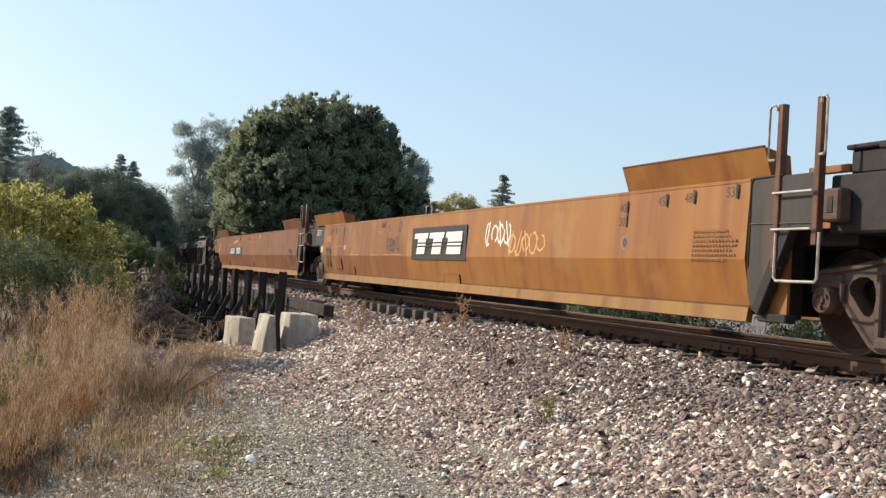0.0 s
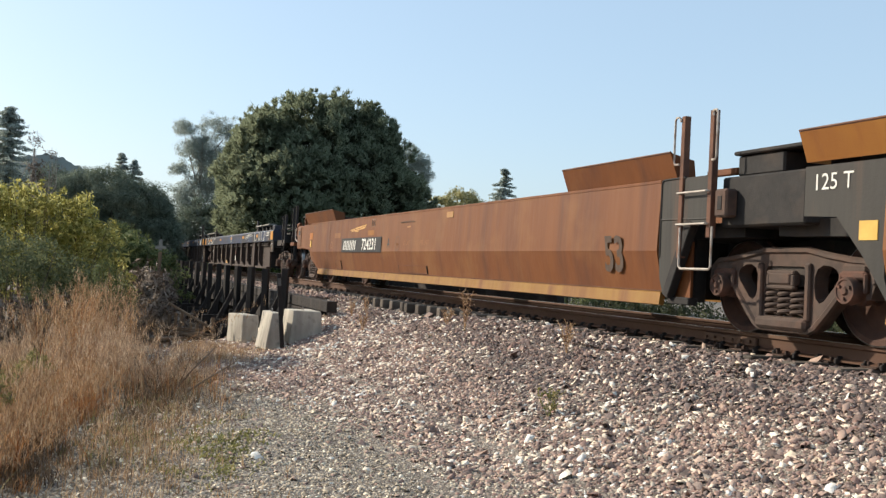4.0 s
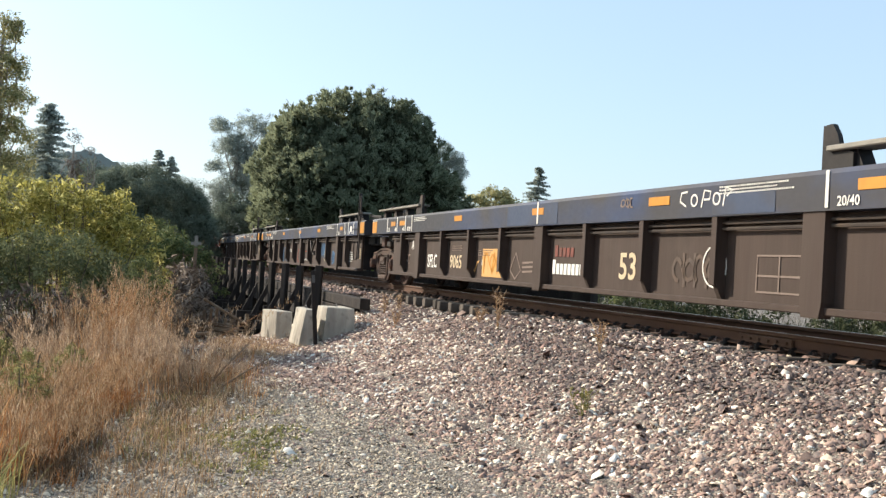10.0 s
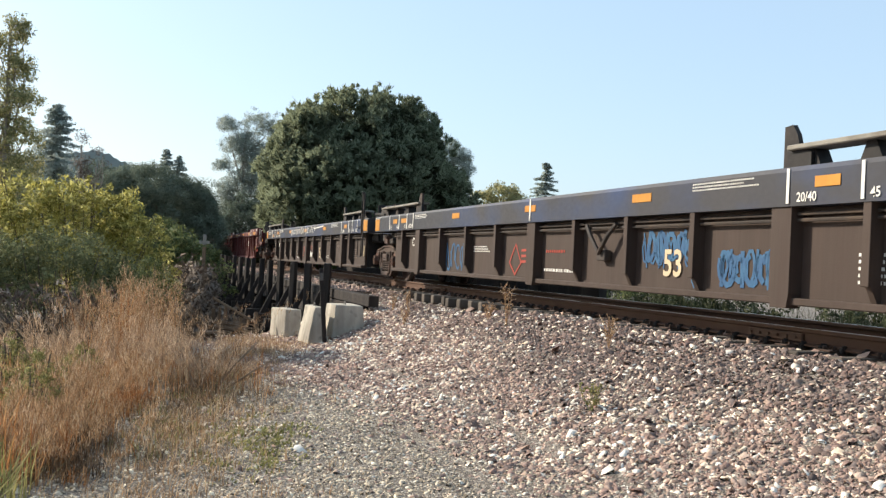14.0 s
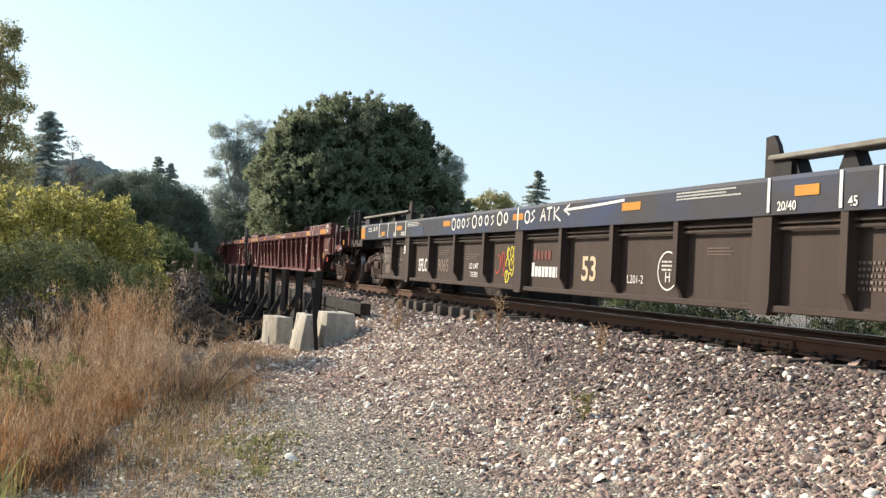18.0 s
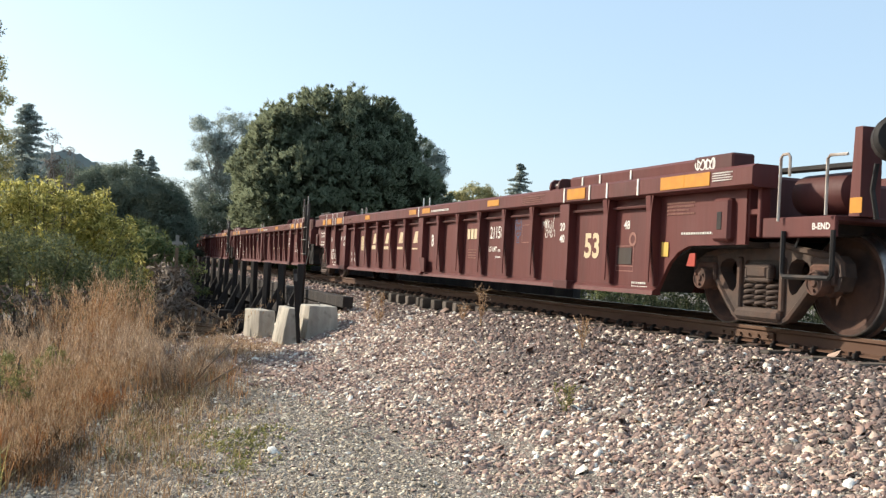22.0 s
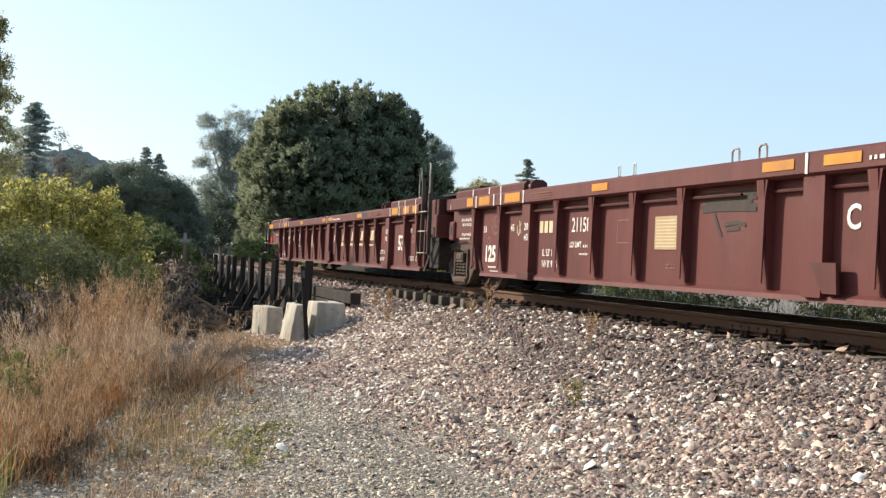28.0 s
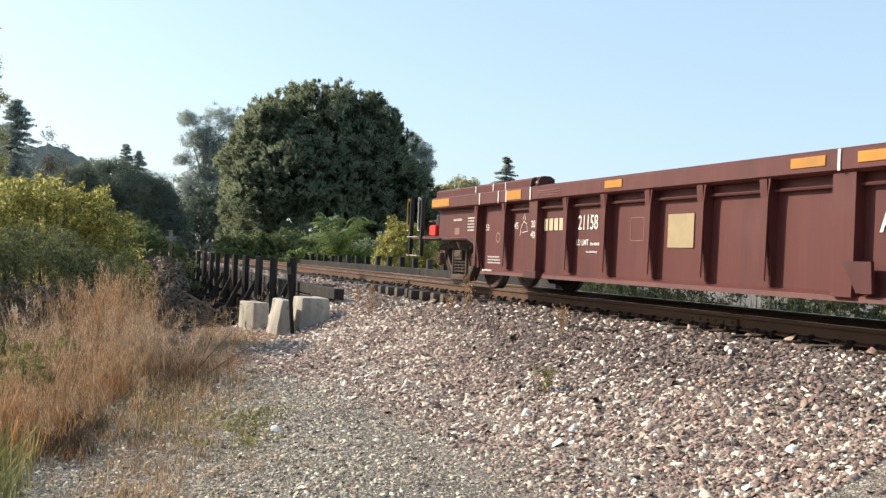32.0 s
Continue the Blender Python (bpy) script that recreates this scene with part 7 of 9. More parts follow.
        part("marker_mount", Shape().box(-h - 0.70, -h - 0.52, -1.3, -1.18, 1.11, 1.25, 0.01), BLACK, dev)
    ROLLING.append((car, c))
    return car, h


YB = -1.391


def big_marks(car, xs):
    """Four large slanted cream shapes, each over a bar that thins towards the last."""
    for k, x in enumerate(xs):
        plate("road_mark", x - 0.24, x - 0.02, 0.90, 1.13, YB, CREAM, car, slant=0.13)
        plate("road_mark", x + 0.01, x + 0.19 - 0.04 * (k % 2), 0.90, 1.13, YB, CREAM, car, slant=0.13)
        plate("road_mark", x - 0.33, x + 0.30, 0.77, 0.775 + (0.085, 0.06, 0.05, 0.025)[k], YB, CREAM, car, slant=0.03)


def red_marks(car, x):
    """Owner's marks and number, and the print below them."""
    for k in range(4):
        plate("owner_mark", x - 0.34 + k * 0.16, x - 0.22 + k * 0.16, 0.95, 1.12, YB, CREAM, car)
    lettering("number", "21158", 0.19, WHITE, car, x + 0.97, YB - 0.002, 1.035, 0.003, 0.80)
    lettering("stencil", "LD LMT", 0.075, WHITE, car, x + 0.83, YB - 0.002, 0.775, 0.002, 0.95)
    bars("small_print", x + 1.06, x + 1.38, 0.74, 0.81, YB, WHITE, car, 1, 41)
    bars("small_print", x + 0.95, x + 1.30, 0.64, 0.69, YB, WHITE, car, 1, 42)
    if x > 0:
        bars("small_print", x - 0.28, x + 0.32, 0.62, 0.80, YB, GHOST, car, 3, 43)


car, h = red_car("mineral red well car with cream marks and brake wheel", BOGIES["g7"], BOGIES["g6b"], "shared", "coupler")
big_marks(car, (-3.32, -2.28, -1.24, -0.20))
plate("placard", -4.62, -4.14, 0.74, 1.08, YB, BEIGE, car, "beige printed placard")
for k in range(8):
    plate("placard_line", -4.60, -4.17 - 0.02 * (k % 3), 0.77 + 0.037 * k, 0.782 + 0.037 * k, YB - 0.006, CREAM, car, "", 0.003)
for x in (-5.15, -4.72):
    part("grab_iron", Shape().tube([(x, -1.3, 1.55), (x, -1.3, 1.74), (x + 0.03, -1.3, 1.77), (x + 0.10, -1.3, 1.77), (x + 0.12, -1.3, 1.74), (x + 0.12, -1.3, 1.55)], 0.012, 6), PALE_STEEL, car, smooth=True)
ribbon("stencil_box", [[(7.90, 0.52), (8.31, 0.52), (8.31, 0.82), (7.90, 0.82), (7.90, 0.52)], [(7.90, 0.58), (8.31, 0.58)]], 0.012, YB, GHOST, car)
plate("dark_patch", 7.94, 8.27, 0.60, 0.80, YB, DUSTY_DARK, car, "", 0.003)
plate("placard", 8.94, 9.08, 0.70, 0.86, YB, YELLOW, car, "yellow placard")
bars("small_print", h - 1.05, h - 0.5, 1.16, 1.32, YB, GHOST, car, 3, 72)
bars("small_print", h - 0.75, h - 0.05, 0.94, 0.99, YB, WHITE, car, 1, 73)
bars("small_print", 8.3, 8.7, 0.33, 0.42, YB, WHITE, car, 2, 74)
bars("small_print", h + 0.02, h + 0.4, 1.46, 1.56, -1.545, WHITE, car, 3, 75)
lettering("stencil", "B", 0.21, WHITE, car, 0.79, YB - 0.002, 0.93, 0.006, 0.85)
red_marks(car, 3.02)
ribbon("stencil_box", [[(5.0, 0.88), (5.32, 0.88), (5.32, 1.14), (5.0, 1.14), (5.0, 0.88)]], 0.014, YB, GHOST, car)
ribbon("graffiti", [[(4.76, 1.00), (4.74, 1.14), (4.77, 1.25), (4.82, 1.17), (4.90, 1.17), (4.95, 1.25), (4.97, 1.13), (4.94, 1.00), (4.85, 0.96), (4.76, 1.00)], ring(4.81, 1.10, 0.022, 7), ring(4.90, 1.10, 0.022, 7), [(4.80, 1.03), (4.86, 1.01), (4.91, 1.04)], [(4.84, 0.96), (4.80, 0.88), (4.90, 0.88), (4.87, 0.96)]], 0.013, YB - 0.002, BLUE_SPRAY, car, "small blue drawn face")
ribbon("graffiti", scrawl(5.72, 6.02, 1.06, 1.20, 62, 5) + scrawl(5.82, 6.14, 0.94, 1.06, 64, 4) + [[(6.06, 1.06), (6.10, 1.26)]], 0.011, YB - 0.002, WHITE, car, "thin white scrawl")

car, h = red_car("mineral red well car with a beige placard and a scraped panel", BOGIES["g8"], BOGIES["g7"], "shared", "shared", 0.14, {-1: -0.55, 0: 0.17, 1: 0.92})
red_marks(car, -5.53)
ribbon("stencil_box", [[(-3.56, 0.80), (-3.26, 0.80), (-3.26, 1.08), (-3.56, 1.08), (-3.56, 0.80)]], 0.014, YB, GHOST, car)
plate("placard", -2.66, -2.16, 0.72, 1.10, YB, BEIGE, car, "beige printed placard")
bars("small_print", -2.4, -2.1, 0.50, 0.58, YB, GHOST, car, 2, 44)
ribbon("scrape", [[(-1.75 + 0.04 * (k % 3), 1.29 - 0.04 * k), (-1.4, 1.30 - 0.04 * k), (-0.95 - 0.05 * (k % 2), 1.295 - 0.042 * k), (-0.72 - 0.07 * (k % 3), 1.28 - 0.04 * k)] for k in range(5)] + [[(-1.5, 1.1), (-1.42, 0.95), (-1.36, 0.86)], [(-1.3, 0.98), (-1.1, 1.0), (-0.95, 0.97)], [(-1.28, 0.93), (-1.05, 0.94)]], 0.043, YB - 0.002, DUSTY_DARK, car, "dark smeared scrape")
for k in range(9):
    plate("placard_line", -2.63, -2.19 - 0.02 * (k % 3), 0.75 + 0.037 * k, 0.762 + 0.037 * k, YB - 0.006, CREAM, car, "", 0.003)
lettering("stencil", "C", 0.21, WHITE, car, 0.56, YB - 0.002, 1.00, 0.006, 0.85)
big_marks(car, (2.80, 3.86, 4.92, 5.92))
ribbon("graffiti", scrawl(-6.72, -6.5, 0.92, 1.15, 63, 2), 0.014, YB - 0.002, CREAM, car)
for x in (-0.9, -1.35):
    part("grab_iron", Shape().tube([(x, -1.3, 1.55), (x, -1.3, 1.74), (x + 0.03, -1.3, 1.77), (x + 0.10, -1.3, 1.77), (x + 0.12, -1.3, 1.74), (x + 0.12, -1.3, 1.55)], 0.012, 6), PALE_STEEL, car, smooth=True)

car, h = red_car("mineral red well car, red marker on its rear end", BOGIES["end"], BOGIES["g8"], "coupler", "shared", 0.16)
lettering("stencil", "A", 0.21, WHITE, car, 0.57, YB - 0.002, 0.96, 0.006, 0.85)
big_marks(car, (1.78, 2.81, 3.81, 4.80))
red_marks(car, -5.62)
plate("placard", -2.73, -2.22, 0.72, 1.10, YB, BEIGE, car, "beige printed placard")
ribbon("graffiti", scrawl(5.62, 6.0, 0.8, 1.15, 67, 3), 0.012, YB - 0.002, RED_SPRAY, car, "faint red scribble")
ribbon("stencil_box", [[(-3.56, 0.80), (-3.26, 0.80), (-3.26, 1.08), (-3.56, 1.08), (-3.56, 0.80)]], 0.014, YB, GHOST, car)
lettering("stencil", "IL 53' 1-3/4", 0.085, WHITE, car, 5.78, YB - 0.002, 0.62, 0.002, 0.8)
lettering("stencil", "IW 8' 9-7/8", 0.085, WHITE, car, 5.78, YB - 0.002, 0.46, 0.002, 0.8)
bars("small_print", 7.8, 8.6, 0.46, 0.56, YB, WHITE, car, 3, 47)

ribbon("graffiti", scrawl(4.28, 4.62, 1.44, 1.57, 65, 4), 0.02, -1.552, BLUE_SPRAY, car, "blue chalked tag")
ribbon("graffiti", scrawl(4.8, 5.2, 1.44, 1.56, 66, 5), 0.012, -1.552, GHOST, car)


# ---- plants ----
def bearing_point(bearing, dist):
    b = radians(bearing)
    return EYE.x + dist * math.cos(b), EYE.y + dist * math.sin(b)


def leaves(centres, radii, per, size, seed, flat=1.0, long=1.6, droop=0.0):
    """Leaf blades filling clumps: arrays of vertices and of faces."""
    rng = np.random.default_rng(seed)
    c = np.repeat(centres, per, axis=0)
    r = np.repeat(radii, per, axis=0)
    n = len(c)
    u = rng.normal(size=(n, 3))
    u /= np.linalg.norm(u, axis=1)[:, None]
    p = c + u * (rng.random((n, 1)) ** 0.45) * r * np.array([1, 1, flat])
    s = size * rng.uniform(0.6, 1.4, n)
    quad = np.array([(-long, 0.1, 0), (0.25 * long, -0.62, 0.1), (0.75 * long, 0.62, -0.06)]) * 0.62
    rot = turns(n, rng)
    v = np.einsum("nij,kj->nki", rot, quad) * s[:, None, None]
    v[:, :, 2] -= droop * np.abs(v[:, :, 0])
    v = v + p[:, None, :]
    # leaves turn their upper sides out of the clump, and their edges are cupped that way too
    out = u + 0.55 * (c - centres.mean(axis=0)) / (np.linalg.norm(c - centres.mean(axis=0), axis=1)[:, None] + 1e-6)
    out[:, 2] += 0.25
    out /= np.linalg.norm(out, axis=1)[:, None]
    g = np.cross(v[:, 1] - v[:, 0], v[:, 2] - v[:, 0])
    g /= np.linalg.norm(g, axis=1)[:, None] + 1e-9
    back = np.einsum("ni,ni->n", g, out) < 0
    v[back] = v[back][:, ::-1]
    g[back] *= -1
    nrm = out * 0.8 + g * 0.35
    nrm /= np.linalg.norm(nrm, axis=1)[:, None]
    f = np.arange(n * 3).reshape(n, 3)
    return v.reshape(-1, 3), f, np.repeat(nrm, 3, axis=0)


def needles(centres, heart, per, reach, width, seed, up=0.9, loose=0.55):
    """Tufts of narrow blades that stand outwards and upwards from each centre: arrays of vertices, faces and normals."""
    rng = np.random.default_rng(seed)
    out = centres - heart
    out /= np.linalg.norm(out, axis=1)[:, None] + 1e-6
    way = out + np.array([0, 0, up])
    way /= np.linalg.norm(way, axis=1)[:, None]
    n = len(centres) * per
    d = np.repeat(way, per, axis=0) + rng.normal(0, loose, (n, 3))
    d /= np.linalg.norm(d, axis=1)[:, None]
    size = np.repeat(rng.uniform(0.6, 1.25, len(centres)), per) * reach
    p = np.repeat(centres, per, axis=0) + rng.normal(0, 0.28, (n, 3)) * size[:, None]
    side = np.cross(d, rng.normal(size=(n, 3)))
    side /= np.linalg.norm(side, axis=1)[:, None] + 1e-6
    ln, w = (size * rng.uniform(0.5, 1.1, n))[:, None], width * rng.uniform(0.6, 1.4, (n, 1))
    v = np.stack([p - side * w, p + side * w, p + d * ln], 1)
    o = np.repeat(out, per, axis=0)
    nrm = o * 0.8 + d * 0.35 + np.array([0, 0, 0.15])
    g = np.cross(v[:, 1] - v[:, 0], v[:, 2] - v[:, 0])
    back = np.einsum("ni,ni->n", g, nrm) < 0
    v[back] = v[back][:, ::-1]
    nrm /= np.linalg.norm(nrm, axis=1)[:, None]
    return v.reshape(-1, 3), np.arange(n * 3).reshape(n, 3), np.repeat(nrm, 3, axis=0)


def clumps(lobes, count, seed, fill=0.55, ragged=0.18):
    """Clump centres spread over the shells of crown lobes (x, y, z, rx, ry, rz)."""
    rng = np.random.default_rng(seed)
    lobes = np.array(lobes, float)
    area = (lobes[:, 3] * lobes[:, 5]) ** 0.9
    pick = rng.choice(len(lobes), count, p=area / area.sum())
    u = rng.normal(size=(count, 3))
    u /= np.linalg.norm(u, axis=1)[:, None]
    u[:, 2] = np.where(u[:, 2] < -0.55, -u[:, 2], u[:, 2])
    d = fill + (1 - fill) * rng.random((count, 1)) ** 0.5 + rng.normal(0, ragged * 0.4, (count, 1))
    return lobes[pick, :3] + u * d * lobes[pick, 3:]


def tree(name, label, category, at, lobes, mat, bark, trunk_r, trunk_top, seed, count, per, clump, leaf, group="", limbs=6, flat=0.8, fill=0.55, ragged=0.18, long=1.6, needled=False):
    """Trunk, limbs that reach into the crown, and a crown of clumps of small leaves. Lobes are relative to the foot of the tree."""
    rng = random.Random(seed)
    x, y = at
    t = thing(name, label, category, group, at=pose(x, y, ground_at(x, y) - 0.05))
    rise = max(-1.5 - ground_at(x, y), 0) if ground_at(x, y) < -2 else 0
    lobes, trunk_top = [(l[0], l[1], l[2] + rise, *l[3:]) for l in lobes], trunk_top + rise
    tr = Shape().tube([(0, 0, 0), (0.05 * trunk_r, 0, trunk_top * 0.25), (rng.uniform(-0.6, 0.6) * trunk_r, rng.uniform(-0.6, 0.6) * trunk_r, trunk_top * 0.6), (rng.uniform(-1, 1) * trunk_r, 0, trunk_top)], trunk_r, 10, trunk_r * 0.45)
    part("trunk", tr, bark, t, smooth=True)
    for k in range(limbs):
        l = lobes[k % len(lobes)]
        a = (0, 0, trunk_top * rng.uniform(0.45, 0.95))
        b = (l[0] + rng.uniform(-0.4, 0.4) * l[3], l[1] + rng.uniform(-0.4, 0.4) * l[4], l[2] + rng.uniform(-0.2, 0.6) * l[5])
        mid = ((a[0] + b[0]) / 2 + rng.uniform(-0.3, 0.3), (a[1] + b[1]) / 2 + rng.uniform(-0.3, 0.3), a[2] * 0.4 + b[2] * 0.6 - 0.2)
        part("limb", Shape().tube([a, mid, b], trunk_r * 0.4, 7, trunk_r * 0.08), bark, t, smooth=True)
    c = clumps(lobes, count, seed, fill, ragged)
    nr = np.random.default_rng(seed + 1)
    if needled:
        heart = np.average(np.array(lobes)[:, :3], axis=0) * np.array([1, 1, 0.7])
        head = np.repeat(c, 7, axis=0)
        u = nr.normal(size=head.shape)
        u /= np.linalg.norm(u, axis=1)[:, None]
        away = (head - heart) / np.linalg.norm(head - heart, axis=1)[:, None]
        u = np.where((u * away).sum(1)[:, None] < -0.2, -u, u)
        head = head + u * np.repeat(nr.uniform(0.4, 1.2, (count, 1)), 7, axis=0) * clump * 1.5
        v, f, nrm = needles(head, heart, per, clump * 0.62, leaf, seed + 2, 0.55, 0.75)
    else:
        v, f, nrm = leaves(c, nr.uniform(0.6, 1.3, (count, 1)) * clump, per, leaf, seed + 2, flat, long)
    part("crown", bulk_mesh("crown", v, f, mat, True, nrm), mat, t)
    return t


# the large dark evergreen behind the track
tree("evergreen_tree", "large dark evergreen tree with a broad rounded crown", "tree", bearing_point(166.5, 74),
     [(0, -1.37, 11.2, 4, 2.97, 3.1), (0, -4.45, 10.25, 3.6, 2.33, 2.60), (0, 0.21, 11.6, 3, 1.2, 2.4), (0, 2.94, 11.12, 3.2, 1.7, 2.54), (0, -5.35, 8.1, 3.2, 2.2, 2.9), (0, 4.36, 8.72, 3.2, 1.5, 2.76),
      (0, 5.99, 6.52, 3.4, 1.7, 2.54), (0, 6.62, 4.92, 3.4, 2.12, 2.54), (1.5, 6.3, 2.52, 3, 2.33, 2.33), (0, -0.84, 7.72, 5.5, 5.94, 4.24), (0, -5.15, 4.72, 3.4, 2.54, 3.18), (0, 0.0, 3.72, 5, 6.36, 3.39),
      (0, 4.51, 3.12, 4, 3.82, 3.18), (0, -3.99, 2.32, 4, 3.18, 2.54), (2.5, -1.05, 6.12, 2, 5.3, 3.6), (2.5, 2.62, 4.62, 2, 4.24, 3.18), (2.0, -4.2, 6.32, 2, 3.18, 3.18), (1.5, 0.53, 1.72, 3, 6.36, 1.7), (3.6, -0.4, 4.6, 1.6, 3.4, 2.2), (3.6, -2.6, 8.2, 1.6, 3.0, 2.4), (3.6, 1.6, 8.4, 1.6, 3.0, 2.4)],
     LEAF_DARK, BARK, 0.55, 8.5, 101, 1750, 32, 0.56, 0.055, limbs=10, fill=0.42, ragged=0.2, needled=True)
# grey gum trees beside and behind it, with haze mixed into their leaf colour
tree("gum_tree", "tall gum tree with an open grey-green crown paled for haze", "tree", bearing_point(173.5, 92),
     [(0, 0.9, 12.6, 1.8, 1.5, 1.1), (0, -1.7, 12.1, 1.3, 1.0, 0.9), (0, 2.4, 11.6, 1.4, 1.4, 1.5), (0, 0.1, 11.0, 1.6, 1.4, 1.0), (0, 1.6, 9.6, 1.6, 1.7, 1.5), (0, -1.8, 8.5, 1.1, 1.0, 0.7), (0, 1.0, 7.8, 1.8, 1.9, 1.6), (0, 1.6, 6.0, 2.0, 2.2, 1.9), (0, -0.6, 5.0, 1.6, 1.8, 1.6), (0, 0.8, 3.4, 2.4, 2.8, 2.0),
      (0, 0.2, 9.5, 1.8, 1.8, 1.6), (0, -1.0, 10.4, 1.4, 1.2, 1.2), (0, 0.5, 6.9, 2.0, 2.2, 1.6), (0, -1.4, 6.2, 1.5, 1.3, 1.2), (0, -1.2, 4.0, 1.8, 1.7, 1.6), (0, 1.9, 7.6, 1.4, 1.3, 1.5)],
     LEAF_HAZED, PALE_BARK, 0.18, 11.6, 111, 1500, 64, 0.40, 0.075, limbs=14, fill=0.2, ragged=0.5)
tree("gum_tree", "grey-green gum tree, paled for haze, behind the dark evergreen", "tree", bearing_point(161.6, 100),
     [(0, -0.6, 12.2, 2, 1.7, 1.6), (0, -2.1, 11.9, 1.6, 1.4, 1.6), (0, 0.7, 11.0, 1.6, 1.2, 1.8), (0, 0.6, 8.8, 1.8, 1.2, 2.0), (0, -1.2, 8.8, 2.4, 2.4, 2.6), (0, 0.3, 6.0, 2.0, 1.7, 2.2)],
     LEAF_HAZED, PALE_BARK, 0.3, 11, 121, 760, 100, 0.5, 0.075, limbs=9, ragged=0.36)
# dark trees beyond the bank
tree("oak_tree", "dark spreading tree with a dense low crown", "tree", bearing_point(177.8, 62),
     [(0, -1.0, 5.6, 2.4, 2.2, 1.5), (0, -2.7, 5.0, 2, 1.5, 1.5), (0, 1.1, 5.0, 2.4, 1.7, 1.4), (0, 2.2, 4.0, 2, 1.0, 1.6), (0, 2.8, 2.4, 2, 1.1, 2), (0, -2.4, 3, 2.4, 2.4, 2.2), (0, 0.5, 2.8, 2.6, 2.6, 2.2)],
     LEAF_DEEP, BARK, 0.4, 4.6, 131, 1000, 150, 0.46, 0.062, ragged=0.18)
tree("shrub_tree", "green bushy tree beside the bridge", "tree", bearing_point(177.9, 48), [(0, 0, 2.5, 1.2, 1.0, 0.9), (0, -1, 2, 1.2, 1, 0.9), (0, 0.6, 1.4, 1.2, 0.9, 1.0), (0, -0.4, 0.8, 1.6, 1.6, 1)],
     LEAF_OLIVE, BARK, 0.2, 1.8, 141, 320, 110, 0.34, 0.055)
tree("oak_tree", "dark rounded tree at the back of the thicket", "tree", bearing_point(180.3, 80), [(0, 0, 5.2, 4, 4.0, 2.8), (0, -4, 4.6, 3.4, 3.4, 2.8), (0, 3.0, 4.4, 3, 3, 2.6), (0, 0, 1.8, 4, 6, 2.2)],
     LEAF_DEEP, BARK, 0.4, 4, 151, 620, 120, 0.6, 0.09)


def conifer(label, at, height, width, seed, leaf=0.12, mat=LEAF_DEEP, tiers=30):
    """A conifer: uneven whorls of drooping boughs on a straight trunk, with gaps between them."""
    rng = random.Random(seed)
    x, y = at
    t = thing("conifer", label, "tree", "conifers on the skyline", at=pose(x, y, ground_at(x, y) - 0.05))
    part("trunk", Shape().tube([(0, 0, 0), (0, 0, height * 0.5), (0, 0, height)], height * 0.014, 8, 0.02), BARK, t, smooth=True)
    c, r = [], []
    for k in range(tiers):
        f = min(0.10 + 0.89 * (k + rng.uniform(-0.5, 0.5)) / (tiers - 1), 0.99)
        w = width * (1 - f) ** 0.68 + 0.02 * width
        for a in range(8):
            an, reach = rng.uniform(0, 6.28), w * rng.uniform(0.45, 1.15)
            lift = rng.uniform(-0.5, 0.5) * height * 0.89 / tiers
            for j in range(7):
                g = (j + 0.5) / 7
                c.append((reach * g * math.cos(an), reach * g * math.sin(an), height * f + lift - 0.30 * reach * g + 0.16 * reach * g * g + rng.uniform(-0.06, 0.06)))
                r.append(0.036 * width * (0.7 + 0.5 * g) + 0.06)
    v, f, nrm = leaves(np.array(c), np.array(r)[:, None], 15, leaf, seed, 0.5, 1.9)
    part("crown", bulk_mesh("crown", v, f, mat, True, nrm), mat, t)
    return t


# skyline conifers wear the same leaf colour with haze painted in
conifer("tall conifer above the thicket, paled for haze", bearing_point(183.5, 75), 11.5, 4.6, 201, 0.10, LEAF_HAZED, 44)
conifer("small distant conifer on the skyline", bearing_point(177.75, 120), 12.7, 3.9, 202, 0.12, LEAF_HAZED)
conifer("small distant conifer on the skyline", bearing_point(177.05, 120), 11.8, 3.6, 203, 0.12, LEAF_HAZED)
conifer("pointed conifer beyond the train, paled for haze", bearing_point(156.3, 110), 13.0, 4.4, 204, 0.12, LEAF_HAZED)
tree("shrub_tree", "light green tree top beyond the train", "tree", bearing_point(158.75, 90), [(0, 0, 7.9, 1.9, 1.9, 1.4), (0, 1.4, 7.3, 1.5, 1.4, 1.3), (0, -1.5, 7.5, 1.5, 1.4, 1.2), (0, 0, 4.6, 2.4, 2.6, 2.6)],
     LEAF_POPLAR, BARK, 0.25, 6, 161, 300, 60, 0.42, 0.125)
# tall pale poplar at the edge of the view
tree("poplar_tree", "tall airy poplar with sparse pale yellowing leaves", "tree", bearing_point(186.0, 34),
     [(0, 0.2, 8.3, 0.4, 0.35, 0.55), (0, -0.3, 7.7, 0.6, 0.5, 0.55), (0, 0.35, 7.1, 0.6, 0.5, 0.6), (0, -0.5, 6.6, 0.8, 0.7, 0.6), (0, 0.45, 6.1, 0.8, 0.6, 0.55), (0, -0.3, 5.5, 0.9, 0.8, 0.6), (0, 0.5, 5.1, 0.8, 0.6, 0.5),
      (0, -0.5, 4.6, 1.0, 0.9, 0.6), (0, 0.5, 4.1, 0.9, 0.75, 0.55), (0, -0.4, 3.5, 1.0, 1.0, 0.7), (0, 0.5, 3.1, 0.9, 0.8, 0.7), (0, 0, 2.4, 1.1, 1.3, 0.8)],
     LEAF_POPLAR, PALE_BARK, 0.10, 8.4, 171, 620, 46, 0.24, 0.055, limbs=22, fill=0.2, ragged=0.3)


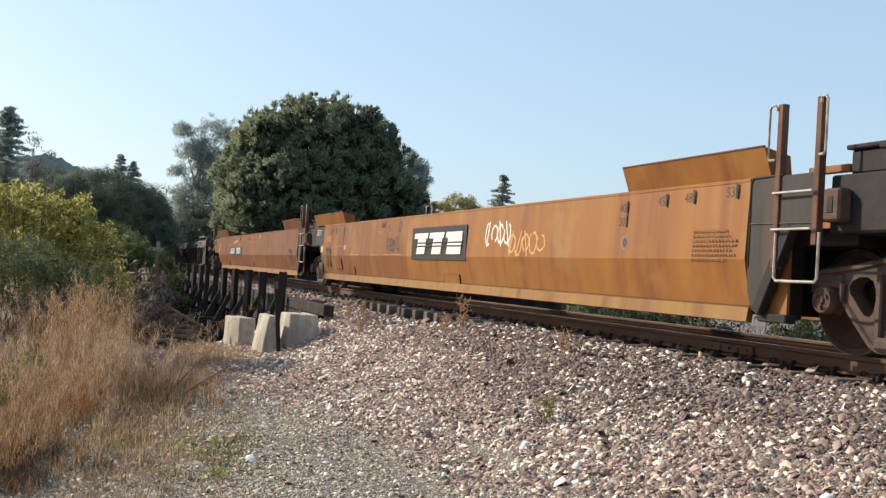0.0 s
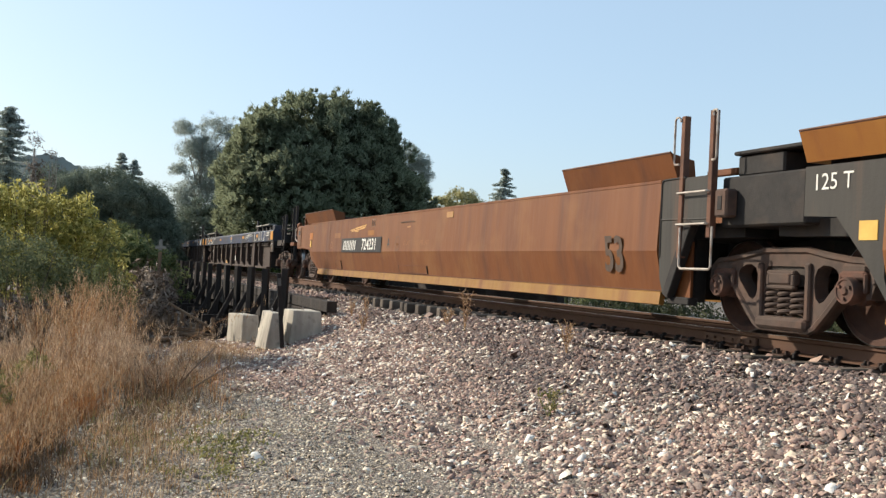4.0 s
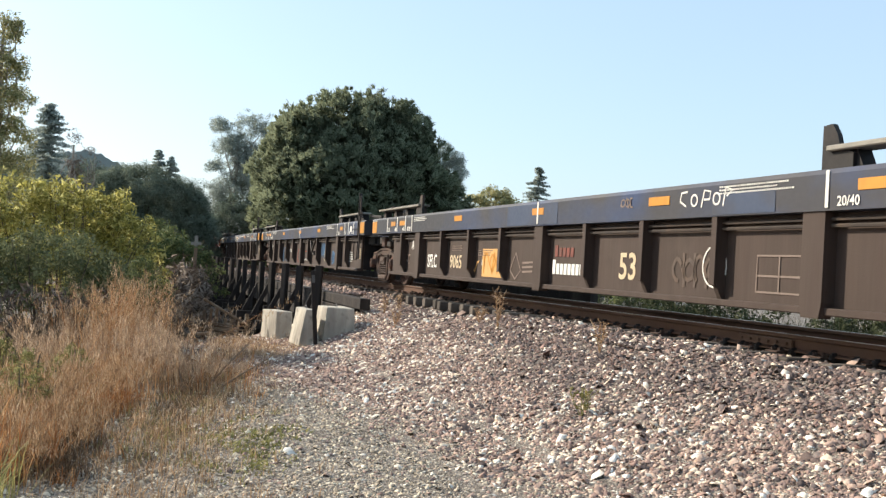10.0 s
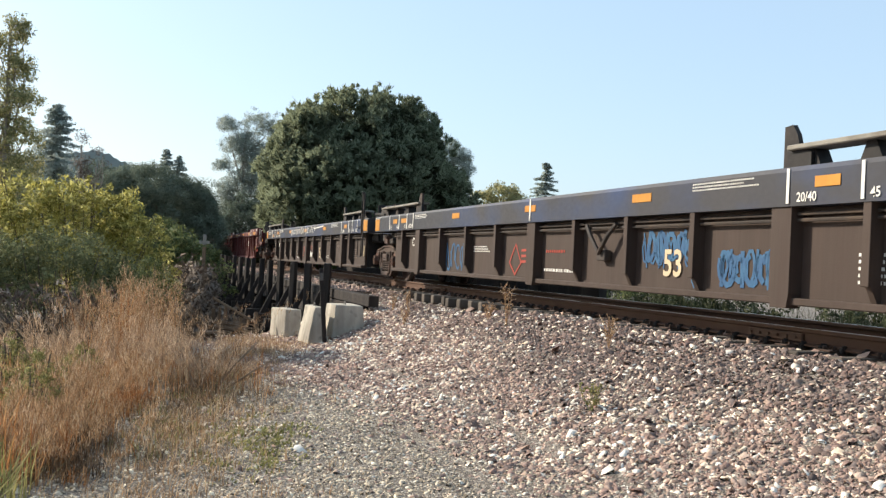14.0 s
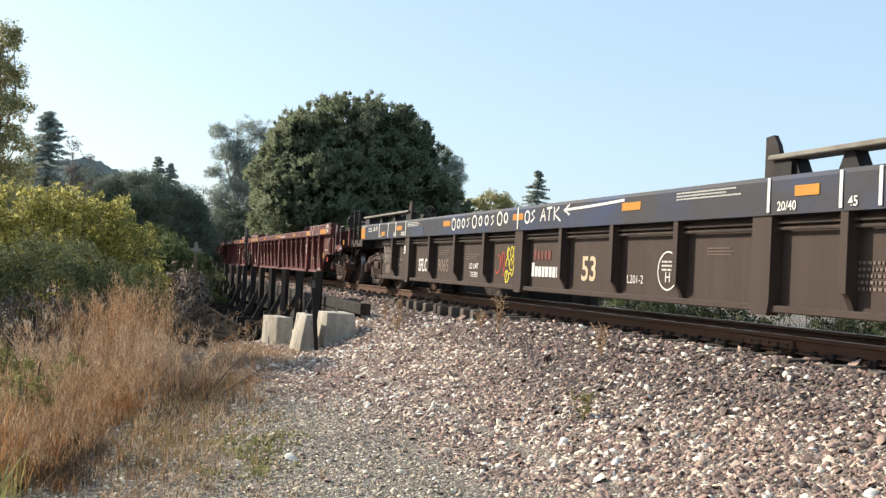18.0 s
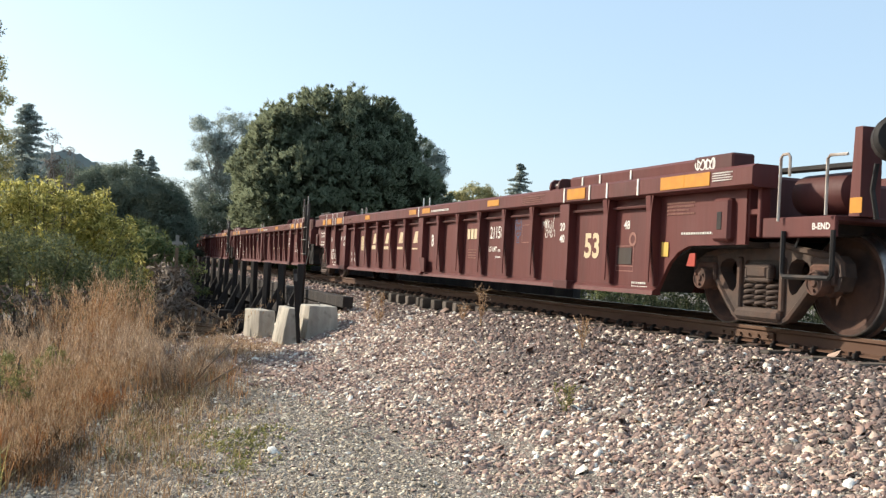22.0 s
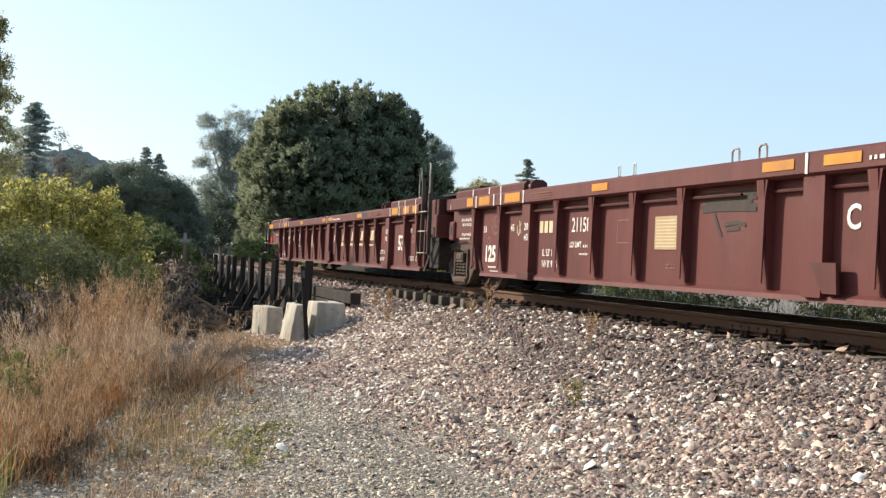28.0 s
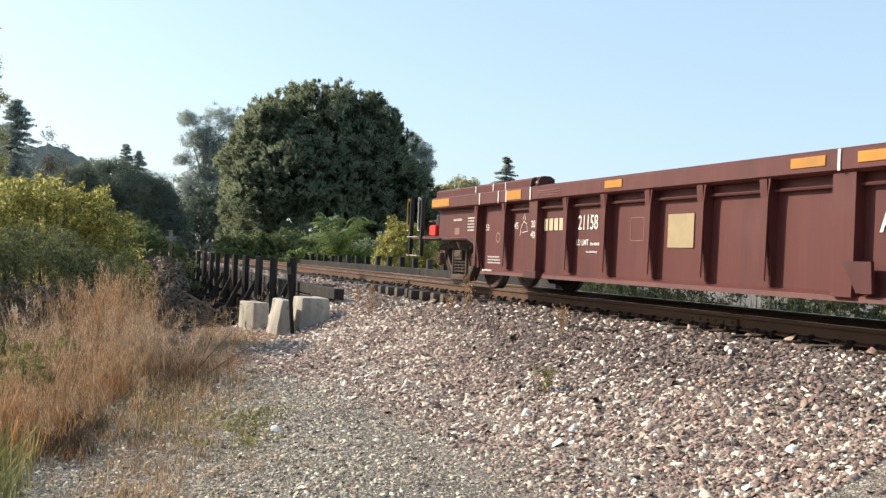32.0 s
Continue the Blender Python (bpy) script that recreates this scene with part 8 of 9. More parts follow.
def bush(name, label, at, lobes, mat, seed, count, per, clump, leaf, stems=14, long=1.8, category="bush"):
    """Many thin stems from the ground and leafy clumps."""
    rng = random.Random(seed)
    x, y = at
    t = thing(name, label, category, at=pose(x, y, ground_at(x, y) - 0.05))
    rise = max(-1.5 - ground_at(x, y), 0) if ground_at(x, y) < -2 else 0
    lobes = [(l[0], l[1], l[2] + rise, *l[3:]) for l in lobes]
    s = Shape()
    for k in range(stems):
        l = lobes[rng.randrange(len(lobes))]
        b = (l[0] + rng.uniform(-0.8, 0.8) * l[3], l[1] + rng.uniform(-0.8, 0.8) * l[4], l[2] + rng.uniform(0.1, 1.0) * l[5])
        a = (b[0] * 0.35, b[1] * 0.35, 0)
        s.tube([a, ((a[0] + b[0]) / 2 + rng.uniform(-0.1, 0.1), (a[1] + b[1]) / 2, b[2] * 0.55), b], 0.016, 5, 0.004)
    tagged(part("branchwork", s, BARK, t), kind="stuff")
    c = clumps(lobes, count, seed, 0.5, 0.3)
    nr = np.random.default_rng(seed + 1)
    v, f, nrm = leaves(c, nr.uniform(0.5, 1.3, (count, 1)) * clump, per, leaf, seed + 2, 0.9, long)
    part("foliage", bulk_mesh("foliage", v, f, mat, True, nrm), mat, t)
    return t


# the willow thicket on the left: yellow above, olive below
bush("willow_bush", "yellowing willow bush in sunlight above the dry grass", bearing_point(182.9, 19.5),
     [(0, 0.2, 2.0, 1.2, 1.3, 0.75), (0, -1.2, 1.9, 1.2, 1.2, 0.8), (0, 0.8, 1.35, 1.0, 0.75, 0.75), (0, -2.4, 1.8, 1.2, 1.2, 0.8), (0.3, 0.1, 1.2, 1.2, 1.2, 0.7), (0, -0.6, 2.55, 0.7, 0.8, 0.45)],
     LEAF_YELLOW, 301, 440, 54, 0.22, 0.046, 36)
bush("willow_bush", "leggy yellow willow sprigs standing out of the thicket", bearing_point(181.6, 19.0),
     [(0, 0.35, 2.35, 0.8, 0.8, 0.5), (0, 0.9, 1.75, 0.7, 0.6, 0.7), (0, -0.3, 2.6, 0.6, 0.5, 0.35), (0, 1.15, 1.3, 0.6, 0.4, 0.5)],
     LEAF_YELLOW, 307, 190, 22, 0.13, 0.05, 26)
bush("willow_bush", "grey-green willow bush growing from the dry grass", bearing_point(183.2, 17.0),
     [(0, 0.2, 1.05, 1.1, 1.4, 0.85), (0, -1.3, 1.05, 1.1, 1.2, 0.9), (0, 0.95, 0.75, 0.8, 0.75, 0.7), (0, -2.2, 0.95, 1, 1, 0.85)],
     LEAF_SILVER, 311, 460, 80, 0.23, 0.034, 40)
bush("dead_brush", "pale dead twigs standing in front of the willow", bearing_point(182.0, 15.6), [(0, 0.3, 0.75, 0.5, 0.9, 0.4), (0, -0.8, 0.7, 0.5, 0.9, 0.4)], BRUSH, 313, 46, 22, 0.16, 0.04, 44, 3.4, "brush")
bush("willow_bush", "small yellow-green bush at the edge of the ravine", bearing_point(178.3, 23.5), [(0, -0.2, 1.25, 0.5, 0.4, 0.45), (0, 0.45, 1.15, 0.5, 0.4, 0.45), (0, 0.1, 0.6, 0.6, 0.9, 0.5)], LEAF_OLIVE, 321, 130, 56, 0.18, 0.04, 12)
bush("tall_weed", "yellow-green flowering weed standing behind the dry grass", bearing_point(178.2, 16.2), [(0, 0, 1.35, 0.2, 0.2, 0.32), (0, 0.22, 1.0, 0.22, 0.25, 0.35), (0, -0.2, 0.9, 0.25, 0.25, 0.4), (0, 0.05, 0.5, 0.3, 0.4, 0.4)], LEAF_OLIVE, 323, 110, 50, 0.11, 0.022, 16, category="weed")
# growth on the far side of the track
rng = random.Random(77)
for k in range(17):
    x = -3.0 - k * 1.9 + rng.uniform(-0.5, 0.5)
    y = track_y(x) + rng.uniform(6.0, 7.6)
    w = rng.uniform(1.2, 1.8)
    bush("roadside_bush", "low green scrub on the bank behind the track", (x, y), [(0, 0, 1.25, w, w * 0.8, 0.7), (w * 0.5, 0.3, 0.7, w * 0.8, w * 0.6, 0.6), (-w * 0.4, -0.4, 0.5, w * 0.9, w * 0.6, 0.6)], rng.choice((BANK_GREEN, LEAF_OLIVE, BANK_GREEN)), 330 + k, 110, 40, 0.24, 0.06, 8)
bush("shrub", "rounded yellow-green shrub in sun behind the bridge", bearing_point(162.3, 42), [(0, 0, 2.2, 1.0, 0.9, 1.1), (0, 0.7, 1.6, 0.9, 1.0, 1.1), (0, -0.5, 1.3, 1.0, 0.7, 1.2), (0, -0.3, 3.2, 0.4, 0.3, 0.4), (0, 0.6, 3.0, 0.5, 0.5, 0.4), (0, 1.5, 1.5, 0.9, 0.9, 1.1)], LEAF_YELLOW, 351, 260, 60, 0.24, 0.065, 18)
van_x, van_y = bearing_point(172.6, 118)
van = thing("parked_van", "pale van parked among the trees past the bridge", "van", at=pose(van_x, van_y, ground_at(van_x, van_y) + 0.02, 0, 0, 80))
mz = 1.25 - ground_at(van_x, van_y)
part("embankment", Shape().box(-6, 6, -4, 4, -0.3, mz, 0.3), SOIL, van, "earth bank under the van")
vb = part("body", Shape().prism([(-2.2, mz + 0.35), (2.2, mz + 0.35), (2.3, mz + 0.95), (1.5, mz + 1.1), (0.9, mz + 1.75), (-2.1, mz + 1.8), (-2.25, mz + 1.2)], -0.9, 0.9), WHITE, van)
for x in (-1.5, -0.3):
    part("side_window", Shape().box(x - 0.45, x + 0.45, -0.92, -0.89, mz + 1.15, mz + 1.62, 0.02), BLACK_PAINT, vb)
for x in (-1.4, 1.45):
    part("wheel", Shape().lathe([(0.0, -0.12), (0.2, -0.12), (0.33, -0.1), (0.33, 0.1), (0.0, 0.1)], 16, pose(x, -0.82, mz + 0.33)), RUBBER, van)
bush("shrub", "bright green shrub behind the bridge rail", bearing_point(165.8, 51), [(0, 0, 1.5, 1.4, 1.7, 1.0), (0, 1.5, 1.1, 1.2, 1.2, 1.0), (0, -1.6, 1.1, 1.2, 1.3, 1.0)], LEAF_BRIGHT, 352, 230, 60, 0.34, 0.085, 14, 2.4)


def palm(label, at, hub, reach, seed, fronds=20):
    """A low palm: arching fronds from one hub, each a midrib with two rows of narrow leaflets."""
    rng = random.Random(seed)
    x, y = at
    t = thing("palm", label, "palm", at=pose(x, y, ground_at(x, y) - 0.05))
    hub -= ground_at(x, y)
    part("trunk", Shape().tube([(0, 0, 0), (0.05, 0.02, hub * 0.5), (0, 0, hub)], 0.17, 9, 0.13), BARK, t, smooth=True)
    for k in range(fronds):
        an = 6.283 * k / fronds + rng.uniform(-0.15, 0.15)
        up, r = rng.uniform(0.9, 2.1), reach * rng.uniform(0.8, 1.15)
        spine = []
        for i in range(9):
            g = i / 8
            d = r * g * (1.15 - 0.3 * up)
            spine.append((d * math.cos(an), d * math.sin(an), hub + r * (up * g - 0.62 * up * g * g)))
        s = Shape().tube(spine, 0.016, 5, 0.005)
        for i in range(1, 9):
            for half in (0.0, 0.5):
                a, b = spine[i - 1], spine[i]
                p = [a[q] + (b[q] - a[q]) * half for q in range(3)]
                ln = r * 0.34 * (1.1 - abs(i / 8 - 0.45))
                for sd in (-1, 1):
                    ax, ay = math.cos(an + sd * 0.95), math.sin(an + sd * 0.95)
                    tip = (p[0] + ax * ln, p[1] + ay * ln, p[2] - ln * rng.uniform(0.15, 0.5))
                    w = 0.028
                    s.add([(p[0] - w * ay, p[1] + w * ax, p[2]), (p[0] + w * ay, p[1] - w * ax, p[2] + 0.01), tip], [(0, 1, 2)])
        part("frond", s, LEAF_PALM, t)
    return t


palm("bright green palm with arching fronds behind the bridge rail", bearing_point(165.9, 48.5), 0.55, 2.35, 88, 34)
bush("shrub", "green thicket behind the far bridge rail", bearing_point(168.8, 58), [(0, 0, 1.6, 2, 2.4, 1.4), (0, 2.5, 1.4, 2, 2, 1.3), (0, -2.5, 1.5, 2, 2, 1.4)], LEAF_OLIVE, 353, 220, 50, 0.4, 0.14, 14)
bush("shrub", "grey-green thicket at the far end of the bridge", bearing_point(173.2, 90), [(0, 0, 3.2, 3, 2.8, 2.6), (0, 2.2, 3.6, 3, 2, 2.6), (0, 3, 1.8, 3, 3, 2.0), (0, -2.2, 1.8, 2.4, 2.4, 2.0)], LEAF_DEEP, 354, 420, 60, 0.55, 0.13, 14)
for k in range(10):
    b = 157 + k * 1.5 + rng.uniform(-0.3, 0.3)
    bush("thicket", "dark green thicket along the far bank", bearing_point(b, rng.uniform(60, 68)), [(0, 0, 1.6, 2.2, 2.4, 1.6), (0, 1.6, 1.2, 2, 2, 1.3)], rng.choice((LEAF_OLIVE, LEAF_DARK)), 360 + k, 130, 46, 0.45, 0.17, 8)
for k in range(5):
    b = 178 + k * 2.0 + rng.uniform(-0.3, 0.3)
    bush("thicket", "dark green thicket behind the willows", bearing_point(b, rng.uniform(38, 46)), [(0, 0, 1.3, 1.7, 1.9, 1.5), (0, 1.2, 1.0, 1.5, 1.5, 1.2)], LEAF_OLIVE, 380 + k, 190, 60, 0.38, 0.09, 8)

# ---- dry grass and weeds ----


def blades(xy, height, width, seed, lean=0.5):
    """Thin curved blades rooted at xy: arrays of vertices and of faces."""
    rng = np.random.default_rng(seed)
    n = len(xy)
    a = rng.uniform(0, 2 * np.pi, n)
    out = np.abs(rng.normal(0, lean, n)) * height
    z0 = ground_z(xy[:, 0], xy[:, 1])
    d = np.stack([np.cos(a), np.sin(a)], -1)
    side = np.stack([-np.sin(a), np.cos(a)], -1)
    rows = []
    for f, w in ((0.0, 1.0), (0.45, 0.85), (0.8, 0.5), (1.0, 0.12)):
        c = xy + d * (out * f ** 1.8)[:, None]
        z = z0 - 0.02 + height * (f - 0.12 * f * f * np.minimum(out / height, 1.2))
        for s in (-1, 1):
            p = c + side * (s * w * width / 2)[:, None]
            rows.append(np.concatenate([p, z[:, None]], 1))
    v = np.stack(rows, 1)
    q = np.array([(0, 1, 3, 2), (2, 3, 5, 4), (4, 5, 7, 6)])
    f = q[None] + (np.arange(n) * 8)[:, None, None]
    return v.reshape(-1, 3), f.reshape(-1, 4)


def grass_spots(n, x0, x1, y0, y1, seed, edge):
    rng = np.random.default_rng(seed)
    x, y = rng.uniform(x0, x1, n), rng.uniform(y0, y1, n)
    keep = edge(x, y, rng)
    return np.stack([x[keep], y[keep]], -1)


def edge_y(x):
    return np.interp(x, [-22, -19.5, -15.5, -12.3, -10.1, -8.6, -7.6, -6.6, -5.0], [-6.6, -6.7, -6.75, -6.85, -6.98, -7.12, -7.35, -8.6, -9.0])


def left_of_path(x, y, rng):
    """South of the trodden edge that runs from beside the camera to the ravine."""
    return y < edge_y(x) + 0.25 * wave(x, y, 2.3, 4.0) - np.abs(rng.normal(0, 0.25, len(x)))


spots = grass_spots(2300, -23, -3.6, -15, -4.6, 41, left_of_path)
rng_ = np.random.default_rng(42)
per = 24
xy = np.repeat(spots, per, axis=0) + rng_.normal(0, 0.055, (len(spots) * per, 2))
low = (0.6 + 0.4 * ease(-19, -14.5, spots[:, 0])) * np.clip((edge_y(spots[:, 0]) - spots[:, 1]) / 0.7, 0.3, 1)
tall = np.repeat(low * np.clip(0.27 + 0.15 * wave(spots[:, 0], spots[:, 1], 1.3, 5.0) + rng_.normal(0, 0.12, len(spots)), 0.07, 0.75), per) * rng_.uniform(0.45, 1.25, len(xy))
width = rng_.uniform(0.006, 0.015, len(xy))
tone = np.repeat(wave(spots[:, 0], spots[:, 1], 1.7, 8.0) + np.clip((spots[:, 0] + 12) / 5, -0.6, 0.6) + rng_.normal(0, 0.45, len(spots)), per)
for lo, hi, mat, lab in ((-9, -0.95, WEED_BROWN, "withered brown grass beside the gravel path"), (-0.95, -0.5, FADED, "tangled bleached grey-brown grass beside the gravel path"), (-0.5, 0.2, DRY, "tangled dry brown grass beside the gravel path"), (0.2, 9, GOLD, "golden dry grass beside the gravel path")):
    k = (tone >= lo) & (tone < hi)
    v, f = blades(xy[k], tall[k], width[k], 43, 0.55)
    tagged(new("dry_grass", bulk_mesh("dry_grass", v, f, mat)), lab, "grass", kind="stuff")
# short thatch that hides the ground between the stalks
spots = grass_spots(4600, -14, -5.6, -9.6, -6.9, 58, lambda x, y, r: left_of_path(x, y + 0.2, r))
xy = np.repeat(spots, 9, axis=0) + rng_.normal(0, 0.07, (len(spots) * 9, 2))
tall = rng_.uniform(0.05, 0.22, len(xy))
tone = np.repeat(wave(spots[:, 0], spots[:, 1], 1.2, 2.0) + rng_.normal(0, 0.4, len(spots)), 9)
for lo, hi, mat, lab in ((-9, 0.15, WEED_BROWN, "withered brown thatch under the dry grass"), (0.15, 0.6, DRY, "matted straw thatch under the dry grass"), (0.6, 9, GOLD, "matted golden thatch under the dry grass")):
    k = (tone >= lo) & (tone < hi)
    v, f = blades(xy[k], tall[k], rng_.uniform(0.004, 0.010, int(k.sum())), 59, 0.9)
    tagged(new("dry_grass", bulk_mesh("dry_grass", v, f, mat)), lab, "grass", kind="stuff")
# withered weeds in a tangle between the grass and the gravel
spots = grass_spots(2600, -15.5, -8.2, -7.3, -5.4, 60, lambda x, y, r: (np.abs(y - np.interp(x, [-15.5, -13.8, -11.9, -9.3, -8.2], [-5.9, -6.15, -6.65, -7.0, -7.3])) < np.abs(r.normal(0, 0.33, len(x)))) & (wave(x, y, 3.1, 1.0) + r.normal(0, 0.5, len(x)) > -0.2))
xy = np.repeat(spots, 10, axis=0) + rng_.normal(0, 0.07, (len(spots) * 10, 2))
v, f = blades(xy, rng_.uniform(0.03, 0.18, len(xy)) * np.interp(xy[:, 0], [-12, -9.5], [1.2, 0.5]), rng_.uniform(0.003, 0.009, len(xy)), 61, 0.8)
tagged(new("withered_weeds", bulk_mesh("withered_weeds", v, f, WEED_BROWN)), "tangle of withered brown weeds at the edge of the gravel", "weeds", kind="stuff")
# scrubby weeds and bent stalks spreading over the trodden edge
spots = grass_spots(3000, -15.6, -8.0, -7.6, -4.9, 64, lambda x, y, r: (np.abs(y - np.interp(x, [-15.6, -12.5, -9.4, -8.0], [-5.7, -6.3, -6.92, -7.2])) < np.abs(r.normal(0, 0.42, len(x)))) & (wave(x, y, 2.1, 5.0) + r.normal(0, 0.35, len(x)) > 0.0))
xy = np.repeat(spots, 11, axis=0) + rng_.normal(0, 0.06, (len(spots) * 11, 2))
tall = rng_.uniform(0.04, 0.20, len(xy)) * np.repeat(rng_.choice([0.6, 1.0, 1.7], len(spots), p=[0.5, 0.38, 0.12]), 11) * np.interp(xy[:, 0], [-13, -10], [0.85, 0.55])
tone = np.repeat(wave(spots[:, 0], spots[:, 1], 1.6, 3.0) + rng_.normal(0, 0.5, len(spots)), 11)
for lo, hi, mat, lab in ((-9, -0.1, WEED_BROWN, "scrubby brown weeds spreading over the trodden edge"), (-0.1, 0.45, WEED, "scrubby olive weeds spreading over the trodden edge"), (0.45, 9, DRY, "bent straw stalks on the trodden edge")):
    k = (tone >= lo) & (tone < hi)
    v, f = blades(xy[k], tall[k], rng_.uniform(0.004, 0.010, int(k.sum())), 65, 0.8)
    tagged(new("withered_weeds", bulk_mesh("withered_weeds", v, f, mat)), lab, "weeds", kind="stuff")
# yellow-green weeds among the grass beside the camera
spots = grass_spots(700, -8.6, -5.2, -10.2, -8.0, 44, lambda x, y, r: wave(x, y, 1.9, 2.0) > -0.1)
xy = np.repeat(spots, 9, axis=0) + rng_.normal(0, 0.07, (len(spots) * 9, 2))
v, f = blades(xy, rng_.uniform(0.15, 0.5, len(xy)), rng_.uniform(0.006, 0.013, len(xy)), 45, 0.5)
tagged(new("green_weeds", bulk_mesh("green_weeds", v, f, WEED)), "yellow-green weeds among the dry grass", "weeds", kind="stuff")
spots = grass_spots(900, -17, -9, -12.5, -7.7, 54, lambda x, y, r: wave(x, y, 1.1, 6.0) + r.normal(0, 0.3, len(x)) > 0.35)
xy = np.repeat(spots, 9, axis=0) + rng_.normal(0, 0.09, (len(spots) * 9, 2))
v, f = blades(xy, rng_.uniform(0.10, 0.40, len(xy)), rng_.uniform(0.007, 0.014, len(xy)), 55, 0.7)
tagged(new("green_weeds", bulk_mesh("green_weeds", v, f, WEED)), "patches of olive-green weeds in the dry grass", "weeds", kind="stuff")


for k, (x, y, hgt) in enumerate(((-10.6, -8.15, 0.62), (-9.6, -8.1, 0.55), (-11.6, -8.5, 0.66), (-12.6, -7.8, 0.5), (-10.1, -8.35, 0.5))):
    bush("green_weed", "feathery yellow-green weed standing in the dry grass", (x, y), [(0, 0, hgt * 0.75, 0.16, 0.14, hgt * 0.35), (0.1, 0.16, hgt * 0.55, 0.16, 0.14, hgt * 0.35), (-0.1, -0.15, hgt * 0.45, 0.18, 0.14, hgt * 0.4)], WEED, 340 + k, 80, 26, 0.07, 0.016, 18, 2.6, "weed")


def plume(x, y, height, seed, count=46, spread=0.3):
    """A clump of tall dry weeds with feathery seed heads."""
    r = np.random.default_rng(seed)
    n = count
    xy = np.stack([r.normal(x, spread, n), r.normal(y, spread, n)], -1)
    hs = height * r.uniform(0.55, 1.05, n)
    v, f = blades(xy, hs, r.uniform(0.006, 0.012, n), seed, 0.5)
    tips = v.reshape(n, 8, 3)
    c = np.concatenate([tips[:, 6] * w + tips[:, 2] * (1 - w) for w in (1.0, 0.88, 0.76, 0.64, 0.5, 0.35)])
    lv, lf, ln = needles(c, np.array([x, y, -60.0]), 9, 0.10, 0.0028, seed + 1, 1.2, 0.34)
    t = thing("tall_weed", "clump of tall dry weeds with feathery seed heads", "weed", "tall dry weeds", at=None)
    stem, fluff = (GOLD, DRY) if x > -12 or height > 0.95 else (DRY, FADED)
    part("stalk_tuft", bulk_mesh("stalk_tuft", v, f, stem), stem, t)["kind"] = "stuff"
    part("seed_fluff", bulk_mesh("seed_fluff", lv, lf, fluff), fluff, t)["kind"] = "stuff"


PLUMES = ((-14.6, -7.25, 1.45), (-14.3, -7.15, 1.30), (-14.8, -7.4, 1.25), (-13.6, -7.1, 0.98), (-12.6, -6.95, 0.90), (-12.3, -6.85, 0.80), (-13.2, -7.0, 0.85), (-15.6, -8.0, 0.85), (-14.0, -8.3, 0.78), (-12.8, -9.0, 0.72),
          (-15.8, -9.2, 0.82), (-16.8, -10.4, 0.82), (-13.6, -7.8, 0.75), (-17.0, -7.4, 0.75), (-11.6, -7.35, 0.58), (-11.2, -7.7, 0.55), (-10.4, -7.8, 0.50), (-10.2, -8.4, 0.58), (-9.4, -8.9, 0.58), (-11.6, -10.0, 0.62),
          (-9.0, -7.75, 0.44), (-8.6, -8.0, 0.44), (-9.5, -7.95, 0.52), (-8.2, -8.1, 0.38), (-8.4, -8.5, 0.42), (-7.8, -9.0, 0.45), (-13.2, -6.4, 0.35))
for k, (x, y, hgt) in enumerate(PLUMES):
    plume(x, y, hgt, 500 + 3 * k, 64 if hgt > 0.9 else 40)
# trampled short grass and sparse green weeds along the edge of the gravel
spots = grass_spots(5200, -20, -6, -7.9, -4.4, 46, lambda x, y, r: np.abs(y - np.interp(x, [-19.5, -12.3, -8.6, -5.0], [-5.1, -6.25, -6.9, -7.5])) < np.abs(r.normal(0, 0.5, len(x))))
xy = np.repeat(spots, 6, axis=0) + rng_.normal(0, 0.06, (len(spots) * 6, 2))
v, f = blades(xy, rng_.uniform(0.04, 0.20, len(xy)), rng_.uniform(0.004, 0.009, len(xy)), 47, 0.9)
tagged(new("dry_grass", bulk_mesh("dry_grass", v, f, DRY)), "short trampled dry grass along the gravel edge", "grass", kind="stuff")
spots = grass_spots(3200, -12.5, -7.0, -7.4, -5.0, 48, lambda x, y, r: (((x + 9.4) / 1.5) ** 2 + ((y + 6.1 + 0.22 * (x + 9.4)) / 0.45) ** 2 < r.random(len(x)) ** 2 * 1.7) & (wave(x, y, 4.0, 3.0) > -0.3))
xy = np.repeat(spots, 7, axis=0) + rng_.normal(0, 0.05, (len(spots) * 7, 2))
v, f = blades(xy, rng_.uniform(0.02, 0.07, len(xy)), rng_.uniform(0.014, 0.03, len(xy)), 49, 1.3)
tagged(new("green_weeds", bulk_mesh("green_weeds", v, f, WEED)), "low green weeds creeping over the gravel edge", "weeds", kind="stuff")
spots = grass_spots(1300, -14.5, -7.5, -7.6, -5.4, 56, lambda x, y, r: (np.abs(y - np.interp(x, [-14.5, -12.3, -8.6, -7.0], [-6.35, -6.55, -7.0, -7.2])) < np.abs(r.normal(0, 0.28, len(x)))) & (wave(x, y, 2.7, 1.0) + r.normal(0, 0.4, len(x)) > 0))
xy = np.repeat(spots, 7, axis=0) + rng_.normal(0, 0.06, (len(spots) * 7, 2))
v, f = blades(xy, rng_.uniform(0.03, 0.11, len(xy)), rng_.uniform(0.008, 0.016, len(xy)), 57, 1.1)
tagged(new("green_weeds", bulk_mesh("green_weeds", v, f, WEED)), "low olive-brown weeds where the grass meets the gravel", "weeds", kind="stuff")
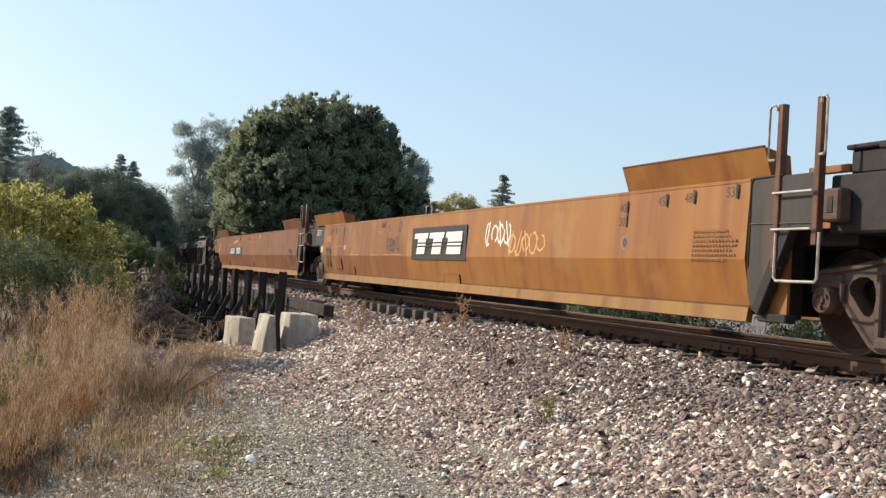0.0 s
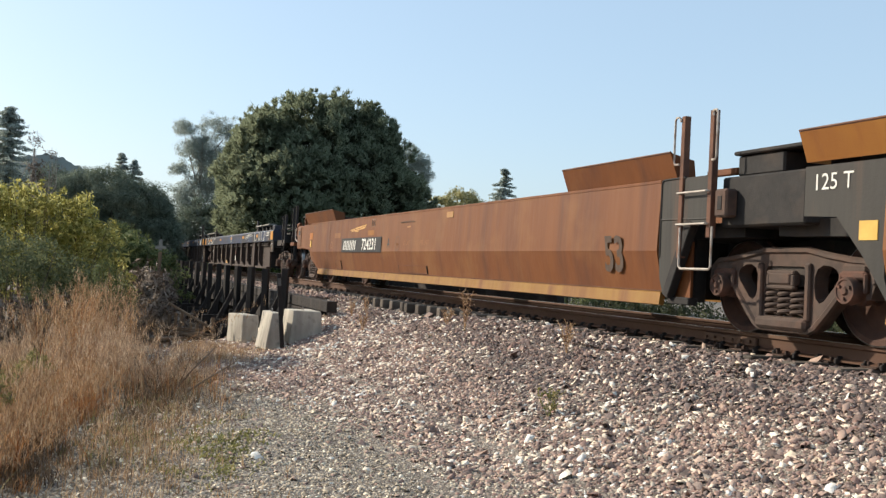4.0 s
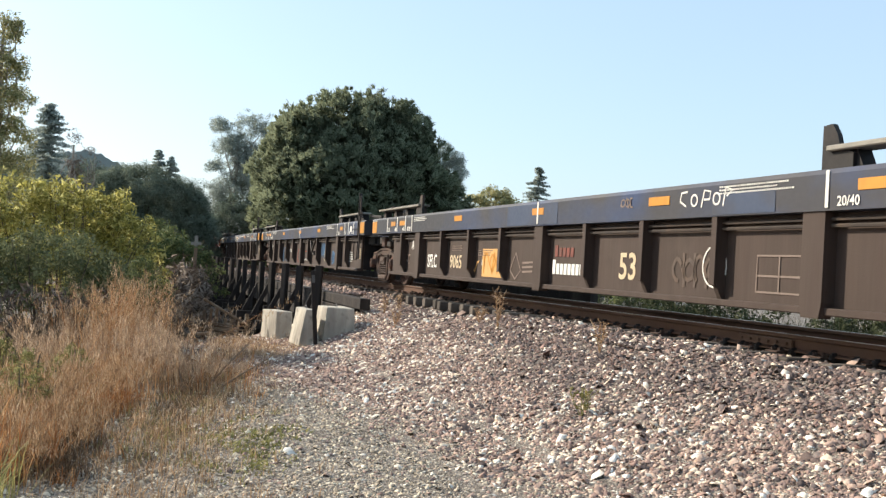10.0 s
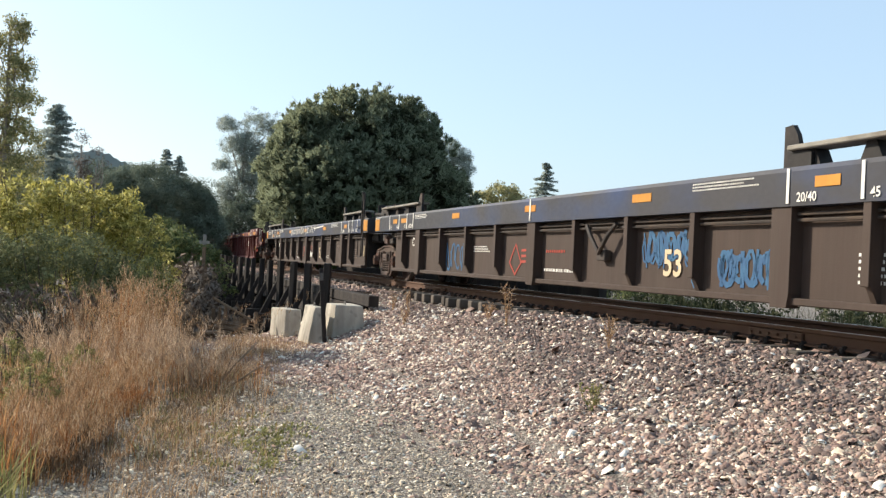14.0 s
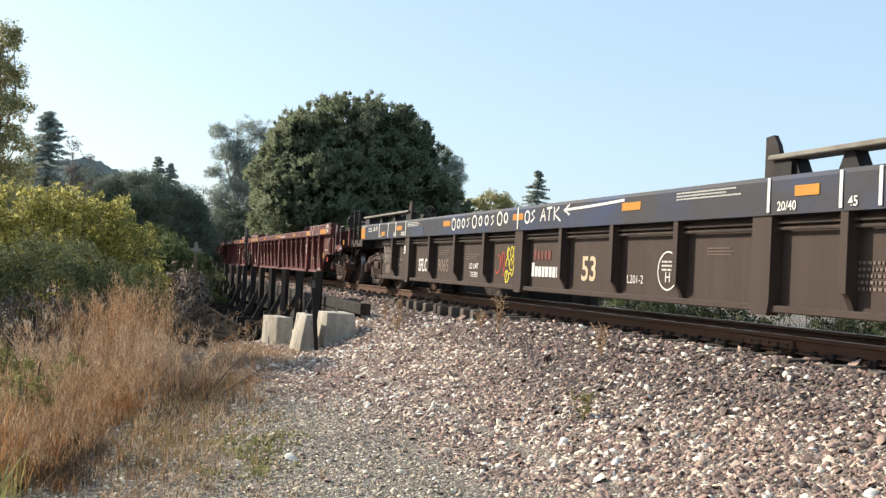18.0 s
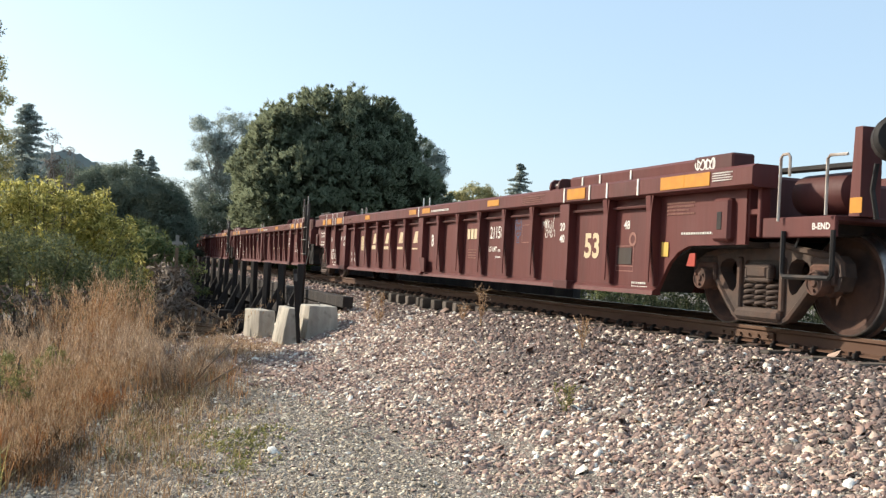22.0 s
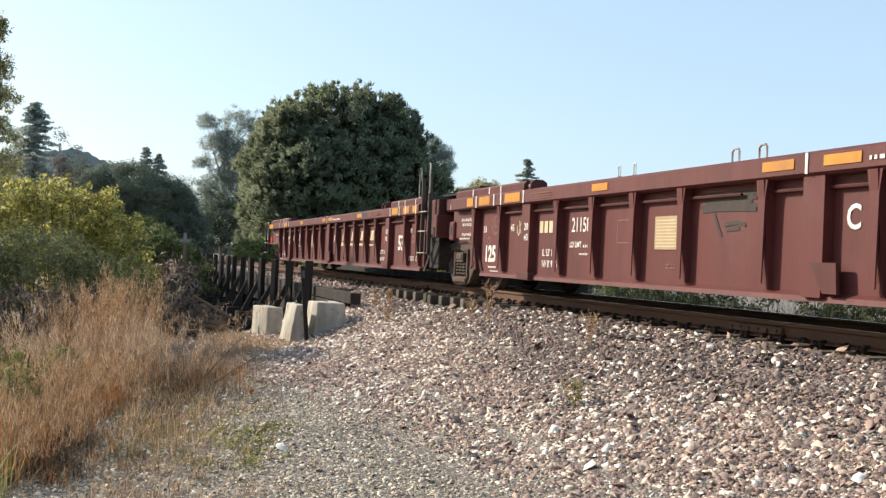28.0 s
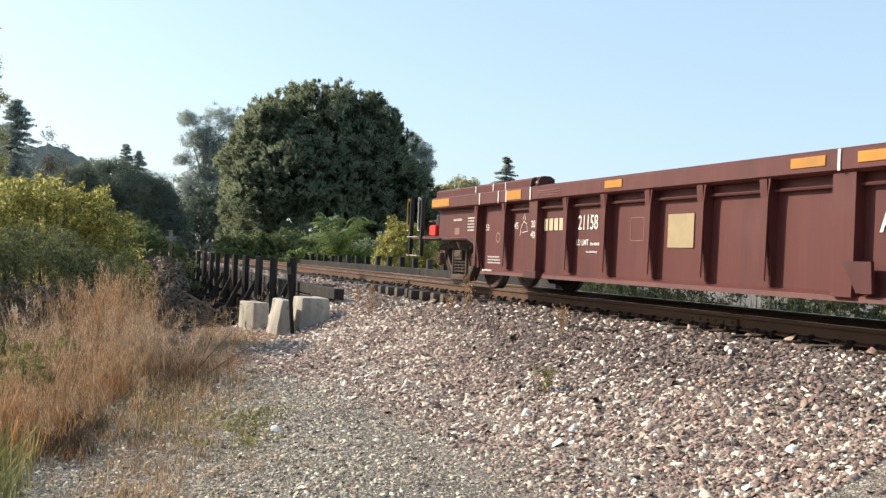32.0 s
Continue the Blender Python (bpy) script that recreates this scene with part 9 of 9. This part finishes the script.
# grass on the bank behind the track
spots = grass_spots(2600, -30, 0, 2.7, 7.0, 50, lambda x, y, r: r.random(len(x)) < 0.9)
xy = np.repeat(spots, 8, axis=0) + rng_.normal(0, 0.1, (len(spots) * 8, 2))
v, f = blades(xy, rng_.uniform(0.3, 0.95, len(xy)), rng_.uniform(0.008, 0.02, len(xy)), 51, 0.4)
# the straw share uses the colour with shade painted in
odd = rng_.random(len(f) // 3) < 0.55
for k, mat, lab in ((odd, BANK_GREEN, "dark green grass on the bank behind the track"), (~odd, BANK_STRAW, "straw grass on the bank behind the track, shade in its colour")):
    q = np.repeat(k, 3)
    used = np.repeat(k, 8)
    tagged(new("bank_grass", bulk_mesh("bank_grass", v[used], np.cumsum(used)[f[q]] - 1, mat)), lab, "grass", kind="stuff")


def track_weed(at, height, seed, label, mat=DRY):
    """A single dry weed: a stem with side shoots and seed heads."""
    rng = random.Random(seed)
    x, y = at
    t = thing("weed", label, "weed", "weeds in the ballast", at=pose(x, y, ground_at(x, y) - 0.02))
    for k in range(4):
        top = (rng.uniform(-0.1, 0.1), rng.uniform(-0.1, 0.1), height * rng.uniform(0.75, 1.0))
        s = Shape().tube([(0, 0, 0), (top[0] * 0.4, top[1] * 0.4, top[2] * 0.5), top], 0.005, 5, 0.002)
        for j in range(16):
            f = rng.uniform(0.3, 1.0)
            p = Vector((top[0] * f, top[1] * f, top[2] * f))
            q = p + Vector((rng.uniform(-0.07, 0.07), rng.uniform(-0.07, 0.07), rng.uniform(0.0, 0.07)))
            s.tube([p, q], 0.003, 4, 0.002)
            s.lathe([(0.0, -0.012), (0.009, 0.0), (0.0, 0.016)], 5, Matrix.Translation(q) @ pose(0, 0, 0, rng.uniform(0, 90), 0, rng.uniform(0, 180)))
        part("stalk", s, mat, t)
    return t


WEEDS = [((-13.5, -2.05), 0.62, "straw-coloured weed standing beside the rail"), ((-10.4, -2.0), 0.38, "dry brown weed tuft beside the rail"), ((-19.0, -1.95), 0.45, "dry weed by the tie ends"),
         ((-19.6, -2.1), 0.40, "dry weed by the tie ends"), ((-14.4, -2.0), 0.3, "small dry weed beside the rail"), ((-8.6, -3.1), 0.28, "low grey-green weed in the ballast"), ((-17.0, -2.6), 0.35, "dry weed in the ballast slope")]
for k, (at, hgt, lab) in enumerate(WEEDS):
    track_weed(at, hgt, 400 + k, lab, WEED if "green" in lab else DRY)

# dead brush heaped against the bridge end, and broken fence wood below it
bush("dead_brush", "grey-brown dead brush heaped beside the trestle", bearing_point(176.1, 25.0), [(0, 0, 1.2, 1.0, 0.5, 0.5), (0.8, 0.2, 0.9, 1.0, 0.5, 0.6), (0, 0.3, 0.3, 1.2, 0.6, 0.8), (1.6, 0.0, 0.3, 0.9, 0.6, 0.7), (2.4, -0.2, 0.0, 0.9, 0.6, 0.5), (2.2, 0.5, 0.1, 1.0, 0.5, 0.6), (3.2, 0.3, -0.3, 0.8, 0.6, 0.5)], BRUSH, 601, 250, 40, 0.26, 0.06, 40, 3.4, "brush")
bush("dead_brush", "low tangle of dead brush at the ravine edge", bearing_point(177.3, 21.0), [(0, 0, 0.5, 0.9, 0.7, 0.5), (0.9, 0.1, 0.4, 0.8, 0.6, 0.4)], BRUSH, 605, 80, 40, 0.22, 0.05, 20, 3.4, "brush")
spots = grass_spots(300, -19.6, -16.6, -5.7, -4.0, 70, lambda x, y, r: r.random(len(x)) < np.clip(1.2 - np.abs(y + 4.9) / 0.8, 0, 1))
xy = np.repeat(spots, 9, axis=0) + rng_.normal(0, 0.07, (len(spots) * 9, 2))
v, f = blades(xy, rng_.uniform(0.04, 0.15, len(xy)), rng_.uniform(0.006, 0.012, len(xy)), 71, 1.1)
tagged(new("dry_grass", bulk_mesh("dry_grass", v, f, DRY)), "flattened straw-coloured grass round the concrete blocks", "grass", kind="stuff")
spots = grass_spots(300, -16.5, -11.5, -6.7, -5.4, 72, lambda x, y, r: r.random(len(x)) < 0.4)
xy = np.repeat(spots, 3, axis=0) + rng_.normal(0, 0.12, (len(spots) * 3, 2))
v, f = blades(xy, rng_.uniform(0.10, 0.45, len(xy)), rng_.uniform(0.006, 0.010, len(xy)), 73, 0.5)
tagged(new("dry_grass", bulk_mesh("dry_grass", v, f, GOLD)), "sparse dry stalks standing on the trodden path", "grass", kind="stuff")
stalks = thing("dead_stalks", "thick dead stalks leaning at the edge of the path", "weed", at=pose(-12.5, -6.28, ground_at(-12.5, -6.28) - 0.03))
for ax, ay, bx, by, bz, w in ((0, 0, -0.1, 0.55, 0.62, 0.016), (0.1, 0.1, 0.2, 0.75, 0.46, 0.013), (-0.1, -0.1, -0.12, -0.14, 0.40, 0.018), (0.05, -0.2, 0.0, -0.42, 0.52, 0.012), (-0.2, 0.1, -0.2, 0.32, 0.60, 0.012)):
    part("stalk", Shape().tube([(ax, ay, 0), ((ax + bx) / 2 + 0.02, (ay + by) / 2, bz * 0.55), (bx, by, bz)], w, 6, w * 0.5), OLD_WOOD, stalks)
fence = thing("broken_fence", "collapsed brown wooden fence sagging into the ravine", "fence", at=pose(-20.6, -5.1, 0))
rng = random.Random(9)
for y in (-0.72, -0.50, -0.36, -0.24, -0.10, 0.06, 0.20, 0.36):
    x = rng.uniform(-0.12, 0.12)
    part("picket", Shape().beam((x, y + rng.uniform(-0.05, 0.02), -1.35), (x + rng.uniform(-0.1, 0.1), y + rng.uniform(-0.02, 0.08), -0.66 + rng.uniform(-0.18, 0.10)), 0.07, 0.03, 0.006), OLD_WOOD, fence)
for k in range(11):
    z = -1.28 + 0.035 * k
    part("stick", Shape().beam((0.2 + rng.uniform(-0.15, 0.3), -0.80 + rng.uniform(-0.25, 0.25), z + rng.uniform(-0.02, 0.05)), (0.2 + rng.uniform(-0.15, 0.3), 0.40 + rng.uniform(-0.35, 0.1), z - rng.uniform(0.0, 0.10)), 0.03, 0.028, 0.005), OLD_WOOD, fence)
part("fence_rail", Shape().beam((-0.05, -0.50, -0.44), (0.05, 0.44, -0.96), 0.09, 0.05, 0.008), OLD_WOOD, fence)
part("fence_rail", Shape().beam((0.08, -0.72, -0.90), (0.12, 0.46, -1.06), 0.06, 0.04, 0.008), OLD_WOOD, fence)
plank = thing("fallen_plank", "weathered plank lying at the edge of the ravine", "plank", at=pose(-20.6, -5.3, -1.13, 0, 3, 152))
part("board", Shape().box(-1.3, 1.3, -0.11, 0.11, -0.02, 0.03, 0.008), OLD_WOOD, plank)

# a small crossing-shaped signal board beyond the brush
sx_, sy_ = bearing_point(175.46, 30)
signal = thing("bridge_sign", "small pale cross-shaped sign on a post by the bridge", "sign", at=pose(sx_, sy_, 0, 0, 0, 85))
part("post", Shape().box(-0.05, 0.05, -0.03, 0.03, ground_at(sx_, sy_) - 0.2, 0.62, 0.01), OLD_WOOD, signal, "brown wooden post")
part("board", Shape().box(-0.05, 0.05, -0.05, -0.03, 0.66, 0.98, 0.01), GREY_DECK, signal)
part("board", Shape().box(-0.15, 0.15, -0.07, -0.05, 0.70, 0.79, 0.01), GREY_DECK, signal)
# a bare tree and its twigs above the willow
tree("bare_tree", "slender leafless tree of pale tan twigs", "tree", bearing_point(182.2, 30), [(0, 0.0, 4.3, 0.22, 0.18, 0.7), (0, 0.05, 3.4, 0.3, 0.25, 0.8), (0, -0.05, 2.4, 0.35, 0.3, 0.8)], BRUSH, PALE_BARK, 0.045, 4.6, 181, 46, 26, 0.2, 0.03, limbs=14, ragged=0.3, long=3.4)
tree("bare_tree", "thin bare sapling with forked branches", "tree", bearing_point(181.4, 30), [(0, 0.1, 4.2, 0.2, 0.25, 0.5), (0, -0.1, 3.6, 0.2, 0.25, 0.5)], BRUSH, PALE_BARK, 0.03, 4.0, 183, 14, 24, 0.2, 0.03, limbs=9, ragged=0.3, long=3.4)
# a pale pole beyond the bridge
px_, py_ = bearing_point(174.2, 95)
pole = thing("utility_pole", "thin pale pole standing among the trees", "pole", at=pose(px_, py_, -1))
part("shaft", Shape().tube([(0, 0, 0), (0, 0, 6.2)], 0.11, 8, 0.08), PALE_STEEL, pole)

litter = thing("litter", "small crumpled white litter on the bank behind the track", "litter", at=pose(-8.9, 3.6, ground_at(-8.9, 3.6)))
part("scrap", Shape().prism([(-0.12, 0.0), (0.1, 0.0), (0.14, 0.5), (0.02, 0.62), (-0.1, 0.52)], -0.06, 0.05).prism([(-0.05, 0.3), (0.2, 0.35), (0.16, 0.55)], -0.1, -0.06), WHITE, litter)

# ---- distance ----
# the hillside's haze is in its colour alone
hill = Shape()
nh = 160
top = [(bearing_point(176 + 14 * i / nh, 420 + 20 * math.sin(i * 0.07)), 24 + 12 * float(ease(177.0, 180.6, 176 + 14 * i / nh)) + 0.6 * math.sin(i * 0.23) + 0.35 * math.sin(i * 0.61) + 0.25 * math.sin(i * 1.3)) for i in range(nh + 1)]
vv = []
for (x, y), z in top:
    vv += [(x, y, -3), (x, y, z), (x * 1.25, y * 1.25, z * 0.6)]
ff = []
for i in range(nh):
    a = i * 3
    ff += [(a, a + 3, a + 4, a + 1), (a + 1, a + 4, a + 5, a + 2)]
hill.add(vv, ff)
tagged(part("hillside", hill, HILL), "distant wooded hillside with haze put into its colour", "hill", kind="structure")


# ---- the train rolls past, gathering a little speed ----
def rolled(s0, t):
    """Distance along the track at t of what is at s0 at 16 s."""
    return s0 + SPEED * (t - 16) + 0.5 * GAIN * (t - 16) ** 2


def on_track(s, z=0.0):
    return pose(s, track_y(s), z, 0, 0, math.degrees(BEND * s))


def motions():
    for ob, s0 in ROLLING:
        walk(ob, [(t, on_track(rolled(s0, t))) for t in range(33)])
    for ob, s0, x in TURNING:
        walk(ob, [(k / 10, pose(x, 0, WHEEL_R, 0, math.degrees(rolled(s0 + x, k / 10) / WHEEL_R), 0)) for k in range(321)])


motions()
